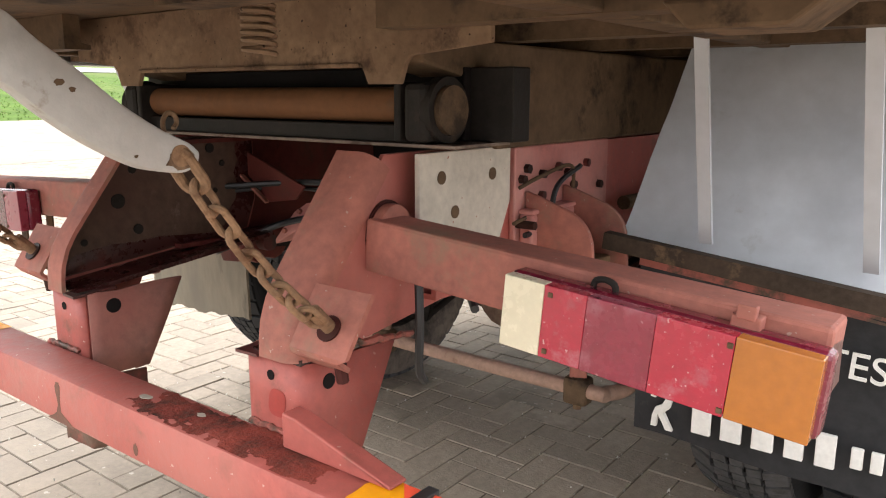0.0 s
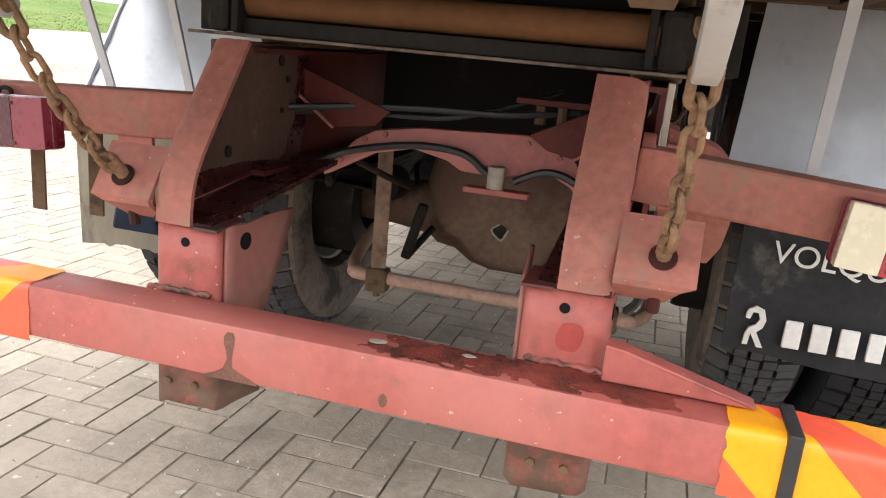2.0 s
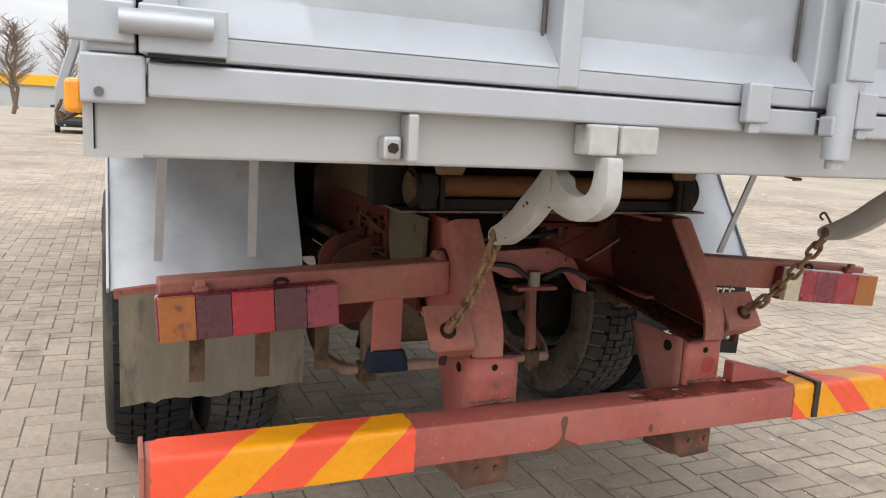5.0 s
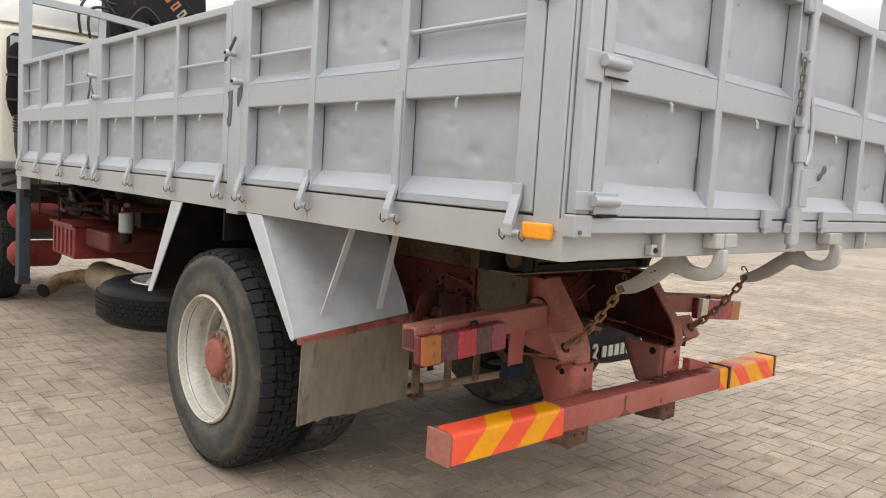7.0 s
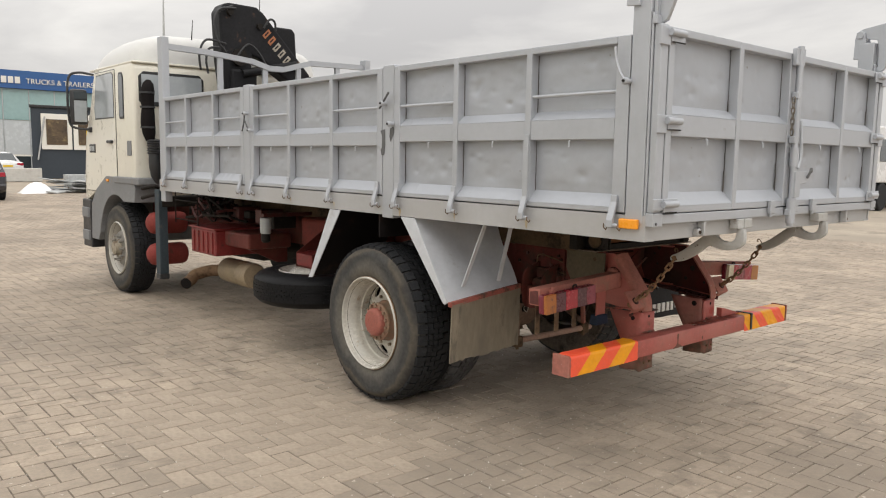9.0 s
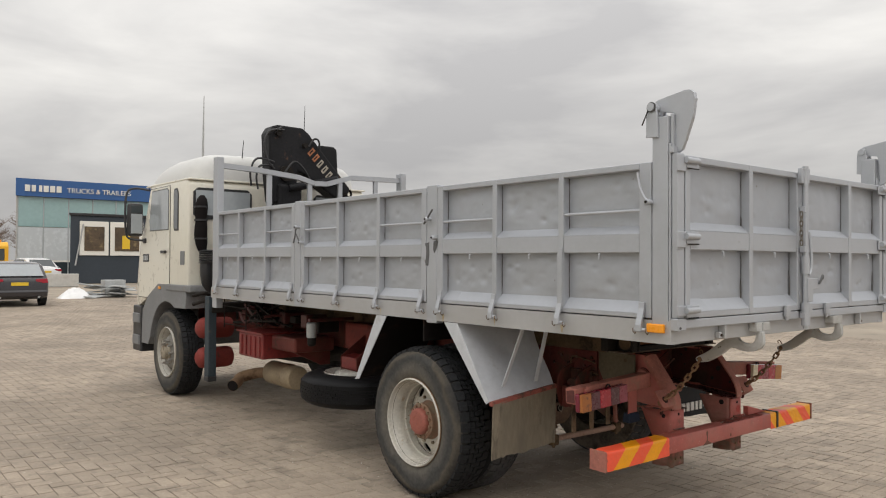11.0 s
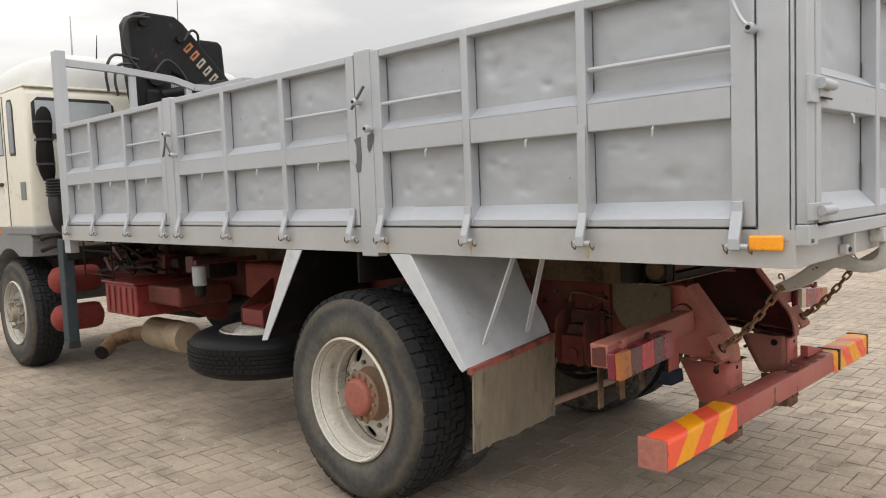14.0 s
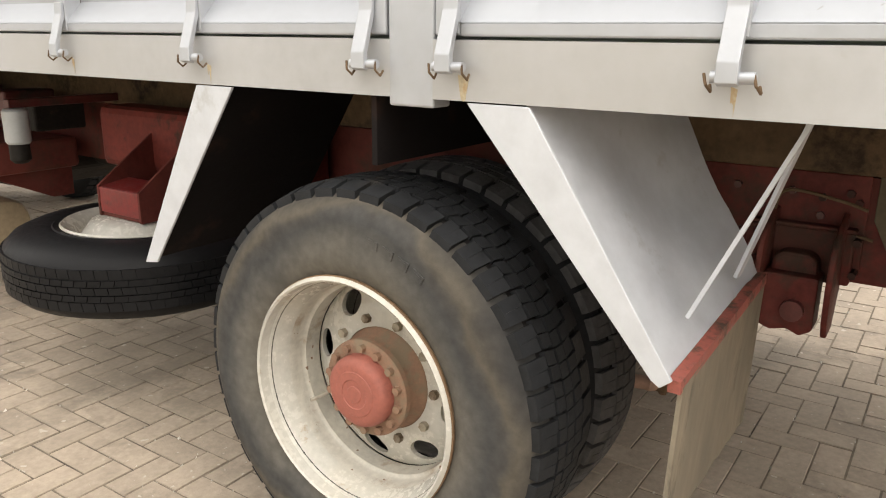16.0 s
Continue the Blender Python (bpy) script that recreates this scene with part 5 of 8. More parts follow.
            part("mount_clip", b, GREASE, lp, smooth=True)
        else:
            lamp_box("mount_clip", u, u + 0.034, 0.680, 0.712, 0.050, 0.066, REDDUST, 0.002)
            lamp_box("clip_lug", u + 0.006, u + 0.028, 0.676, 0.690, 0.062, 0.080, REDDUST, 0.002)
    # mudguard behind the rear wheels: flange, dented sheet, trim, stays
    mg = part("rear_mudguard", prism([(1.735, 1.222), (1.60, 1.222), (1.296, 0.762), (1.318, 0.744), (1.335, 0.755)], "x", *sorted((sx * 1.216, sx * 1.224)), 0.002), MUDGUARD, truck, "dented grey sheet mudguard behind the rear wheels")
    bmk, N = bmesh.new(), 22
    lo_grid, hi_grid = [], []
    for j in range(N + 1):
        v = j / N
        la, lb = [], []
        for i in range(N + 1):
            u = i / N
            x = 1.215 - (0.56 if sx < 0 else 0.63) * u + (0.05 * v * u if sx > 0 else -0.05 * max(0, v - 0.6) * u)
            y = (1.308 + 0.30 * v) * (1 - u) + (1.285 + 0.26 * v) * u
            z = (0.752 + 0.468 * v) * (1 - u) + (0.818 + 0.402 * v) * u + 0.05 * v * min(1.0, 4 * u)
            y += 0.035 * math.sin(math.pi * u) * math.sin(math.pi * v) + 0.012 * noise.noise(Vector((u * 3.1 + 3 * sx, v * 3.3, 2.0))) + 0.007 * abs(noise.noise(Vector((u * 5.5, v * 4.5, 7.0 + sx))))
            la.append(bmk.verts.new((sx * x, y, z)))
            lb.append(bmk.verts.new((sx * x, y + 0.005, z)))
        lo_grid.append(la), hi_grid.append(lb)
    for j in range(N):
        for i in range(N):
            bmk.faces.new((lo_grid[j][i], lo_grid[j][i + 1], lo_grid[j + 1][i + 1], lo_grid[j + 1][i]))
            bmk.faces.new((hi_grid[j][i], hi_grid[j + 1][i], hi_grid[j + 1][i + 1], hi_grid[j][i + 1]))
    for i in range(N):
        bmk.faces.new((lo_grid[0][i], hi_grid[0][i], hi_grid[0][i + 1], lo_grid[0][i + 1]))
        bmk.faces.new((lo_grid[i][N], hi_grid[i][N], hi_grid[i + 1][N], lo_grid[i + 1][N]))
    part("sheet", bmk, MUDGUARD, mg, smooth=True)
    part("trim_angle", bar((sx * 1.205, 1.297, 0.745), (sx * 0.645, 1.280, 0.808), 0.024, 0.026), REDCHIP, mg, "chipped red angle trim")
    for x0, y0, x1, y1, z1 in (((1.072, 1.125, 1.082, 1.318, 0.838), (0.828, 1.165, 0.812, 1.298, 0.850)) if sx < 0 else ((1.05, 1.125, 1.058, 1.318, 0.828), (0.765, 1.195, 0.768, 1.298, 0.850))):
        part("stay", bar((sx * x0, y0, 1.272), (sx * x1, y1, z1), 0.026, 0.008), MUDGUARD, mg)
    # mudguard ahead of the rear wheels
    fm = part("front_mudguard", prism([(2.525, 1.222), (2.395, 1.222), (2.755, 0.724), (2.808, 0.716)], "x", *sorted((sx * 1.216, sx * 1.224)), 0.002), MUDGUARD, truck, "grey sheet mudguard ahead of the rear wheels")
    part("sheet", plate([(sx * 1.214, 2.79, 0.728), (sx * 0.66, 2.79, 0.728), (sx * 0.66, 2.47, 1.222), (sx * 1.214, 2.47, 1.222)], 0.005), PITBLACK, fm, "near-black inner sheet")

# right flap is black with white lettering, left one dried mud
for sx, m in ((-1, FLAP), (1, FLAPDARK)):
    bmk = bmesh.new()
    n, rows = 28, 8
    g = []
    for layer in (0.0, 0.009):
        gg = []
        for j in range(rows + 1):
            v = j / rows
            line = []
            for i in range(n + 1):
                u = i / n
                x = 1.192 - 0.545 * u
                zb = 0.398 + 0.034 * u + 0.004 * math.sin(9 * u) + (0.014 * noise.noise(Vector((u * 9.0, 3.0, 1.0))) + 0.006 * noise.noise(Vector((u * 31.0, 5.0, 1.0))) if sx < 0 else 0.0)
                zt = 0.742 + 0.056 * u
                z = zb + (zt - zb) * v
                y = 1.290 - 0.014 * u + 0.012 * math.sin(2.2 * u + 0.6) * (1 - v) + layer - 0.006 * v
                line.append(bmk.verts.new((sx * x, y, z)))
            gg.append(line)
        g.append(gg)
    for gg in g:
        for j in range(rows):
            for i in range(n):
                bmk.faces.new((gg[j][i], gg[j][i + 1], gg[j + 1][i + 1], gg[j + 1][i]))
    for i in range(n):
        bmk.faces.new((g[0][0][i], g[1][0][i], g[1][0][i + 1], g[0][0][i + 1]))
    for j in range(rows):
        for i in (0, n):
            bmk.faces.new((g[0][j][i], g[1][j][i], g[1][j + 1][i], g[0][j + 1][i]))
    flap = part("mud_flap", bmk, m, truck, "mud-caked grey rubber flap" if sx < 0 else "black rubber flap with white lettering", smooth=True)
    if sx > 0:
        lettering("lettering", "VOLQUETES", 0.072, Matrix.Translation((0.915, 1.266, 0.672)) @ Matrix.Rotation(radians(90), 4, "X") @ Matrix.Rotation(radians(-3), 4, "Z"), WHITEPAINT, flap, 0.002)
        # company name as plain bars
        x = 0.775
        for w in (0.05, 0.052, 0.052, 0.046, 0.046):
            part("name_bar", box(x, x + w - 0.012, 1.264, 1.274, 0.462, 0.528, 0.002), WHITEPAINT, flap)
            x += w + 0.008
        for w in (0.02, 0.02):
            part("name_bar", box(x + 0.005, x + w + 0.005, 1.264, 1.274, 0.475, 0.515, 0.002), WHITEPAINT, flap)
            x += w + 0.012
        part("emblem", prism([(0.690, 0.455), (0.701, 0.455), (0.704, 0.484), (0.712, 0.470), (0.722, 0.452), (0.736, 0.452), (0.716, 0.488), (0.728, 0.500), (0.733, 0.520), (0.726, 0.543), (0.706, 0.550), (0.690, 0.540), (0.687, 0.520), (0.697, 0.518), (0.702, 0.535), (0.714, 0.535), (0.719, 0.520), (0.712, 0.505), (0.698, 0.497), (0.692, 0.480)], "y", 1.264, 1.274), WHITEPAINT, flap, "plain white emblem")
        part("batten", bar((1.20, 1.27, 0.772), (0.575, 1.252, 0.842), 0.03, 0.034), BATTENDARK, flap, "weathered brown batten")

# underrun bar and warning tape
bumper = part("bumper_bar", box(-1.152, 1.152, 0.455, 0.552, 0.507, 0.605, 0.010), RED, truck, "faded red square steel underrun bar", smooth=True)
ro = random.Random(12)


def blot(x, z, rx, rz, n=22, lo=0.0):
    """An uneven round spot."""
    return [(x + rx * (0.82 + 0.22 * ro.random()) * math.cos(2 * math.pi * k / n), max(lo, z + rz * (0.82 + 0.22 * ro.random()) * math.sin(2 * math.pi * k / n))) for k in range(n)]


smear = [(-0.185, 0.592), (-0.176, 0.594), (-0.170, 0.585), (-0.172, 0.572), (-0.176, 0.560), (-0.177, 0.545), (-0.174, 0.532), (-0.160, 0.524), (-0.140, 0.516), (-0.128, 0.5085), (-0.232, 0.5085), (-0.228, 0.513), (-0.205, 0.519), (-0.193, 0.530), (-0.187, 0.545), (-0.186, 0.560), (-0.190, 0.572), (-0.192, 0.585)]
part("oil_patch", prism([(x + ro.uniform(-0.0018, 0.0018), max(0.5085, z + ro.uniform(-0.0015, 0.0015))) for x, z in smear], "y", 0.4544, 0.4548), OILSTAIN, bumper, "dark oily stain")
part("oil_patch", prism(blot(0.085, 0.532, 0.008, 0.012), "y", 0.4544, 0.4548), OILSTAIN, bumper, "dark oily stain")
for x, z, q in ((0.345, 0.652, 0.024),):
    part("touch_up", prism([(x + q * (0.85 + 0.12 * math.sin(0.63 * k)) * math.cos(k * 0.314), z + q * 1.4 * (0.85 + 0.15 * math.cos(0.63 * k)) * math.sin(k * 0.314)) for k in range(20)], "y", 0.5548, 0.5555), REDPATCH, bumper, "deeper red paint patch")
part("brace", prism([(0.402, 0.608), (0.402, 0.665), (0.43, 0.662), (0.62, 0.612), (0.62, 0.608)], "y", 0.515, 0.552, 0.003), RED, bumper, "red welded brace")
rf = random.Random(17)
CRUST = surface("flaking_dark_red_rust", (0.17, 0.040, 0.030), 0.6, 0.0, 0.4, 14.0, (0.050, 0.026, 0.020), 0.52, 26.0, 0.7, 90, wide=(0.30, 0.07, 0.05), wide_amount=0.8, wide_scale=9.0, dist=0.006)


def crust(x0, x1, y0, y1, seed):
    """A thin rough rust scab with a ragged edge, lying on top of the bar."""
    b, nx, ny = bmesh.new(), 200, 34
    g_ = []
    for i in range(nx + 1):
        line = []
        for j in range(ny + 1):
            u, v = i / nx, j / ny
            x, y = x0 + (x1 - x0) * u, y0 + (y1 - y0) * v
            edge = min(u, 1 - u) * 3.0 + 0.02
            fade = min(edge, 1.6 * min(v + 0.04, 1.04 - v))
            f = noise.noise(Vector((x * 16, y * 30, seed))) * 0.55 + noise.noise(Vector((x * 55, y * 80, seed + 4))) * 0.35 + 1.35 * fade - 0.20
            line.append((b.verts.new((x, y, 0.6052 + 0.0016 * max(0.0, min(1.0, f)) + 0.0007 * noise.noise(Vector((x * 150, y * 150, seed))))), f))
        g_.append(line)
    for i in range(nx):
        for j in range(ny):
            q = (g_[i][j], g_[i + 1][j], g_[i + 1][j + 1], g_[i][j + 1])
            if min(w for _, w in q) > 0.0:
                b.faces.new([w for w, _ in q])
    bmesh.ops.delete(b, geom=[v for v in b.verts if not v.link_faces], context="VERTS")
    return b


part("rust_scale", crust(0.03, 0.56, 0.458, 0.548, 2.0), CRUST, bumper, "dark flaking rust on the bar", smooth=True)
for x, y, q in ((0.055, 0.50, 0.016), (0.20, 0.512, 0.011)):
    part("bare_patch", prism([(x + q * rf.uniform(0.7, 1.1) * math.cos(k * 0.524), y + 0.55 * q * rf.uniform(0.7, 1.1) * math.sin(k * 0.524)) for k in range(12)], "z", 0.6075, 0.6084), CHALK, bumper, "pale bare patch")
for x in (-1.157, 1.147):
    part("end_cap", box(x, x + 0.010, 0.449, 0.558, 0.501, 0.611, 0.002), REDDUST, bumper)


for sx in (-1, 1):
    lo, hi = (-1.136, -0.575) if sx < 0 else (0.58, 1.136)
    tape = tagged(new("warning_tape"), "orange-red and yellow striped warning tape")
    tape.parent = bumper
    edges = [0.48, 0.64, 0.80, 0.905, 1.04, 1.15, 1.30] if sx > 0 else [0.46, 0.70, 0.83, 0.955, 1.085, 1.30]
    for k, (a, b) in enumerate(zip(edges, edges[1:])):
        sheet_, rows_ = bmesh.new(), []
        for j in range(27):
            run = 0.190 * j / 26
            arc = max(0.0, min(1.0, (run - 0.092) / 0.019)) * math.pi / 2
            base = Vector((0.0, 0.467 - 0.012 * math.cos(arc), 0.593 + 0.012 * math.sin(arc))) + Vector((0, max(0.0, run - 0.111), 0)) - Vector((0, 0, max(0.0, 0.092 - run)))
            way = Vector((0.0, -math.cos(arc), math.sin(arc)))
            lean = 1.03 * min(run, 0.102) + 0.86 * max(0.0, run - 0.102)
            end = 0.004 * noise.noise(Vector((run * 60, sx * 5.0, 1.0)))
            e0, e1 = sorted((sx * (a - lean), sx * (b - lean)))
            e0, e1 = min(max(e0, lo + end), hi + end), min(max(e1, lo + end), hi + end)
            line = []
            for i in range(19):
                x = e0 + (e1 - e0) * i / 18
                fold = max(0.0, noise.noise(Vector((x * 26 + 30 * run, run * 30, 3.0 + sx)))) * 0.0035 + 0.0007 * abs(noise.noise(Vector((x * 90, run * 90, 2.0))))
                line.append(sheet_.verts.new(base + way * (0.0012 + fold) + Vector((x, 0, 0))))
            rows_.append((e1 - e0, line))
        for (wa, p), (wb, q) in zip(rows_, rows_[1:]):
            if wa + wb > 0.0005:
                for i in range(18):
                    sheet_.faces.new((p[i], p[i + 1], q[i + 1], q[i]))
        bmesh.ops.delete(sheet_, geom=[v for v in sheet_.verts if not v.link_faces], context="VERTS")
        if sheet_.faces:
            part("stripe", sheet_, TAPERED if k % 2 == 0 else TAPEYEL, tape, smooth=True)
    if sx > 0:
        part("strap", box(0.655, 0.675, 0.447, 0.556, 0.504, 0.612, 0.002), BLACKPLASTIC, tape, "black rubber strap")

# hanging strips and a box under the left lamp arm
for x, zb in ((-1.018, 0.638), (-0.862, 0.638), (-0.712, 0.645)):
    part("hanger_strip", box(x - 0.018, x + 0.018, 0.789, 0.795, zb, 0.885, 0.002), BROWN, truck, "rusty flat steel strip")
part("lamp_plate", box(-0.60, -0.52, 0.722, 0.732, 0.70, 0.85, 0.003), RED, truck)
part("junction_box", prism([(-0.612, 0.648), (-0.60, 0.708), (-0.512, 0.708), (-0.498, 0.648)], "y", 0.71, 0.765, 0.008), surface("dark_blue_plastic", (0.016, 0.024, 0.042), 0.5, 0.0, 0.3, 9.0, (0.08, 0.07, 0.06), 0.2), truck, "dark blue plastic junction box")

# tipping pivot across the rear
part("pivot_tube", tube([(-0.40, 0.855, 1.120), (0.40, 0.855, 1.120)], 0.0315, 24), TUBEBROWN, truck, "brown rusty tipping pivot tube", smooth=True)
part("pivot_tray", box(-0.505, 0.505, 0.815, 0.985, 1.049, 1.055, 0.001), TRAYTAN, truck, "brown dusty steel tray under the pivot")
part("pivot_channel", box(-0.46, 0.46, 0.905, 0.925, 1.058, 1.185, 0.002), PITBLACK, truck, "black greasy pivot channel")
part("pivot_front", box(-0.41, 0.41, 0.825, 0.838, 1.056, 1.086, 0.002), GREASE, truck)
for sx in (-1, 1):
    hb = part("pivot_bearing", box(*sorted((sx * 0.405, sx * 0.455)), 0.80, 0.90, 1.058, 1.158, 0.012), GREASE, truck, "black greasy pivot bearing")
    part("bearing_ring", lathe([(0.043, 0.0), (0.053, 0.0), (0.056, 0.003), (0.056, 0.024), (0.043, 0.024)], (sx * 0.440, 0.855, 1.112), "x", 32, sx), GREASE, hb, smooth=True)
    part("pin_end", tube([(sx * 0.40, 0.855, 1.112), (sx * 0.474, 0.855, 1.112)], 0.042, 24), BROWN, hb, smooth=True)
    part("bearing_web", box(*sorted((sx * 0.385, sx * 0.400)), 0.80, 0.985, 1.058, 1.160, 0.004), GREASE, hb)
    part("bearing_side", box(*sorted((sx * 0.457, sx * 0.548)), 0.925, 0.980, 1.057, 1.185, 0.003), GREASE, hb)
part("rear_cross_beam", prism([(-0.60, 1.3085), (-0.60, 1.215), (-0.445, 1.20), (-0.432, 1.188), (-0.42, 1.155), (-0.350, 1.155), (-0.335, 1.186), (0.335, 1.186), (0.350, 1.155), (0.42, 1.155), (0.432, 1.188), (0.445, 1.20), (0.60, 1.215), (0.60, 1.3085)], "y", 0.776, 0.788, 0.002), PLATETAN, truck, "rust-stained tan cross plate of the body")
part("beam_flange", box(-0.334, 0.334, 0.770, 0.80, 1.183, 1.190, 0.001), PLATETAN, truck)
for x in (-0.80, 0.80):
    part("outrigger", box(x - 0.03, x + 0.03, 0.08, 5.3, 1.236, 1.308, 0.004), BROWN, truck)
part("stay_bracket", prism([(0.93, 1.235), (0.96, 1.205), (1.06, 1.205), (1.10, 1.235)], "y", 0.60, 0.72, 0.004), BROWN, truck)
part("stay_bracket", prism([(-0.93, 1.235), (-0.96, 1.205), (-1.06, 1.205), (-1.10, 1.235)], "y", 0.60, 0.72, 0.004), BROWN, truck)

# arched cross member, braces, cables
part("arched_cross_member", prism([(-0.345, 0.752), (-0.267, 0.833), (-0.220, 0.860), (-0.109, 0.878), (0.149, 0.891), (0.205, 0.876), (0.257, 0.848), (0.315, 0.767), (0.318, 0.728), (0.295, 0.735), (0.255, 0.785),
                                   (0.20, 0.812), (0.15, 0.802), (0.10, 0.787), (0.0, 0.79), (-0.035, 0.81), (-0.12, 0.828), (-0.22, 0.805), (-0.345, 0.737)], "y", 1.145, 1.20, 0.004), ARCHPINK, truck, "dusty faded red arched cross member")
for x, z in ((-0.24, 0.838), (-0.19, 0.855), (0.150, 0.872), (0.224, 0.848), (0.285, 0.79), (-0.30, 0.78)):
    part("bolt", tube([(x, 1.146, z), (x, 1.136, z)], 0.007, 6), REDDUST, truck)
for sx in (-1, 1):
    quad = [(-0.386, 0.990), (-0.165, 0.912), (-0.20, 0.876), (-0.30, 0.862), (-0.386, 0.932)] if sx < 0 else [(0.386, 1.010), (0.158, 0.897), (0.20, 0.868), (0.262, 0.856), (0.386, 0.932)]
    part("diagonal_brace", prism(quad, "y", 1.092, 1.100, 0.002), CHASSIS, truck, "grimy red diagonal brace plate")
    part("brace_edge", bar((quad[3][0], 1.086, quad[3][1]), (quad[4][0], 1.072, quad[4][1]), 0.014, 0.006), REDDUST, truck)
part("bolt_bracket", box(0.108, 0.36, 1.165, 1.21, 0.958, 0.972, 0.002), CHASSIS, truck)
for x in (0.165, 0.215):
    part("bolt", tube([(x, 1.18, 0.957), (x, 1.18, 0.915)], 0.013, 8), BROWN, truck)
# two black sheets stand in for the shade inside the chassis
part("tank_shadow_plate", box(-0.352, 0.352, 1.55, 1.58, 0.80, 1.2048, 0.001), PITBLACK, truck, "black plate standing in for the shaded interior")
part("sub_frame_cover", box(-0.345, 0.345, 0.93, 1.545, 1.205, 1.215, 0.002), PITBLACK, truck, "added black sheet for the shade under the floor")
for y in (2.75, 3.6, 4.7, 5.6, 6.4):
    part("cross_member", box(-0.35, 0.35, y - 0.05, y + 0.05, 0.80, 1.02, 0.01), DARKRED, truck)
for pts, r in (([(-0.37, 0.97, 0.742), (-0.35, 1.05, 0.765), (-0.28, 1.12, 0.805), (-0.12, 1.13, 0.838), (0.0, 1.13, 0.835), (0.06, 1.13, 0.80), (0.10, 1.13, 0.775)], 0.009),
               ([(0.13, 1.13, 0.785), (0.20, 1.13, 0.815), (0.27, 1.12, 0.80), (0.34, 1.08, 0.745), (0.42, 1.0, 0.72)], 0.009),
               ([(-0.42, 1.0, 0.90), (-0.25, 1.10, 0.915), (-0.08, 1.13, 0.925), (0.10, 1.15, 0.93), (0.25, 1.2, 0.95)], 0.008),
               ([(-0.42, 1.02, 0.885), (-0.28, 1.12, 0.90), (-0.02, 1.14, 0.912), (0.2, 1.25, 0.99)], 0.006),
               ([(0.44, 0.80, 0.82), (0.45, 0.79, 0.74), (0.44, 0.80, 0.66), (0.42, 0.84, 0.62)], 0.008),
               ([(0.47, 1.10, 0.86), (0.475, 1.18, 0.875), (0.475, 1.22, 0.95), (0.475, 1.32, 0.985)], 0.006)):
    part("cable", tube(curve_pts(pts), r, 7), BLACKPLASTIC, truck, "black cable", smooth=True)
part("valve", box(0.02, 0.17, 1.10, 1.14, 0.752, 0.765, 0.002), RED, truck)
part("valve_body", tube([(0.09, 1.12, 0.765), (0.09, 1.12, 0.815)], 0.02, 12), CHALK, truck, smooth=True)

for sx in (-1, 1):
    for pts, r in (([(0.455, 1.10, 0.955), (0.47, 1.16, 0.975), (0.475, 1.27, 0.99), (0.470, 1.30, 0.95), (0.465, 1.29, 0.86)], 0.0042),
                   ([(0.455, 1.08, 0.885), (0.465, 1.15, 0.900), (0.460, 1.22, 0.905)], 0.004),
                   ([(0.40, 1.30, 0.70), (0.46, 1.45, 0.66), (0.50, 1.62, 0.70), (0.48, 1.85, 0.78)], 0.011),
                   ([(0.36, 1.40, 0.74), (0.30, 1.60, 0.66), (0.31, 1.80, 0.62), (0.36, 1.95, 0.66)], 0.010)):
        part("brake_hose", tube(curve_pts([(sx * a, b, c) for a, b, c in pts]), r, 7), GREASE if r > 0.007 else BROWN, truck, "dark brake hose", smooth=True)
for sx in (-1, 1):
    part("bump_stop", box(*sorted((sx * 0.46, sx * 0.54)), 2.02, 2.16, 0.77, 0.86, 0.012), GREASE, truck)

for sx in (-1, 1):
    # boards added in black to stand for the shade over the wheels
    sb = part("splash_board", box(*sorted((sx * 0.462, sx * 1.205)), 1.97, 1.985, 1.075, 1.222, 0.002), PITBLACK, truck, "added black board for the shaded cavity over the wheels")
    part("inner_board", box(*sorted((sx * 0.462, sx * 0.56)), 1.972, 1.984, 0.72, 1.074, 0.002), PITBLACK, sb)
# rear axle
axle = part("rear_axle", lathe([(0.07, -0.86), (0.08, -0.45), (0.10, -0.31), (0.125, -0.275), (0.135, -0.21), (0.175, -0.145), (0.192, -0.07), (0.192, 0.07), (0.175, 0.145), (0.135, 0.21), (0.125, 0.275), (0.10, 0.31), (0.08, 0.45), (0.07, 0.86)], (0.0, R_AXLE, 0.505), "x", 32, 1, closed=False), AXLEDUST, truck, "dusty brown rear axle housing", smooth=True)
CASE = [(-0.296, 0.63), (-0.262, 0.52), (-0.236, 0.462), (-0.165, 0.448), (-0.138, 0.412), (-0.108, 0.386), (-0.060, 0.370), (0.0, 0.363), (0.085, 0.370), (0.122, 0.392), (0.150, 0.424), (0.176, 0.460), (0.243, 0.468), (0.290, 0.500), (0.330, 0.585), (0.33, 0.66), (0.27, 0.74), (-0.27, 0.74)]
bmk, last = bmesh.new(), None
for dy, q in ((0.02, 1.0), (-0.15, 1.0), (-0.19, 0.97), (-0.212, 0.90), (-0.225, 0.76), (-0.232, 0.5)):
    ring = [bmk.verts.new((x * q, R_AXLE + dy, 0.52 + (z - 0.52) * q)) for x, z in CASE]
    if last:
        for k in range(len(ring)):
            bmk.faces.new((last[k], last[(k + 1) % len(ring)], ring[(k + 1) % len(ring)], ring[k]))
    last = ring
bmk.faces.new(last)
part("differential", bmk, AXLEDUST, axle, "dusty brown differential case", smooth=True)
part("drain_plug", tube([(0.082, R_AXLE - 0.10, 0.345), (0.083, R_AXLE - 0.105, 0.318)], 0.019, 8), BROWN, axle)
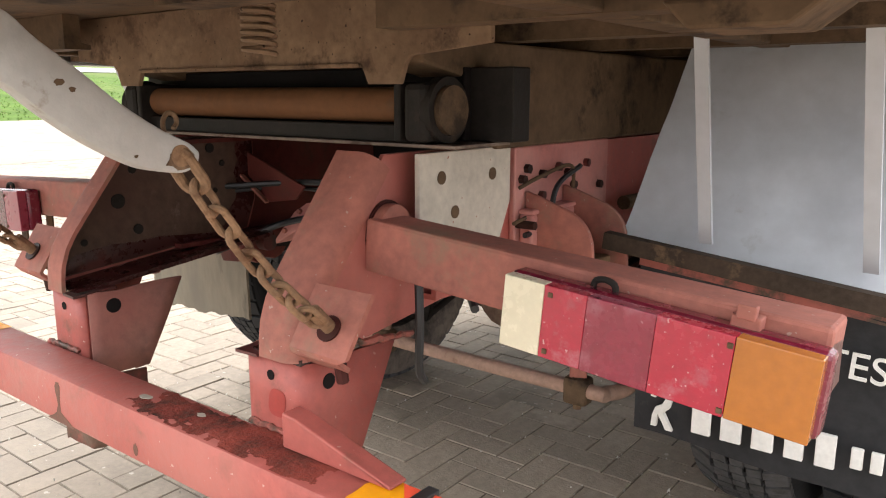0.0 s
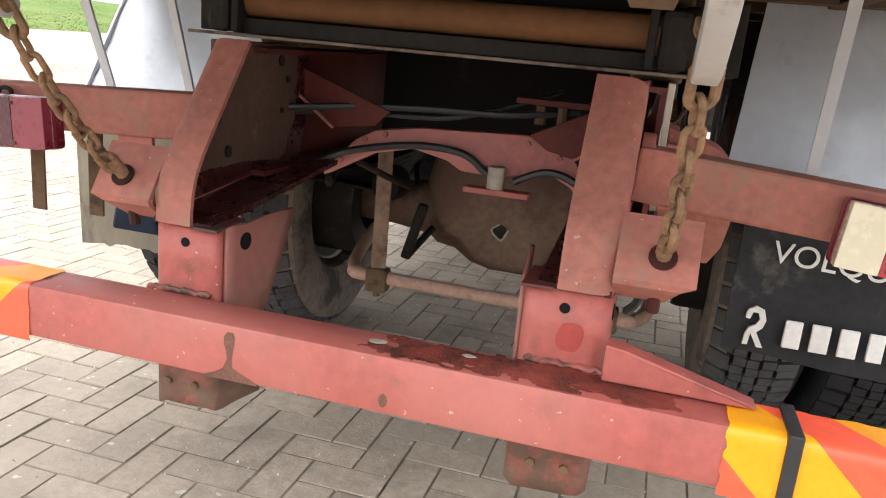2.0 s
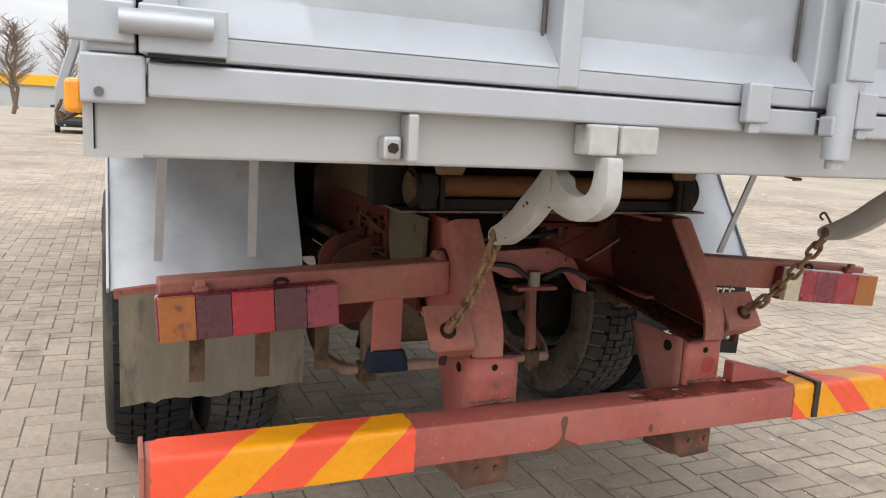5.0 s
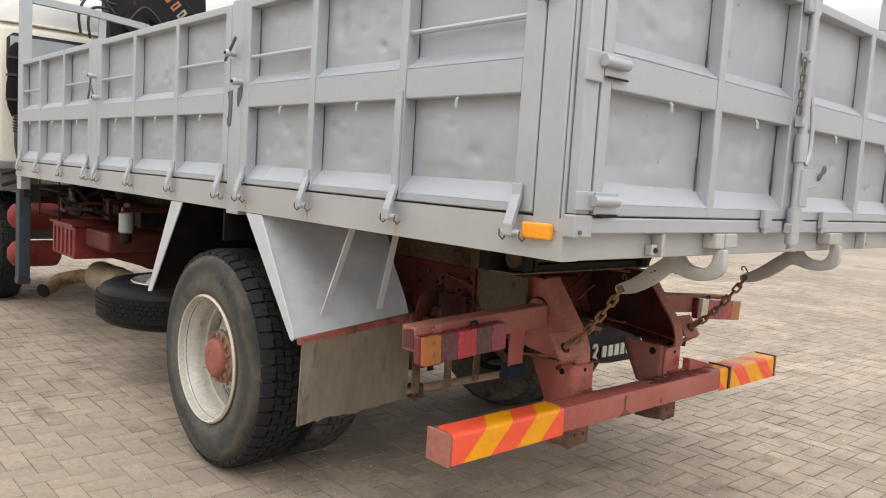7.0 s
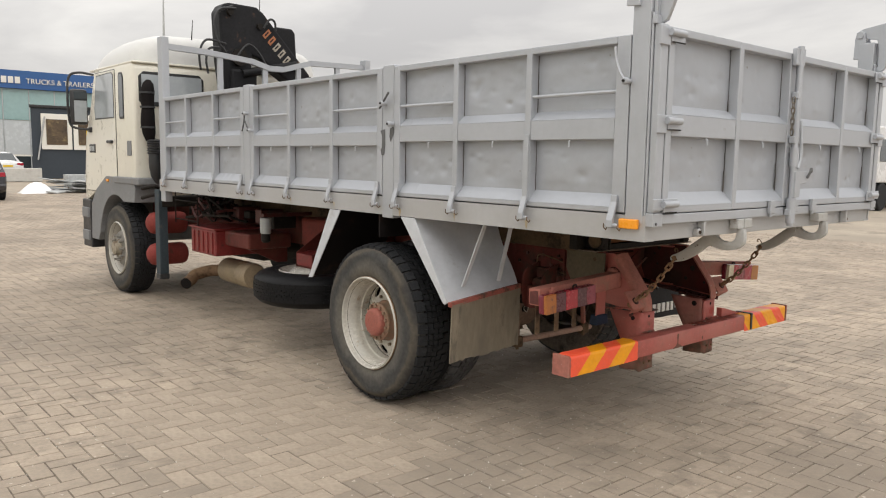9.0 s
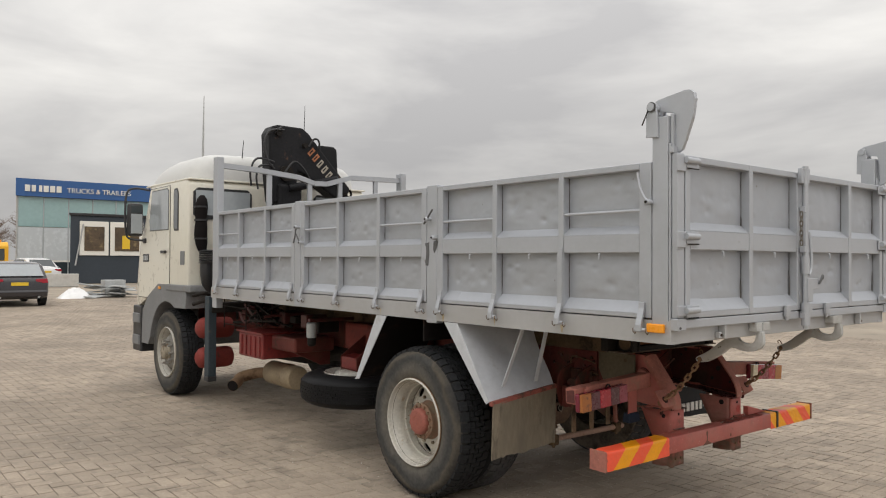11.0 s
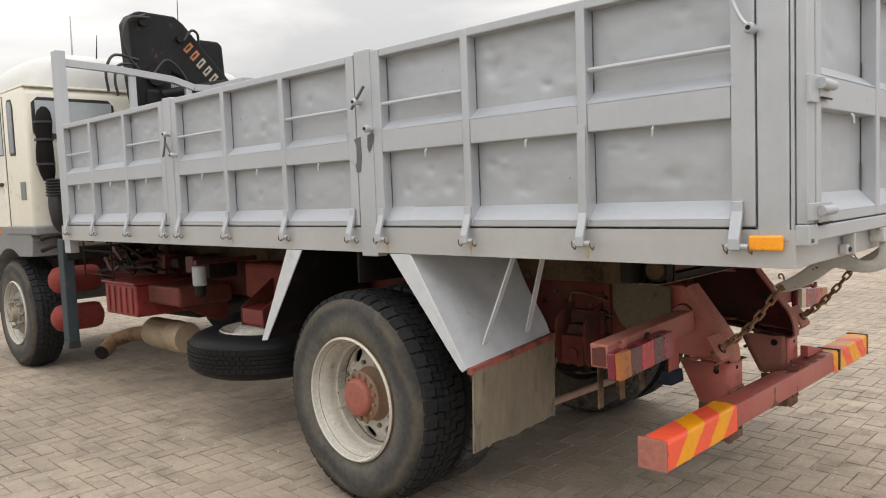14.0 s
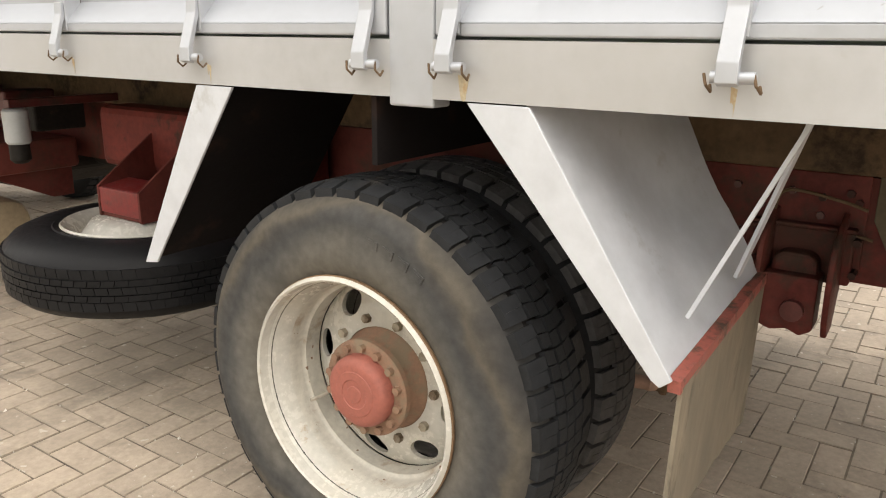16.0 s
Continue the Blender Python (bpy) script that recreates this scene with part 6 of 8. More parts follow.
part("filler_plug", tube([(-0.02, R_AXLE - 0.232, 0.503), (-0.02, R_AXLE - 0.246, 0.503)], 0.024, 8), GREASE, axle)
part("plug_wire", tube(curve_pts([(-0.02, R_AXLE - 0.244, 0.53), (-0.045, R_AXLE - 0.25, 0.51), (-0.01, R_AXLE - 0.25, 0.48), (0.01, R_AXLE - 0.245, 0.515)], 3), 0.004, 6), CHALK, axle, smooth=True)
for sx in (-1, 1):
    part("brake_chamber", lathe([(0.0, -0.07), (0.05, -0.066), (0.06, -0.03), (0.06, 0.03), (0.045, 0.07), (0.0, 0.07)], (sx * 0.43, R_AXLE - 0.15, 0.60), "y", 20, 1, closed=False), GREASE, axle, smooth=True)
    part("slack_adjuster", bar((sx * 0.265, R_AXLE - 0.29, 0.57), (sx * 0.312, R_AXLE - 0.30, 0.385), 0.040, 0.034, bevel=0.008), GREASE, axle)
    part("slack_rod", tube([(sx * 0.30, R_AXLE - 0.30, 0.40), (sx * 0.26, R_AXLE - 0.18, 0.47)], 0.012, 8), GREASE, axle)
    part("brake_drum", lathe([(0.12, 0.0), (0.205, 0.0), (0.21, 0.02), (0.21, 0.20), (0.12, 0.20)], (sx * 0.55, R_AXLE, 0.505), "x", 32, sx), GREASE, axle, smooth=True)
part("stabiliser_bar", tube(curve_pts([(-0.475, 1.92, 0.44), (-0.475, 1.76, 0.385), (-0.43, 1.61, 0.365), (-0.34, 1.58, 0.360), (0.361, 1.575, 0.357), (0.43, 1.60, 0.352), (0.475, 1.68, 0.37), (0.48, 1.88, 0.46)], 5), 0.021, 12), PINKDUST, truck, "dusty pinkish-red stabiliser bar", smooth=True)
for x in (-0.34, 0.361):
    dl = part("drop_link", bar((x, 1.575, 0.37), (x - 0.010, 1.60, 0.78), 0.046, 0.026, bevel=0.006), LINKTAN if x < 0 else REDDUST, truck, "rusty stabiliser drop link")
    part("link_clamp", box(x - 0.035, x + 0.035, 1.548, 1.606, 0.315, 0.392, 0.012), BROWN, dl)
    part("link_bolt", tube([(x, 1.575, 0.300), (x, 1.575, 0.318)], 0.012, 6), PIPE, dl)
part("gearbox", prism([(4.95, 0.62), (5.2, 0.50), (6.7, 0.46), (6.7, 1.0), (5.2, 0.95), (4.95, 0.86)], "x", -0.34, 0.34, 0.03), GREASE, truck, "greasy black gearbox")
part("prop_shaft", tube([(0.0, 2.4, 0.58), (0.0, 6.6, 0.75)], 0.06, 16), GREASE, truck, smooth=True)

# tipping body lock levers and chains
UPPER = [(-0.022, 1.250), (-0.020, 1.213), (-0.007, 1.190), (0.017, 1.181), (0.052, 1.185), (0.074, 1.197), (0.088, 1.213), (0.112, 1.224), (0.143, 1.215), (0.167, 1.193), (0.208, 1.163), (0.249, 1.130), (0.296, 1.100), (0.330, 1.084), (0.345, 1.071)]
LOWER = [(-0.060, 1.250), (-0.064, 1.200), (-0.058, 1.175), (-0.038, 1.156), (-0.008, 1.143), (0.030, 1.138), (0.070, 1.142), (0.112, 1.152), (0.138, 1.146), (0.170, 1.119), (0.217, 1.086), (0.262, 1.062), (0.286, 1.054), (0.320, 1.049), (0.341, 1.056)]
for sx in (-1, 1):
    up_, lo_ = [(p.x, p.y) for p in curve_pts([(a, b, 0) for a, b in UPPER], 3)], [(p.x, p.y) for p in curve_pts([(a, b, 0) for a, b in LOWER], 3)]
    lev = part("lock_lever", prism(up_ + lo_[::-1], "x", *sorted((sx * 0.452, sx * 0.482)), 0.004), LEVERGREY, truck, "chipped pale grey body lock lever", smooth=True)
    part("boss_pin", tube([(sx * 0.434, 0.118, 1.193), (sx * 0.4835, 0.118, 1.193)], 0.017, 20), LEVERGREY, lev, smooth=True)
    part("lever_eye", tube([(sx * 0.4515, 0.318, 1.069), (sx * 0.4828, 0.318, 1.069)], 0.013, 18), RUST, lev, "rusty eye", smooth=True)
    rc_ = random.Random(5)
    for y, z, q in ((0.185, 1.150, 0.006), (0.198, 1.143, 0.004), (0.316, 1.066, 0.019), (0.262, 1.072, 0.003), (0.105, 1.152, 0.003)):
        part("paint_chip", prism([(y + q * rc_.uniform(0.6, 1.15) * math.cos(k * 0.449), z + 0.7 * q * rc_.uniform(0.6, 1.15) * math.sin(k * 0.449)) for k in range(14)], "x", *sorted((sx * 0.4822, sx * 0.4827))), PLATETAN if q > 0.008 else BROWN, lev, "brown chip in the paint")
    part("lever_lug", box(*sorted((sx * 0.380, sx * 0.452)), -0.050, 0.003, 1.255, 1.301, 0.004), LEVERGREY, lev)
    part("lug_cheek", box(*sorted((sx * 0.455, sx * 0.508)), -0.046, 0.003, 1.252, 1.301, 0.004), LEVERGREY, lev)
    part("rail_lug", box(*sorted((sx * 0.789, sx * 0.805)), -0.036, 0.003, 1.232, 1.30, 0.003), RAILGREY, truck)
    lb_ = part("lug_block", box(*sorted((sx * 0.810, sx * 0.838)), -0.024, 0.003, 1.234, 1.268, 0.005), RAILGREY, truck)
    part("lug_bolt", tube([(sx * 0.824, -0.022, 1.251), (sx * 0.824, -0.030, 1.251)], 0.008, 6), BROWN, lb_)
    part("wire_hook", tube(curve_pts([(sx * 0.460, 0.312, 1.094), (sx * 0.452, 0.317, 1.108), (sx * 0.450, 0.325, 1.117), (sx * 0.450, 0.334, 1.114), (sx * 0.450, 0.336, 1.105), (sx * 0.453, 0.329, 1.099)], 4), 0.0030, 7), PIPE, lev, "bent rusty wire hook", smooth=True)
    # chain
    ch = tagged(new("chain"), "rusty steel chain of the lock lever")
    ch.parent = truck
    a, b = Vector((sx * 0.468, 0.322, 1.066)), Vector((sx * 0.464, 0.540, 0.812))
    n = 9
    for k in range(n):
        t = (k + 0.45) / n
        c = a.lerp(b, t) + Vector((0, 0, -0.020 * math.sin(math.pi * t)))
        d = (b - a) + Vector((0, 0, -0.020 * math.pi * math.cos(math.pi * t)))
        d.normalize()
        s = d.orthogonal().normalized()
        s = Matrix.Rotation((math.pi / 2) * (k % 2) + 0.5 + 0.15 * math.sin(3 * k), 3, d) @ s
        big = 1.28 if k == 0 else 1.0
        loop = []
        for j in range(20):
            q = 2 * math.pi * j / 20
            loop.append(c + d * (0.0122 * big * math.copysign(1, math.sin(q)) + 0.0118 * big * math.sin(q)) + s * 0.0116 * big * math.cos(q))
        part("link", tube(loop, 0.0051 * big, 9, closed=True), RUST, ch, smooth=True)
    if sx > 0:
        coil = [(0.466 + 0.020 * math.cos(q), 0.452 + 0.020 * math.sin(q), 1.310 - 0.00088 * k - 0.003 * max(0, k - 118) / 10) for k in range(134) for q in (k * 0.62,)]
        part("coil_spring", tube(coil, 0.0036, 6), PLATETAN, truck, "rusty coil spring of the lock lever", smooth=True)

# ---- between the axles ----
sp = tagged(new("spare_wheel"), "black spare lorry wheel hung flat under the chassis")
sp.parent = truck
SPC = (-0.74, 3.50)
st = part("tyre", lathe([(0.29, 0.02), (0.34, 0.0), (0.42, 0.006), (0.465, 0.026), (0.492, 0.056), (0.500, 0.085), (0.500, 0.205), (0.492, 0.232), (0.465, 0.262), (0.42, 0.282), (0.36, 0.290), (0.33, 0.284), (0.325, 0.288), (0.30, 0.278)],
                        (*SPC, 0.392), "z", 72, 0.92), SPARERUBBER, sp, smooth=True)
bmk = bmesh.new()
for k in range(72):
    for j, (za, zb) in enumerate(((0.066, 0.100), (0.105, 0.126), (0.131, 0.157), (0.162, 0.183), (0.188, 0.222))):
        pitch = 2 * math.pi / 72
        a0 = pitch * (k + (0.0, 0.4, 0.1, 0.5, 0.2)[j])
        a1, tilt_ = a0 + pitch * 0.93, 0.10 * pitch * (1 if j % 2 else -1)
        vs = [bmk.verts.new((SPC[0] + q * math.cos(a + s_), SPC[1] + q * math.sin(a + s_), 0.392 + 0.92 * z)) for q in (0.488, 0.507 if 0 < j < 4 else 0.5035) for z, s_ in ((za, 0), (zb, tilt_)) for a in (a0, a1)]
        for q in ((4, 5, 7, 6), (0, 1, 5, 4), (2, 6, 7, 3), (0, 4, 6, 2), (1, 3, 7, 5)):
            bmk.faces.new([vs[i] for i in q])
tagged(part("tread", bmk, SPARERUBBER, st, "worn block tread"), kind="stuff")
part("rim", lathe([(0.292, 0.262), (0.305, 0.285), (0.298, 0.292), (0.27, 0.26), (0.25, 0.22), (0.25, 0.05), (0.285, 0.03)], (*SPC, 0.392), "z", 48, 0.92, closed=False), RIM, sp, smooth=True)
part("disc", lathe([(0.25, 0.22), (0.20, 0.29), (0.165, 0.305), (0.09, 0.305), (0.085, 0.26)], (*SPC, 0.392), "z", 40, 0.92, closed=False), RIM, sp, "cream wheel disc", smooth=True)
car = part("spare_carrier", box(-0.86, -0.46, 3.352, 3.588, 0.676, 0.690, 0.003), CHASSIS, truck, "red steel spare wheel carrier")
for y in (3.34, 3.588):
    part("gusset", prism([(-0.87, 0.676), (-0.87, 0.79), (-0.60, 0.975), (-0.45, 0.985), (-0.45, 0.676)], "y", y, y + 0.012, 0.002), CHASSIS, car)
part("nose", box(-0.868, -0.856, 3.353, 3.587, 0.692, 0.786, 0.003), BATTRED, car)
part("nose_top", plate([(-0.86, 3.353, 0.784), (-0.86, 3.587, 0.784), (-0.74, 3.587, 0.80), (-0.74, 3.353, 0.80)], 0.008), BATTRED, car)
part("chassis_tank", box(-0.62, -0.445, 2.80, 3.95, 0.80, 1.05, 0.03), DULLRED, truck, "faded red oil tank")
# battery box with ribs
bb = part("battery_box", box(-1.0, -0.52, 4.86, 5.42, 0.63, 0.875, 0.012), BATTRED, truck, "faded red ribbed battery box")
for k in range(5):
    y = 4.93 + 0.105 * k
    part("rib", box(-1.012, -0.998, y - 0.018, y + 0.018, 0.65, 0.85, 0.005), BATTRED, bb)
part("lid", box(-1.02, -0.50, 4.84, 5.44, 0.876, 0.892, 0.004), BATTRED, bb)
part("battery_step", box(-0.93, -0.50, 4.32, 4.82, 0.74, 0.88, 0.02), CHASSIS, truck, "dark red step plate")
part("step_bracket", prism([(-0.90, 0.74), (-0.60, 0.60), (-0.50, 0.60), (-0.50, 0.74)], "y", 4.40, 4.44, 0.004), CHASSIS, truck)
fl = part("fuel_filter", lathe([(0.0, 0.14), (0.04, 0.138), (0.048, 0.13), (0.048, 0.01), (0.04, 0.0), (0.0, 0.0)], (-0.90, 4.06, 0.91), "z", 24, 1, closed=False), FILTERGREY, truck, "pale grey fuel filter", smooth=True)
part("filter_base", lathe([(0.0, 0.0), (0.038, 0.0), (0.04, -0.06), (0.025, -0.075), (0.0, -0.08)], (-0.90, 4.06, 0.908), "z", 20, 1, closed=False), GREASE, fl, smooth=True)
part("filter_hanger", box(-0.93, -0.44, 4.04, 4.08, 1.052, 1.085, 0.004), DARKRED, truck)
# muffler and exhaust
mf = part("muffler", lathe([(0.0, -0.30), (0.11, -0.298), (0.122, -0.28), (0.122, -0.13), (0.127, -0.125), (0.127, -0.10), (0.122, -0.095), (0.122, 0.26), (0.11, 0.28), (0.0, 0.285)], (-0.66, 5.05, 0.43), "y", 32, 1, closed=False), MUFFLER, truck, "heat-tinted tan steel muffler", smooth=True)
bmk = tube(curve_pts([(-0.68, 5.32, 0.42), (-0.76, 5.52, 0.40), (-0.90, 5.58, 0.36), (-0.97, 5.51, 0.33), (-1.06, 5.43, 0.305)], 5), 0.058, 18, caps=False)
part("exhaust_pipe", bmk, PIPE, mf, "rusty exhaust tail pipe", smooth=True)
part("pipe_bore", tube(curve_pts([(-0.97, 5.51, 0.33), (-1.0605, 5.4296, 0.3048)], 3), 0.054, 18), PITBLACK, mf, smooth=True)
# air tanks
for z in (0.85, 0.515):
    part("air_tank", lathe([(0.0, -0.34), (0.06, -0.335), (0.105, -0.30), (0.118, -0.26), (0.118, 0.02), (0.105, 0.06), (0.06, 0.085), (0.0, 0.09)], (-0.80, 6.24, z), "x", 28, 1, closed=False), TANKRED, truck, "faded red air tank", smooth=True)
lg = part("stabiliser_leg", box(-1.13, -1.04, 5.91, 6.03, 0.345, 1.22, 0.008), CABGREY, truck, "dark blue-grey crane stabiliser leg")
lg.data.materials[0] = surface("dark_blue_grey_paint", (0.045, 0.058, 0.068), 0.5, 0.0, 0.2, 5.0, (0.10, 0.09, 0.08), 0.2, 5.0)
part("leg_foot", box(-1.135, -1.035, 5.91, 6.03, 0.29, 0.345, 0.008), BLACKPLASTIC, lg)
part("leg_beam", box(-1.10, 1.10, 5.90, 6.05, 1.04, 1.15, 0.01), GREASE, truck)
# wire guard and hoses over the battery box
for zz in (0.93, 1.12):
    part("wire_guard", tube([(-1.0, 5.25, zz), (-1.0, 5.80, zz)], 0.006, 6), GREASE, truck)
for yy in (5.25, 5.80):
    part("wire_guard", tube([(-1.0, yy, 0.89), (-1.0, yy, 1.20)], 0.006, 6), GREASE, truck)
rnd = random.Random(7)
for k in range(16):
    y0 = rnd.uniform(4.9, 6.1)
    pts = [(rnd.uniform(-0.95, -0.5), y0 + rnd.uniform(-0.35, 0.35), rnd.uniform(0.93, 1.2)) for _ in range(4)]
    part("hose", tube(curve_pts(pts), rnd.choice((0.008, 0.011, 0.014)), 7), GREASE if k % 3 else DARKRED, truck, "dark hydraulic hose", smooth=True)
for k in range(8):
    y0 = 4.2 + 0.23 * k
    part("valve_block", box(-0.75, -0.52, y0, y0 + 0.12, 0.93 + 0.03 * (k % 3), 1.06 + 0.03 * (k % 2), 0.01), DARKRED if k % 2 else GREASE, truck)

# ---- cab ----
cab = tagged(new("cab"), "cream lorry cab with a raised roof")
cab.parent = truck
HC = 1.185
part("cab_shell", prism([(6.42, 1.13), (6.40, 2.50), (6.46, 2.56), (7.70, 2.575), (7.90, 2.15), (8.12, 1.80), (8.22, 1.30), (8.20, 0.98), (7.80, 1.13)], "x", -HC, HC, 0.035), CABCREAM, cab, smooth=True)
bmk, last = bmesh.new(), None
for z, y0, y1, hw in ((2.555, 6.405, 7.98, 1.165), (2.60, 6.40, 7.96, 1.16), (2.68, 6.41, 7.84, 1.13), (2.76, 6.42, 7.66, 1.08), (2.82, 6.45, 7.46, 1.0), (2.865, 6.52, 7.24, 0.86), (2.885, 6.62, 7.05, 0.64)):
    ring = []
    for k in range(32):
        a = 2 * math.pi * (k + 0.5) / 32
        cx, cy = math.copysign(abs(math.cos(a)) ** 0.35, math.cos(a)), math.copysign(abs(math.sin(a)) ** 0.35, math.sin(a))
        ring.append(bmk.verts.new((hw * cx, (y0 + y1) / 2 + (y1 - y0) / 2 * cy, z)))
    if last:
        for k in range(32):
            bmk.faces.new((last[k], last[(k + 1) % 32], ring[(k + 1) % 32], ring[k]))
    else:
        bmk.faces.new(ring[::-1])
    last = ring
bmk.faces.new(last)
part("roof", bmk, ROOFGREY, cab, "pale raised plastic roof", smooth=True)
part("roof_gutter", box(-1.19, 1.19, 6.39, 7.86, 2.535, 2.556, 0.006), CABCREAM, cab)


def panel(x0, x1, poly, m, name, parent, label=""):
    return part(name, prism(poly, "x", *sorted((x0, x1)), 0.004), m, parent, label)


for sx in (-1, 1):
    x = sx * HC
    door = panel(x, x + sx * 0.012, [(6.98, 1.20), (6.98, 2.50), (7.66, 2.50), (7.82, 2.10), (8.02, 1.80), (8.10, 1.14), (7.45, 1.14), (7.30, 1.20)], CABCREAM, "door", cab, "cream cab door")
    panel(x, x + sx * 0.0035, [(6.971, 1.192), (6.971, 2.508), (7.665, 2.508), (7.828, 2.10), (8.028, 1.80), (8.108, 1.132), (7.447, 1.132), (7.295, 1.192)], BLACKPLASTIC, "door_gap", door)
    panel(x, x + sx * 0.016, [(6.995, 1.975), (6.995, 2.45), (7.055, 2.48), (7.592, 2.475), (7.69, 2.10), (7.67, 1.975)], BLACKPLASTIC, "window_seal", door)
    panel(x, x + sx * 0.018, [(7.005, 1.985), (7.005, 2.44), (7.06, 2.47), (7.585, 2.465), (7.68, 2.10), (7.66, 1.985)], GLASS, "window_pane", door, "side window coloured pale for the sky in it")
    q = panel(x, x + sx * 0.008, [(6.70, 1.96), (6.70, 2.40), (6.74, 2.46), (6.83, 2.46), (6.855, 2.42), (6.855, 2.0), (6.83, 1.96)], BLACKPLASTIC, "quarter_window", cab, "dark quarter window")
    panel(x, x + sx * 0.010, [(6.715, 1.98), (6.715, 2.39), (6.75, 2.44), (6.82, 2.44), (6.84, 2.41), (6.84, 2.01), (6.82, 1.98)], DARKGLASS, "window_pane", q)
    part("door_handle", box(*sorted((x + sx * 0.01, x + sx * 0.04)), 7.06, 7.22, 1.695, 1.73, 0.008), BLACKPLASTIC, door)
    bd = panel(x + sx * 0.010, x + sx * 0.018, [(7.70, 1.59), (7.70, 1.69), (7.92, 1.69), (7.92, 1.59)], BLACKPLASTIC, "badge", door, "plain dark badge plate")
    for k in range(3):
        panel(x + sx * 0.017, x + sx * 0.021, [(7.73 + 0.06 * k, 1.61), (7.73 + 0.06 * k, 1.67), (7.77 + 0.06 * k, 1.67), (7.77 + 0.06 * k, 1.61)], FILTERGREY, "badge_bar", bd)
    panel(x, x + sx * 0.010, [(6.50, 1.56), (6.50, 1.72), (6.62, 1.72), (6.62, 1.56)], CABGREY, "side_vent", cab)
    # wheel arch
    arch = [(F_AXLE + 0.585 * math.cos(a), 0.52 + 0.60 * math.sin(a)) for a in (math.pi * (0.02 + 0.68 * k / 14) for k in range(15))]
    outer = [(6.40, 1.20), (6.44, 1.30), (6.60, 1.325), (7.35, 1.325), (7.72, 1.16), (7.92, 0.98), (7.95, 0.55)]
    fd = part("fender", prism([(6.43, 1.06)] + outer + [(7.70, 0.55)] + arch[1:-1], "x", *sorted((sx * 0.86, sx * 1.20)), 0.006), CABGREY, cab, "grey plastic wheel arch")
    part("arch_top", box(*sorted((sx * 0.9, sx * 1.21)), 6.28, 7.05, 1.25, 1.328, 0.015), CABGREY, fd)
    part("side_marker", box(*sorted((sx * 1.20, sx * 1.215)), 7.24, 7.31, 1.262, 1.292, 0.004), AMBER, fd)
    st_ = part("step_box", box(*sorted((sx * 0.95, sx * 1.20)), 7.97, 8.30, 0.43, 1.02, 0.015), BLACKPLASTIC, cab, "dark plastic entry steps")
    for z in (0.52, 0.80):
        part("step_tread", box(*sorted((sx * 1.195, sx * 1.225)), 8.0, 8.24, z, z + 0.12, 0.006), CABGREY, st_)
    part("front_lamp", box(*sorted((sx * 0.75, sx * 1.1)), 8.29, 8.34, 0.62, 0.78, 0.01), LAMPWHITE, cab)
    # mirror
    mr = part("mirror", box(*sorted((sx * 1.215, sx * 1.405)), 7.86, 7.96, 1.915, 2.335, 0.035), BLACKPLASTIC, cab, "black framed door mirror", smooth=True)
    part("mirror_glass", box(*sorted((sx * 1.235, sx * 1.375)), 7.852, 7.859, 1.95, 2.20, 0.002), GLASS, mr)
    part("wide_mirror", box(*sorted((sx * 1.235, sx * 1.375)), 7.852, 7.859, 2.215, 2.305, 0.002), DARKGLASS, mr)
    part("mirror_arm", tube(curve_pts([(sx * 1.18, 7.75, 2.50), (sx * 1.30, 7.91, 2.53), (sx * 1.40, 7.95, 2.47), (sx * 1.425, 7.93, 2.20), (sx * 1.41, 7.93, 1.95), (sx * 1.36, 7.90, 1.88), (sx * 1.18, 7.85, 1.86)], 4), 0.014, 8), BLACKPLASTIC, mr, smooth=True)
    part("arm_foot", box(*sorted((sx * 1.183, sx * 1.225)), 7.80, 7.88, 1.83, 1.89, 0.01), BLACKPLASTIC, mr)
part("front_bumper", box(-1.18, 1.18, 8.05, 8.32, 0.45, 0.97, 0.03), CABGREY, cab)
part("windscreen", plate([(-1.1, 8.13, 1.82), (1.1, 8.13, 1.82), (1.05, 7.76, 2.50), (-1.05, 7.76, 2.50)], 0.01), DARKGLASS, cab)
for x0, x1 in ((-1.13, -0.42), (0.42, 1.13)):
    rw = part("rear_window", prism([(x0, 2.14), (x0, 2.40), (x0 + 0.05, 2.45), (x1 - 0.05, 2.45), (x1, 2.40), (x1, 2.14), (x1 - 0.05, 2.09), (x0 + 0.05, 2.09)], "y", 6.385, 6.405, 0.003), BLACKPLASTIC, cab, "black-sealed rear cab window")
    part("window_pane", prism([(x0 + 0.025, 2.14), (x0 + 0.025, 2.42), (x1 - 0.025, 2.42), (x1 - 0.025, 2.12)], "y", 6.380, 6.384), GLASS, rw)
sn = part("air_intake", tube([(-1.065, 6.28, 1.72), (-1.075, 6.28, 1.80), (-1.085, 6.28, 1.90), (-1.085, 6.275, 2.00), (-1.080, 6.28, 2.07), (-1.085, 6.28, 2.16), (-1.078, 6.28, 2.24), (-1.070, 6.285, 2.31), (-1.065, 6.29, 2.35)], [0.045, 0.066, 0.074, 0.070, 0.062, 0.072, 0.070, 0.055, 0.025], 14), PITBLACK, cab, "black plastic air intake stack", smooth=True)
for z in (1.86, 2.07, 2.22):
    part("intake_band", tube([(-1.084, 6.28, z - 0.010), (-1.084, 6.28, z + 0.010)], 0.076, 16), BLACKPLASTIC, sn)
for k in range(6):
    part("bellows", lathe([(0.075, 0.0), (0.09, 0.012), (0.075, 0.024)], (-1.02, 6.26, 1.58 + 0.026 * k), "z", 16, 1, closed=False), BLACKPLASTIC, sn)
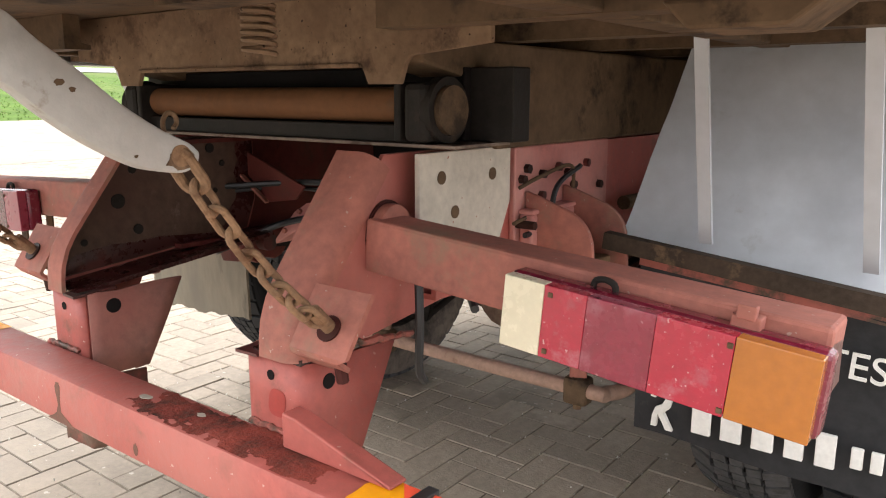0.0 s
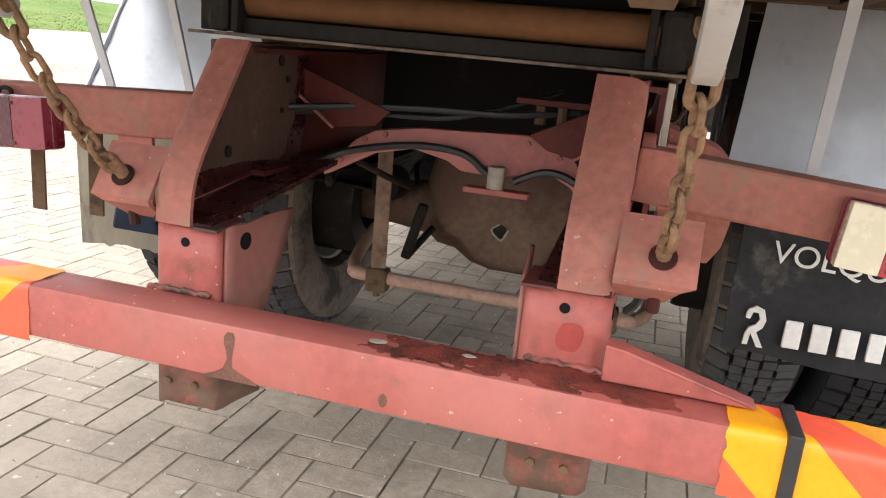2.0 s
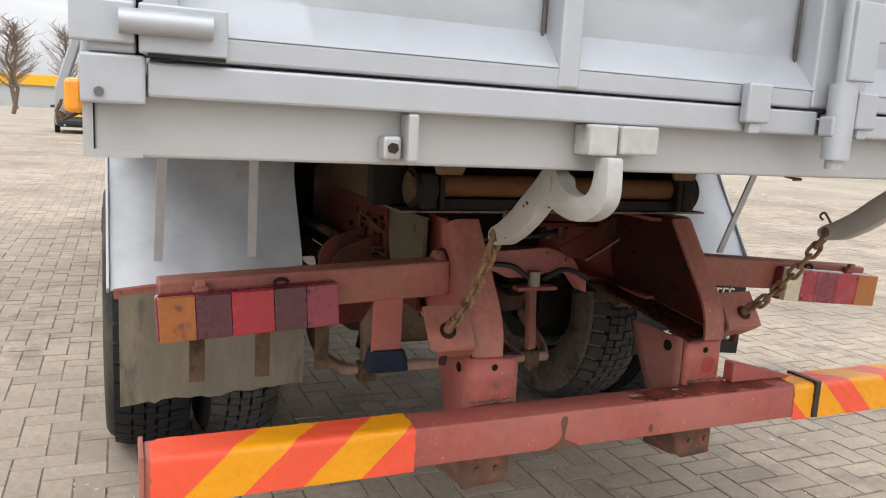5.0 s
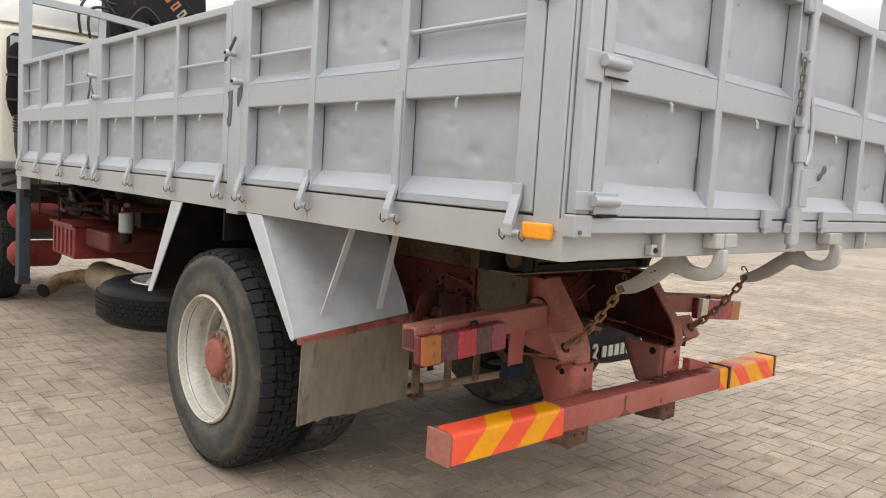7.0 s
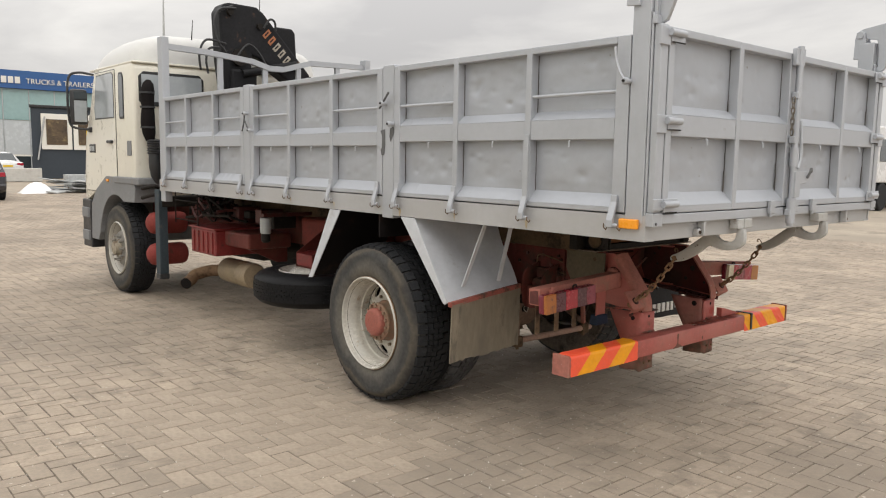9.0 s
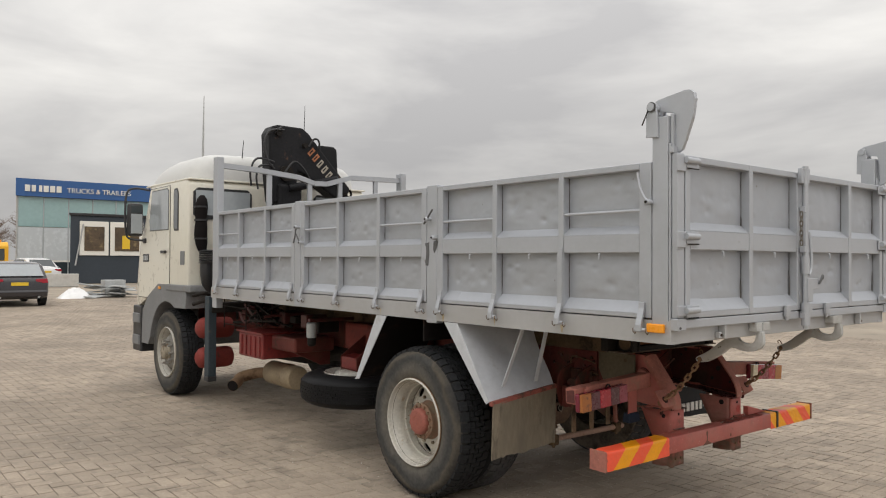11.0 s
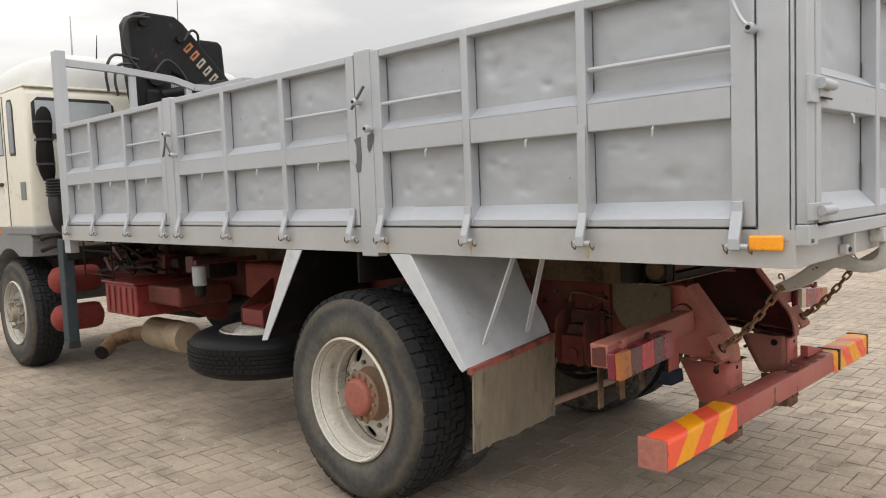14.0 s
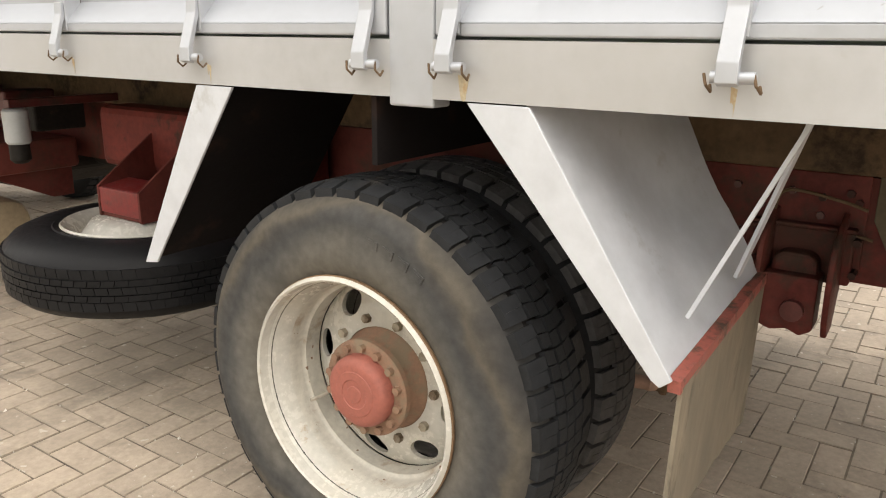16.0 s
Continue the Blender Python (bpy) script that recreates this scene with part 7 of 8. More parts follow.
part("intake_pipe", tube(curve_pts([(-1.02, 6.26, 1.60), (-1.02, 6.26, 1.45), (-0.95, 6.30, 1.30), (-0.7, 6.35, 1.22)], 4), 0.07, 14), BLACKPLASTIC, sn, smooth=True)
for k, (za, zb) in enumerate(((1.22, 1.25), (1.12, 1.16))):
    part("mudguard_clip", tube(curve_pts([(-1.18, 6.24, za), (-1.1, 6.1, zb), (-1.0, 6.15, za - 0.02)], 4), 0.02, 8), GREASE, cab)
for x, y, z0, z1 in ((0.28, 6.42, 2.80, 3.57), (-0.50, 6.5, 2.82, 3.06)):
    part("antenna", tube([(x, y, z0), (x + 0.01, y - 0.02, z1)], [0.008, 0.003], 6), BLACKPLASTIC, cab)

# ---- crane behind the cab ----
crane = tagged(new("loading_crane"), "black folded hydraulic loading crane")
crane.parent = truck
part("main_boom", prism([(-0.47, 3.08), (-0.42, 3.16), (-0.36, 3.18), (-0.04, 3.175), (0.04, 3.12), (0.62, 2.50), (0.60, 2.44), (0.40, 2.38), (0.02, 2.62), (-0.10, 2.66), (-0.12, 2.28), (-0.41, 2.28), (-0.45, 2.60)], "y", 5.84, 6.06, 0.02), CRANEBLACK, crane, "black crane knuckle arm")
part("column", box(-0.36, -0.06, 5.80, 6.10, 1.15, 2.50, 0.03), CRANEBLACK, crane)
part("second_boom", prism([(0.14, 2.96), (0.20, 3.0), (0.40, 3.0), (0.44, 2.96), (0.46, 2.62), (0.30, 2.60)], "y", 5.86, 6.18, 0.02), CRANEBLACK, crane)
part("outer_boom", bar((0.30, 6.12, 2.85), (0.72, 6.12, 2.30), 0.16, 0.16, bevel=0.01), CRANEBLACK, crane)
for k, (x, z) in enumerate(((0.065, 2.935), (0.125, 2.870), (0.185, 2.805), (0.245, 2.740), (0.305, 2.675))):
    part("marking_bar", prism([(x - 0.045, z - 0.052), (x - 0.012, z - 0.086), (x + 0.062, z - 0.012), (x + 0.029, z + 0.022)], "y", 5.834, 5.839), ORANGEPAINT if k < 2 else CHALK, crane)
    part("marking_gap", prism([(x - 0.020, z - 0.046), (x - 0.010, z - 0.056), (x + 0.030, z - 0.016), (x + 0.020, z - 0.006)], "y", 5.830, 5.8335), CRANEBLACK, crane)
for x, z, r in ((-0.36, 3.08, 0.035), (-0.02, 2.97, 0.03), (0.0, 2.5, 0.04), (-0.26, 2.62, 0.09)):
    part("pivot_pin", tube([(x, 5.80, z), (x, 5.845, z)], r, 16), GREASE, crane, smooth=True)
part("cylinder", tube([(-0.24, 5.80, 2.45), (0.42, 5.82, 2.60)], 0.045, 14), CRANEBLACK, crane, smooth=True)
for pts in ([(-0.30, 5.80, 3.12), (-0.50, 5.78, 3.08), (-0.56, 5.78, 2.88), (-0.48, 5.80, 2.70)], [(-0.34, 5.80, 3.14), (-0.54, 5.79, 3.02), (-0.52, 5.79, 2.78), (-0.42, 5.80, 2.66)],
            [(-0.42, 5.80, 2.74), (-0.64, 5.78, 2.76), (-0.72, 5.78, 2.62), (-0.70, 5.80, 2.45)], [(-0.44, 5.80, 2.70), (-0.60, 5.80, 2.68), (-0.64, 5.80, 2.56), (-0.62, 5.80, 2.42)],
            [(0.02, 5.80, 2.96), (0.08, 5.78, 3.05), (0.14, 5.78, 3.03), (0.16, 5.80, 2.94)], [(-0.30, 5.80, 2.62), (-0.18, 5.79, 2.76), (-0.06, 5.79, 2.70), (0.05, 5.80, 2.55)]):
    part("hose", tube(curve_pts(pts), 0.012, 8), BLACKPLASTIC, crane, "black hydraulic hose", smooth=True)
part("hook", tube(curve_pts([(0.62, 5.95, 2.46), (0.66, 5.95, 2.40), (0.70, 5.95, 2.44), (0.68, 5.95, 2.50)], 4), 0.014, 8), GREASE, crane)

# latches on the sides
def side_latch(y, z, handle):
    """A round latch pin with a knurled head and a bent rod handle."""
    lt = part("side_latch", lathe([(0.0, 0.045), (0.012, 0.044), (0.0165, 0.038), (0.0165, 0.026), (0.0125, 0.024), (0.0125, 0.0), (0.0, 0.0)], (-HW - 0.001, y, z), "x", 16, -1, closed=False), SILVER, truck, "greasy side panel latch", smooth=True)
    part("latch_pin", tube([(-HW - 0.044, y, z), (-HW - 0.050, y, z)], 0.007, 8), GREASE, lt, smooth=True)
    if handle:
        part("latch_handle", tube(curve_pts([(-HW - 0.030, y + a, z + b) for a, b in handle], 4), 0.0065, 8), SILVER if y < 1 else SCUFF, lt, smooth=True)


side_latch(0.112, 1.918, [(0.0, 0.0), (0.028, 0.035), (0.050, 0.085), (0.062, 0.15)])
side_latch(1.885, 1.902, [(0.03, -0.03), (0.0, 0.0), (-0.035, 0.035), (-0.062, 0.062)])
side_latch(1.812, 1.777, None)
side_latch(3.713, 1.905, [(0.0, 0.0), (0.008, -0.045), (0.020, -0.085), (0.045, -0.135)])
side_latch(3.635, 1.772, [(0.0, 0.0), (0.035, 0.028), (0.075, 0.075)])
ragged = random.Random(44)
left_edge = [(1.926 + ragged.uniform(-0.004, 0.012), 1.592 + 0.0148 * k) for k in range(11)]
part("wear_mark", prism([(1.900, 1.590)] + left_edge + [(1.892, 1.748), (1.890, 1.66)], "x", -HW - 0.0035, -HW - 0.0018), SCUFF, truck, "dark scuffed wear mark with a ragged edge")
part("wear_mark", prism([(1.842, 1.752), (1.846, 1.70), (1.836, 1.672), (1.822, 1.690), (1.806, 1.716), (1.800, 1.752), (1.81, 1.762)], "x", -HW - 0.0036, -HW - 0.0019), SCUFF, truck, "dark worn patch under the latch")
for k in range(7):
    c = Vector((-0.075, -0.075, 1.90 - 0.027 * k))
    s = Vector((1, 0, 0)) if k % 2 else Vector((0, 1, 0))
    loop = [c + Vector((0, 0, 0.009 * math.copysign(1, math.sin(q)) + 0.008 * math.sin(q))) + s * 0.008 * math.cos(q) for q in (2 * math.pi * j / 16 for j in range(16))]
    part("tail_chain_link", tube(loop, 0.003, 6, closed=True), CHAINGREY, truck, smooth=True)
# ---- surroundings ----
def saloon(name, label, m, x, y, turn, length=4.5, width=1.82, height=1.45, group="parked cars", estate=True):
    """A parked car with a rounded body, its tail towards -y before it is turned."""
    root = thing(name, label, "car", group)
    L, W, H = length, width / 2, height
    low = 0.60 * H + 0.05
    tops = [(0.0, low - 0.12), (0.008, low - 0.03), (0.02, low + 0.03)] + ([(0.075, H - 0.10), (0.11, H - 0.035), (0.18, H - 0.005)] if estate else [(0.10, low + 0.07), (0.20, H - 0.13), (0.26, H - 0.04), (0.32, H - 0.005)]) + \
        [(0.42, H), (0.52, H - 0.015), (0.585, H - 0.07), (0.70, low + 0.10), (0.735, low + 0.03), (0.85, low - 0.03), (0.95, low - 0.12), (0.985, low - 0.22), (1.0, low - 0.36)]
    b, last = bmesh.new(), None
    for f, top in tops:
        w = W * (1 - 0.10 * max(0.0, 1 - f / 0.06) ** 2 - 0.16 * max(0.0, (f - 0.88) / 0.12) ** 2)
        belt = min(low, top - 0.03)
        rise = max(0.0, min(1.0, (top - low) / (H - low)))
        wt = (w - 0.06) * (1 - rise) + (w - 0.24) * rise
        base = 0.24 + 0.10 * max(0.0, 1 - f / 0.03) + 0.06 * max(0.0, (f - 0.97) / 0.03)
        half = [(0.0, base), (0.8 * w, base), (0.97 * w, base + 0.06), (w, 0.50), (w, 0.60 * belt + 0.22), (0.97 * w, belt - 0.03), (0.95 * w, belt), (wt + 0.02, top - 0.05 * rise - 0.012), (wt - 0.06, top - 0.012 * rise), (0.5 * wt, top + 0.005), (0.0, top + 0.008)]
        ring = [b.verts.new((px, f * L, pz)) for px, pz in half] + [b.verts.new((-px, f * L, pz)) for px, pz in half[-2:0:-1]]
        n = len(ring)
        if last:
            for k in range(n):
                b.faces.new((last[k], last[(k + 1) % n], ring[(k + 1) % n], ring[k]))
        else:
            b.faces.new(ring[::-1])
        last = ring
    b.faces.new(last)
    part("body", b, m, root, smooth=True)
    ya, yb = (0.020 * L, 0.082 * L) if estate else (0.11 * L, 0.205 * L)
    part("rear_window", plate([(-W + 0.20, ya - 0.03, low + 0.07), (W - 0.20, ya - 0.03, low + 0.07), (W - 0.31, yb - 0.035, H - 0.10), (-W + 0.31, yb - 0.035, H - 0.10)], 0.02), GLASS if m is CARBLACK else DARKGLASS, root)
    part("windscreen", plate([(-W + 0.2, 0.722 * L, low + 0.07), (W - 0.2, 0.722 * L, low + 0.07), (W - 0.30, 0.60 * L, H - 0.065), (-W + 0.30, 0.60 * L, H - 0.065)], 0.02), DARKGLASS, root)
    for s in (-1, 1):
        part("side_window", plate([(s * (W - 0.045), 0.10 * L if estate else 0.22 * L, low + 0.05), (s * (W - 0.045), 0.67 * L, low + 0.05), (s * (W - 0.205), 0.575 * L, H - 0.09), (s * (W - 0.205), 0.16 * L if estate else 0.29 * L, H - 0.09)], 0.014), DARKGLASS, root)
        part("tail_lamp", prism([(s * (W - 0.46), low - 0.10), (s * (W - 0.44), low - 0.03), (s * (W - 0.10), low - 0.02), (s * (W - 0.07), low - 0.16), (s * (W - 0.22), low - 0.17)], "y", -0.012, 0.10, 0.012), LAMPRED, root)
        part("head_lamp", box(*sorted((s * (W - 0.50), s * (W - 0.17))), L - 0.10, L - 0.005, low - 0.36, low - 0.25, 0.02), FILTERGREY, root)
        for py in (0.80, L - 0.85):
            wl_ = part("wheel", lathe([(0.20, 0.0), (0.30, 0.005), (0.325, -0.02), (0.325, -0.20), (0.20, -0.20)], (s * (W + 0.005), py, 0.325), "x", 24, s), RUBBER, root, smooth=True)
            part("rim", lathe([(0.0, -0.03), (0.05, -0.02), (0.19, -0.01), (0.205, 0.002), (0.205, -0.1)], (s * (W + 0.005), py, 0.325), "x", 20, s, closed=False), SCRAP, wl_, smooth=True)
        part("exhaust", tube([(s * (W - 0.35), -0.02, 0.33), (s * (W - 0.35), 0.1, 0.33)], 0.04, 10), SCRAP, root)
        part("door_mirror", box(*sorted((s * (W - 0.02), s * (W + 0.15))), 0.655 * L, 0.675 * L, low + 0.04, low + 0.16, 0.02), m, root)
    part("number_plate", box(-0.26, 0.26, -0.022, 0.012, low - 0.25, low - 0.14, 0.004), PLATEYEL, root, "yellow plate")
    part("rear_bumper", prism([(-0.035, 0.36), (-0.045, 0.50), (-0.02, 0.56), (0.06, 0.56), (0.06, 0.33)], "x", -W + 0.09, W - 0.09, 0.015), BLACKPLASTIC if m is not CARBLACK else m, root)
    root.matrix_world = pose(x, y, 0, 0, 0, turn)
    return root


saloon("estate_car", "black estate car with red tail lamps parked in the yard", CARBLACK, 0.70, 26.6, 0, 4.7, 1.86, 1.52)
saloon("saloon_car", "dark blue-black car parked beside other cars", CARGREY, -2.6, 33.0, 4, 4.5, 1.82, 1.46)
saloon("saloon_car", "white car parked in front of the dark cabin", CARWHITE, 5.7, 47.0, 12, 4.5, 1.85, 1.66, estate=False)
saloon("small_car", "red car parked in the row", CARRED, -0.9, 39.0, 2, 4.0, 1.75, 1.5)
van = thing("van", "yellow high-roofed van parked behind the cars", "van")
part("body", prism([(45.0, 0.35), (45.0, 2.3), (45.2, 2.52), (48.6, 2.52), (49.3, 1.6), (50.2, 1.2), (50.3, 0.35)], "x", 1.4, 3.4, 0.05), VANYELLOW, van)
part("rear_window", box(1.6, 3.2, 44.98, 45.0, 1.5, 2.15, 0.02), DARKGLASS, van)
part("light_bar", box(1.7, 3.1, 45.3, 45.6, 2.525, 2.64, 0.03), AMBER, van)
for x in (1.42, 3.18):
    for y in (46.0, 49.3):
        part("wheel", lathe([(0.0, 0.0), (0.30, 0.0), (0.34, 0.02), (0.34, 0.2), (0.0, 0.2)], (x, y, 0.34), "x", 20, 1, closed=False), RUBBER, van)

mast = thing("mast", "thin grey bare mast standing across the yard", "mast")
part("pole", tube([(6.3, 25.0, 0.0), (6.3, 25.0, 5.6), (6.32, 25.0, 7.6)], [0.05, 0.042, 0.014], 8), SCRAP, mast, smooth=True)
part("foot", box(6.18, 6.42, 24.88, 25.12, 0.0, 0.06, 0.01), SCRAP, mast)
# office building with a blue fascia
hall = thing("office_building", "glazed office building with a blue lettered fascia", "building")
part("wall", prism([(7.0, 64.02), (36.0, 64.02), (40.0, 80.0), (11.0, 80.0)], "z", 0.0, 6.44), CONCRETE, hall)
part("fascia", prism([(6.9, 63.7), (36.2, 63.7), (40.3, 80.2), (11.0, 80.2)], "z", 6.45, 7.80), BLUESIGN, hall, "blue sign fascia")
for i in range(16):
    x = 7.15 + 1.8 * i
    for z0, z1, m in ((0.05, 1.35, DARKGLASS), (1.5, 4.05, WHITEGLASS), (4.1, 6.42, GREENGLASS)):
        w_ = part("window", box(x, x + 1.72, 63.96, 64.0, z0, z1), m, hall)
    part("mullion", box(x - 0.07, x - 0.01, 63.93, 64.01, 0.0, 6.44), FILTERGREY, hall)
part("transom", box(7.05, 35.9, 63.94, 64.01, 1.36, 1.49), WHITEFRAME, hall)
lettering("sign_text", "TRUCKS & TRAILERS", 0.54, Matrix.Translation((12.95, 63.66, 7.03)) @ Matrix.Rotation(radians(90), 4, "X"), WHITEFRAME, hall, 0.02)
for k, (x, w) in enumerate(((7.52, 0.36), (7.98, 0.30), (8.50, 0.22), (8.82, 0.36), (9.28, 0.36), (9.74, 0.36))):
    part("sign_bar", box(x, x + w, 63.64, 63.69, 6.82, 7.32, 0.02), WHITEFRAME, hall)
hut = thing("site_cabin", "anthracite cabin with white framed windows", "cabin")
part("wall", prism([(8.0, 51.6), (16.0, 51.6), (17.6, 57.0), (9.6, 57.0)], "z", 0.0, 4.45, 0.03), KIOSKGREY, hut)
part("roof_edge", prism([(7.9, 51.5), (16.1, 51.5), (17.7, 57.1), (9.5, 57.1)], "z", 4.45, 4.62, 0.02), BLACKPLASTIC, hut)
for x0, x1 in ((8.55, 10.35), (10.45, 12.6)):
    f = part("window", box(x0, x1, 51.5, 51.58, 1.85, 4.10, 0.02), WHITEFRAME, hut, "white framed window")
    part("pane", box(x0 + 0.28, x1 - 0.28, 51.47, 51.499, 2.15, 3.75), WARMGLASS, f)
part("sign_board", box(11.2, 11.7, 51.44, 51.465, 2.3, 3.2), PLATEYEL, hut)
part("drain_pipe", tube([(8.3, 51.5, 1.2), (8.75, 51.45, 3.9)], 0.05, 8), SCRAP, hut)
fence = thing("concrete_block", "grey concrete barrier block beside the cabin", "block")
part("block", box(4.9, 7.2, 46.0, 46.5, 0.0, 0.75, 0.03), CONCRETE, fence)

# rubble and white sheet
heap = thing("white_sheet", "crumpled white plastic sheet on the paving", "sheet")
b = bmesh.new()
N = 18
gv = [[b.verts.new((3.05 + 1.25 * i / N, 31.4 + 1.0 * j / N, max(0.0, 0.42 * math.sin(math.pi * i / N) ** 0.8 * math.sin(math.pi * j / N) + 0.10 * noise.noise(Vector((i * 0.6, j * 0.6, 1.0))) * math.sin(math.pi * i / N) * math.sin(math.pi * j / N)))) for i in range(N + 1)] for j in range(N + 1)]
for j in range(N):
    for i in range(N):
        b.faces.new((gv[j][i], gv[j][i + 1], gv[j + 1][i + 1], gv[j + 1][i]))
part("sheet", b, SNOWWHITE, heap, smooth=True)
scrap = thing("scrap_heap", "heap of grey sheet metal offcuts", "scrap")
rs = random.Random(3)
for k in range(14):
    b = box(-0.5, 0.5, -0.25, 0.25, -0.02, 0.02)
    b.transform(pose(4.3 + 1.5 * rs.random(), 31.5 + 0.9 * rs.random(), 0.05 + 0.035 * k, rs.uniform(-9, 9), rs.uniform(-9, 9), rs.uniform(0, 180)))
    part("offcut", b, SCRAP, scrap)
part("crate", box(4.95, 5.8, 32.3, 33.0, 0.0, 0.72, 0.02), SCRAP, scrap)

# other lorries parked across the yard
for k, (x, y, m, lab) in enumerate(((25.0, 9.8, CARWHITE, "white lorry tractor parked across the yard"), (27.0, 16.0, CARRED, "red lorry tractor parked in a row"), (27.5, 21.0, CARGREY, "dark lorry tractor parked in a row"))):
    lor = thing("parked_lorry", lab, "truck", "parked lorries")
    part("cab", prism([(x, 1.0), (x, 2.75), (x + 0.3, 3.0), (x + 2.0, 3.0), (x + 2.0, 1.0)], "y", y - 1.2, y + 1.2, 0.06), m, lor)
    part("side_window", box(x + 0.4, x + 1.3, y - 1.215, y - 1.195, 1.75, 2.55, 0.01), DARKGLASS, lor)
    part("windscreen", box(x - 0.012, x + 0.005, y - 1.05, y + 1.05, 1.75, 2.6, 0.005), DARKGLASS, lor)
    part("chassis", box(x + 0.2, x + 6.0, y - 0.45, y + 0.45, 0.6, 1.0, 0.02), GREASE, lor)
    part("body", box(x + 2.2, x + 8.0, y - 1.22, y + 1.22, 1.02, 2.05, 0.03), GREASE if k else CARWHITE, lor)
    part("flatbed", box(x + 2.2, x + 9.0, y - 1.25, y + 1.25, 0.9, 1.02, 0.01), GREASE, lor)
    for py in (-1.2, 0.92):
        for px in (0.9, 4.6, 5.8):
            part("wheel", lathe([(0.0, 0.0), (0.45, 0.0), (0.5, 0.03), (0.5, 0.27), (0.45, 0.3), (0.0, 0.3)], (x + px, y + py, 0.5), "y", 24, 1, closed=False), RUBBER, lor)

# grass bank with a pale path beyond the paving
def bank(name, m, label, lift=0.0, lo=0.0, hi=1.0):
    """A long bank along the yard's edge; lo and hi tell which strip of its slope."""
    b = bmesh.new()
    e0, e1 = Vector((-24.0, -60.0)), Vector((-46.0, 130.0))
    d = (e1 - e0).normalized()
    out = Vector((-d.y, d.x))
    rows, nx = 10, 60
    g = []
    for j in range(rows + 1):
        v = lo + (hi - lo) * j / rows
        line = []
        for i in range(nx + 1):
            p = e0.lerp(e1, i / nx) + out * (90 * v)
            zz = 8.5 * v ** 0.8 + lift - (0.02 if v == 0 else 0) + 0.12 * noise.noise(Vector((p.x * 0.1, p.y * 0.1, 0))) * min(1, v * 8)
            line.append(b.verts.new((p.x, p.y, zz)))
        g.append(line)
    for j in range(rows):
        for i in range(nx):
            b.faces.new((g[j][i], g[j][i + 1], g[j + 1][i + 1], g[j + 1][i]))
    return tagged(part(name, b, m, smooth=True), label, "grass" if m is GRASS else "path", kind="structure")


bank("grass_bank", GRASS, "mown green grass bank beside the yard")
bank("gravel_path", CONCRETE, "pale path across the grass bank", 0.04, 0.225, 0.275)

rg = random.Random(21)
tuft_v, tuft_f = [], []
for _ in range(9000):
    t = rg.uniform(0.36, 0.75)
    px, py = -24.0 - 22.0 * t, -60.0 + 190.0 * t
    off = 19 * rg.random() ** 1.6 + 0.05
    px, py = px - 0.9934 * off, py - 0.115 * off
    v = off / 90
    zz = 8.5 * v ** 0.8
    for _k in range(3):
        a, h, w = rg.uniform(0, 6.28), rg.uniform(0.010, 0.035), rg.uniform(0.01, 0.03)
        n = len(tuft_v)
        tuft_v += [(px - w * math.cos(a), py - w * math.sin(a), zz - 0.05), (px + w * math.cos(a), py + w * math.sin(a), zz - 0.05), (px + rg.uniform(-0.06, 0.06), py + rg.uniform(-0.06, 0.06), zz + h)]
        tuft_f.append((n, n + 1, n + 2))
tm = bpy.data.meshes.new("grass_tufts")
tm.from_pydata(tuft_v, [], tuft_f)
tm.materials.append(GRASS)
tagged(new("grass_tufts", tm), "uneven tufts of spring grass on the bank", "grass", kind="stuff")

# bare trees and scrub on the skyline
def bare_tree(x, y, h, seed):
    r = random.Random(seed)
    t = thing("bare_tree", "leafless tree with fine twigs on the skyline", "tree", "skyline trees")
    part("trunk", tube([(x, y, 0), (x + 0.05 * h * r.uniform(-1, 1), y, 0.25 * h), (x + 0.05 * h * r.uniform(-1, 1), y, 0.55 * h), (x, y, 0.8 * h)], [0.022 * h, 0.018 * h, 0.012 * h, 0.005 * h], 8), BARK, t)
    b = bmesh.new()
    for k in range(46):
        a, z0 = r.uniform(0, 2 * math.pi), h * r.uniform(0.22, 0.75)
        ln = h * r.uniform(0.18, 0.36) * (1.1 - z0 / h)
        p = Vector((x, y, z0))
        q = p + Vector((math.cos(a) * ln, math.sin(a) * ln, ln * r.uniform(0.5, 1.1)))
        tube([p, p.lerp(q, 0.5) + Vector((0, 0, 0.04 * h * r.uniform(-0.3, 0.6))), q], [0.006 * h, 0.004 * h, 0.0015 * h], 4, b)
        for _ in range(7):
            s = p.lerp(q, r.uniform(0.3, 1.0))
            e = s + Vector((r.uniform(-1, 1), r.uniform(-1, 1), r.uniform(0.2, 1))).normalized() * h * r.uniform(0.05, 0.14)
            tube([s, e], [0.002 * h, 0.0008 * h], 3, b)
    part("crown", b, TWIGS, t)


for k, (x, y, h) in enumerate(((-6.5, 95, 11), (-2, 110, 9), (3, 120, 10), (-12, 100, 12), (-9, 70, 8), (8, 130, 9), (-16, 85, 9), (0.5, 90, 7))):
    bare_tree(x, y, h, 11 + k)
for k in range(7):
    bare_tree(4.0 + 2.1 * k, 116.0 + 2.0 * (k % 3), 9.5 - 1.2 * (k % 2), 41 + k)
shed = thing("warehouse", "low yellow and grey warehouse on the far side of the yard", "building")
part("wall", box(-30.0, 5.5, 140.0, 150.0, 0.0, 5.0), FILTERGREY, shed)
part("roof", box(-30.5, 6.0, 139.5, 150.5, 3.4, 5.1, 0.05), VANYELLOW, shed)

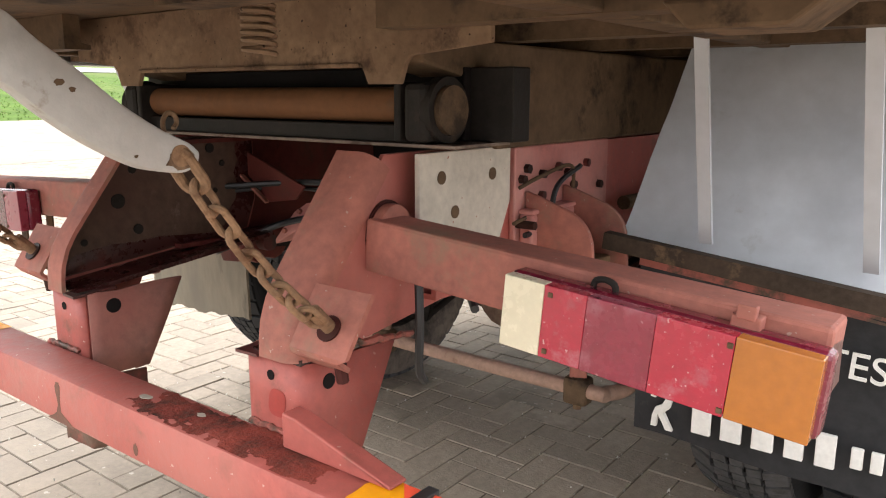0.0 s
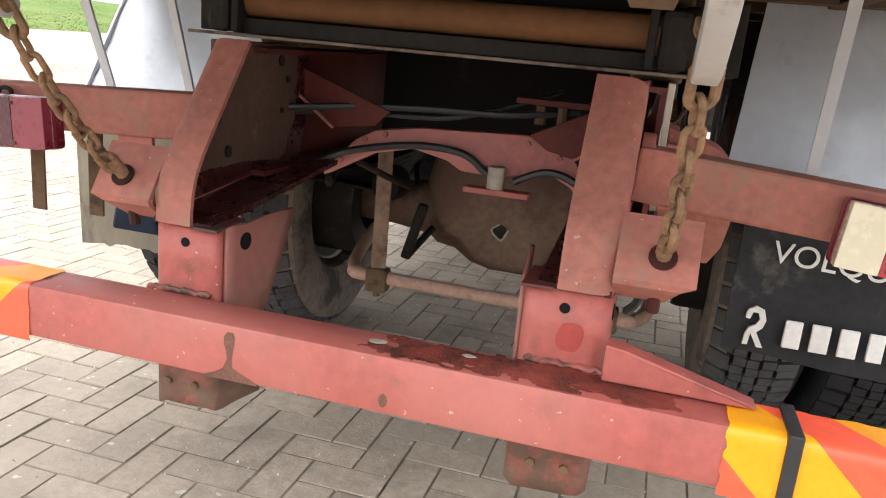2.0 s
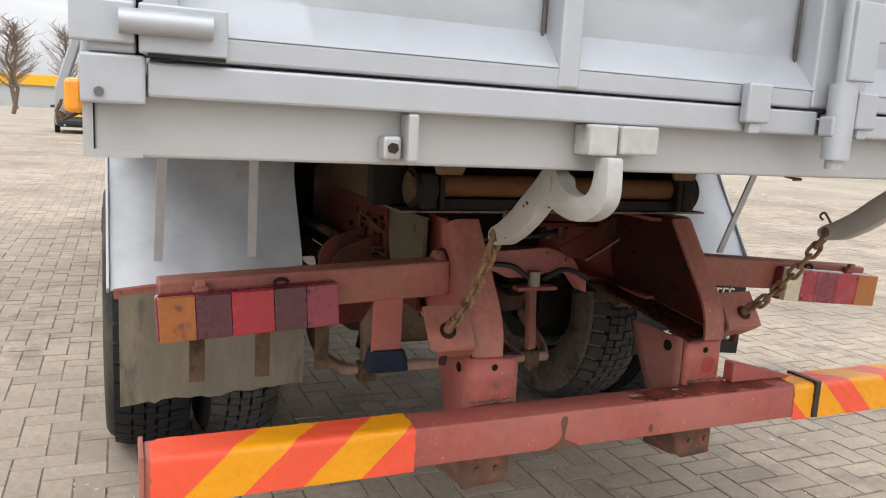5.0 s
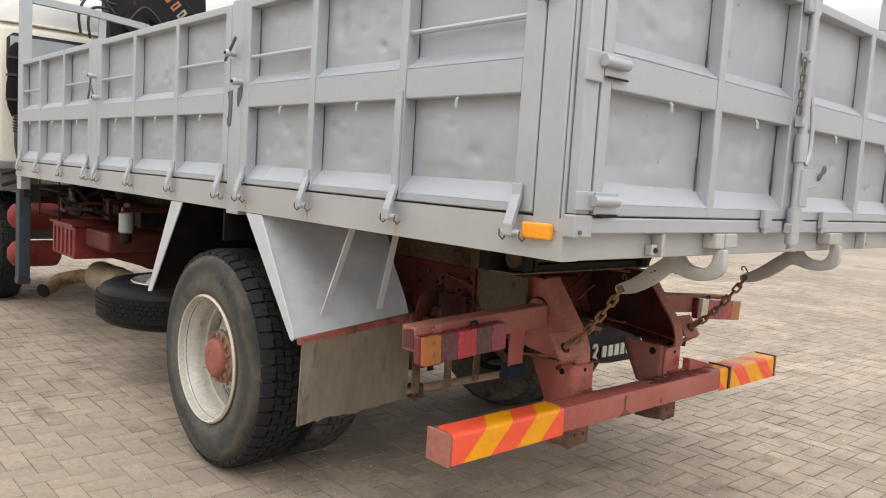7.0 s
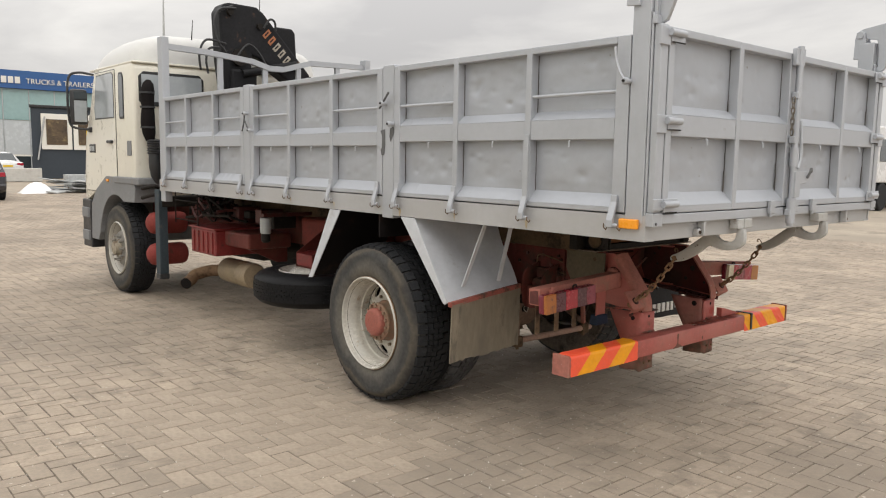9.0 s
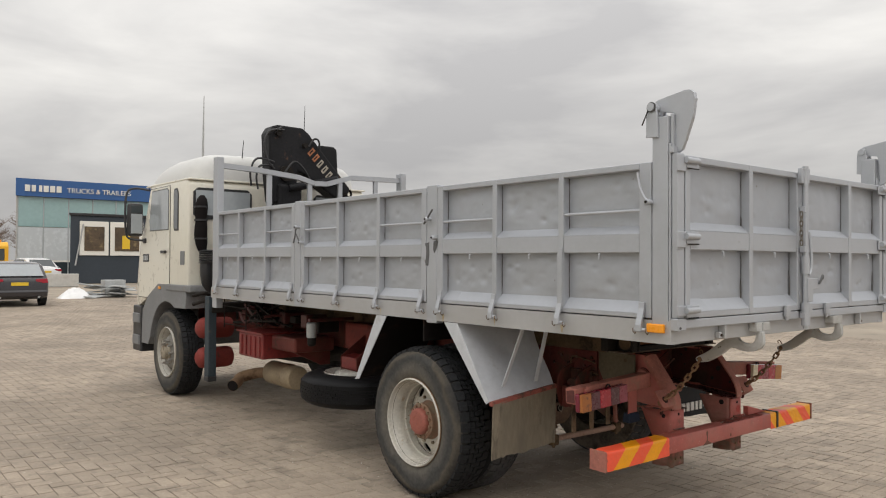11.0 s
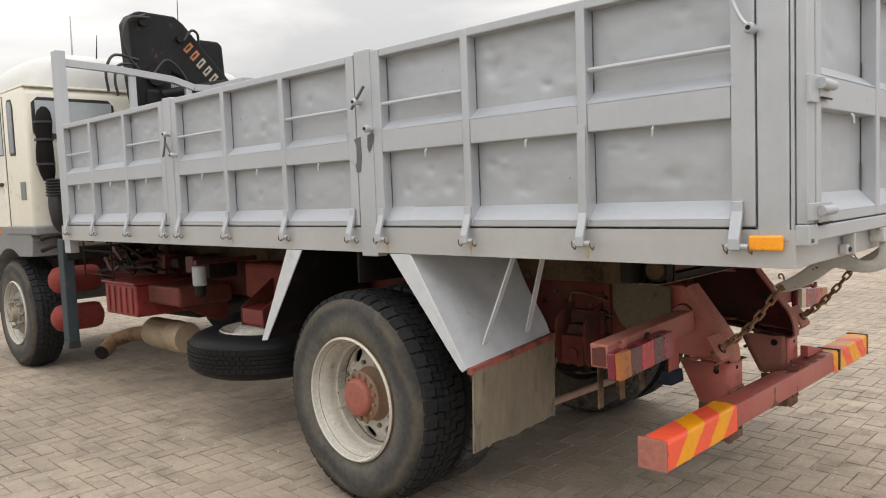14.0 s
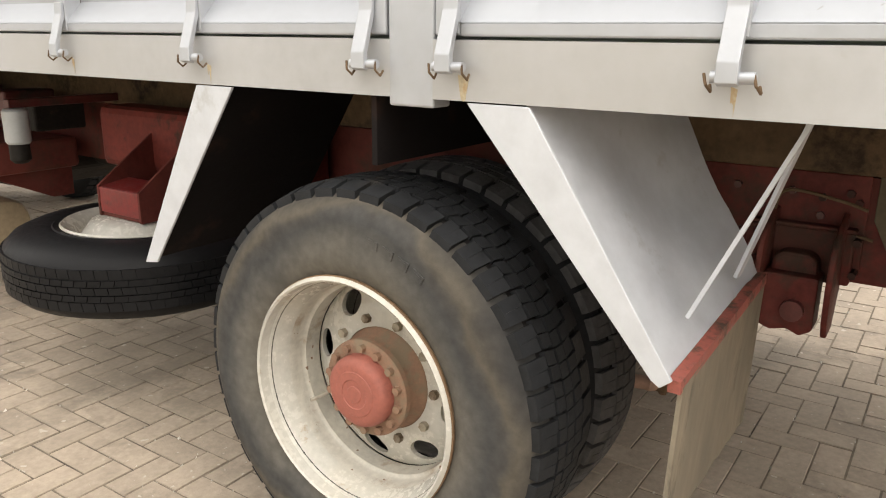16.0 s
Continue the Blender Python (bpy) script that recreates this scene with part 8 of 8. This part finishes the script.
# ---- paving, laid in herringbone ----
BW, BL, GAP = 0.1045, 0.209, 0.0036
X0, Y0 = 0.0145, 1.186  # a corner of the bond
def brick_mesh(along_x):
    w, l, g = (BL, BW, GAP) if along_x else (BW, BL, GAP)
    b = bmesh.new()
    x0, x1, y0, y1, c = g / 2, w - g / 2, g / 2, l - g / 2, 0.0024
    lo = [b.verts.new(p) for p in ((x0, y0, -0.012), (x1, y0, -0.012), (x1, y1, -0.012), (x0, y1, -0.012))]
    mid = [b.verts.new(p) for p in ((x0, y0, -0.004), (x1, y0, -0.004), (x1, y1, -0.004), (x0, y1, -0.004))]
    hi = [b.verts.new(p) for p in ((x0 + c, y0 + c, 0), (x1 - c, y0 + c, 0), (x1 - c, y1 - c, 0), (x0 + c, y1 - c, 0))]
    for a, d in ((lo, mid), (mid, hi)):
        for k in range(4):
            b.faces.new((a[k], a[(k + 1) % 4], d[(k + 1) % 4], d[k]))
    b.faces.new(hi)
    shut(b)
    me = bpy.data.meshes.new("paver")
    b.to_mesh(me)
    b.free()
    me.materials.append(PAVER)
    return me


MESH_X, MESH_Y = brick_mesh(True), brick_mesh(False)
paving = tagged(part("pavement", box(-12.0, 13.0, -7.0, 32.0, -0.03, -0.0034), SAND), "weathered grey-brown concrete pavers in herringbone bond", "paving", kind="structure")
verts, faces, count = [], [], 0
rb = random.Random(5)
for i in range(-160, 200):
    for j in range(-90, 340):
        k = (i + j) % 4
        if k not in (1, 3):
            continue
        # in herringbone each cell on the diagonal starts one paver lying along x (k = 3) or one along y (k = 1)
        along_x = k == 3
        x, y = X0 + i * BW, Y0 + j * BW
        if not (-12 < x < 13 and -7 < y < 32):
            continue
        dz = rb.uniform(-0.0022, 0.0016)
        if (x > -2.75 and x < -1.35 and 0.9 < y < 2.9) or (-0.55 < x < 0.55 and 1.1 < y < 2.0):
            if count < 300:
                ob = new("paver", MESH_X if along_x else MESH_Y)
                ob.location = (x, y, dz)
                ob.parent = paving
                count += 1
                continue
        w, l = (BL, BW) if along_x else (BW, BL)
        x0, x1, y0, y1, c = x + GAP / 2, x + w - GAP / 2, y + GAP / 2, y + l - GAP / 2, 0.0024
        n = len(verts)
        t0, t1 = rb.uniform(-0.001, 0.001), rb.uniform(-0.001, 0.001)
        verts += [(x0, y0, -0.012), (x1, y0, -0.012), (x1, y1, -0.012), (x0, y1, -0.012),
                  (x0 + c, y0 + c, dz + t0), (x1 - c, y0 + c, dz + t1), (x1 - c, y1 - c, dz - t0), (x0 + c, y1 - c, dz - t1)]
        faces += [(n, n + 1, n + 5, n + 4), (n + 1, n + 2, n + 6, n + 5), (n + 2, n + 3, n + 7, n + 6), (n + 3, n, n + 4, n + 7), (n + 4, n + 5, n + 6, n + 7)]
me = bpy.data.meshes.new("pavers")
me.from_pydata(verts, [], faces)
me.materials.append(PAVERS)
rest = new("pavers", me)
rest.parent = paving
tagged(rest, "weathered concrete pavers", kind="stuff")

# grit lying in the joints
rp = random.Random(9)
gv_, gf_ = [], []
for _ in range(1500):
    if rp.random() < 0.45:
        x, y = rp.uniform(-1.6, 1.8), rp.uniform(0.3, 3.0)
    else:
        x, y = rp.uniform(-4.5, -0.8), rp.uniform(-1.5, 4.0)
    if rp.random() < 0.7:
        if rp.random() < 0.5:
            x = X0 + round((x - X0) / BW) * BW + rp.uniform(-0.003, 0.003)
        else:
            y = Y0 + round((y - Y0) / BW) * BW + rp.uniform(-0.003, 0.003)
    q = rp.uniform(0.0012, 0.0042) * (1.8 if rp.random() < 0.06 else 1)
    n, a = len(gv_), rp.uniform(0, 6.28)
    gv_ += [(x + 1.3 * q * math.cos(a + 2.09 * k), y + q * math.sin(a + 2.09 * k), -0.003) for k in range(3)] + [(x + 0.3 * q, y, 0.002 + 0.9 * q)]
    gf_ += [(n, n + 1, n + 3), (n + 1, n + 2, n + 3), (n + 2, n, n + 3)]
gm = bpy.data.meshes.new("grit")
gm.from_pydata(gv_, [], gf_)
gm.materials.append(PEBBLE)
tagged(new("grit", gm), "pale grit scattered in the paving joints", "grit", kind="stuff")
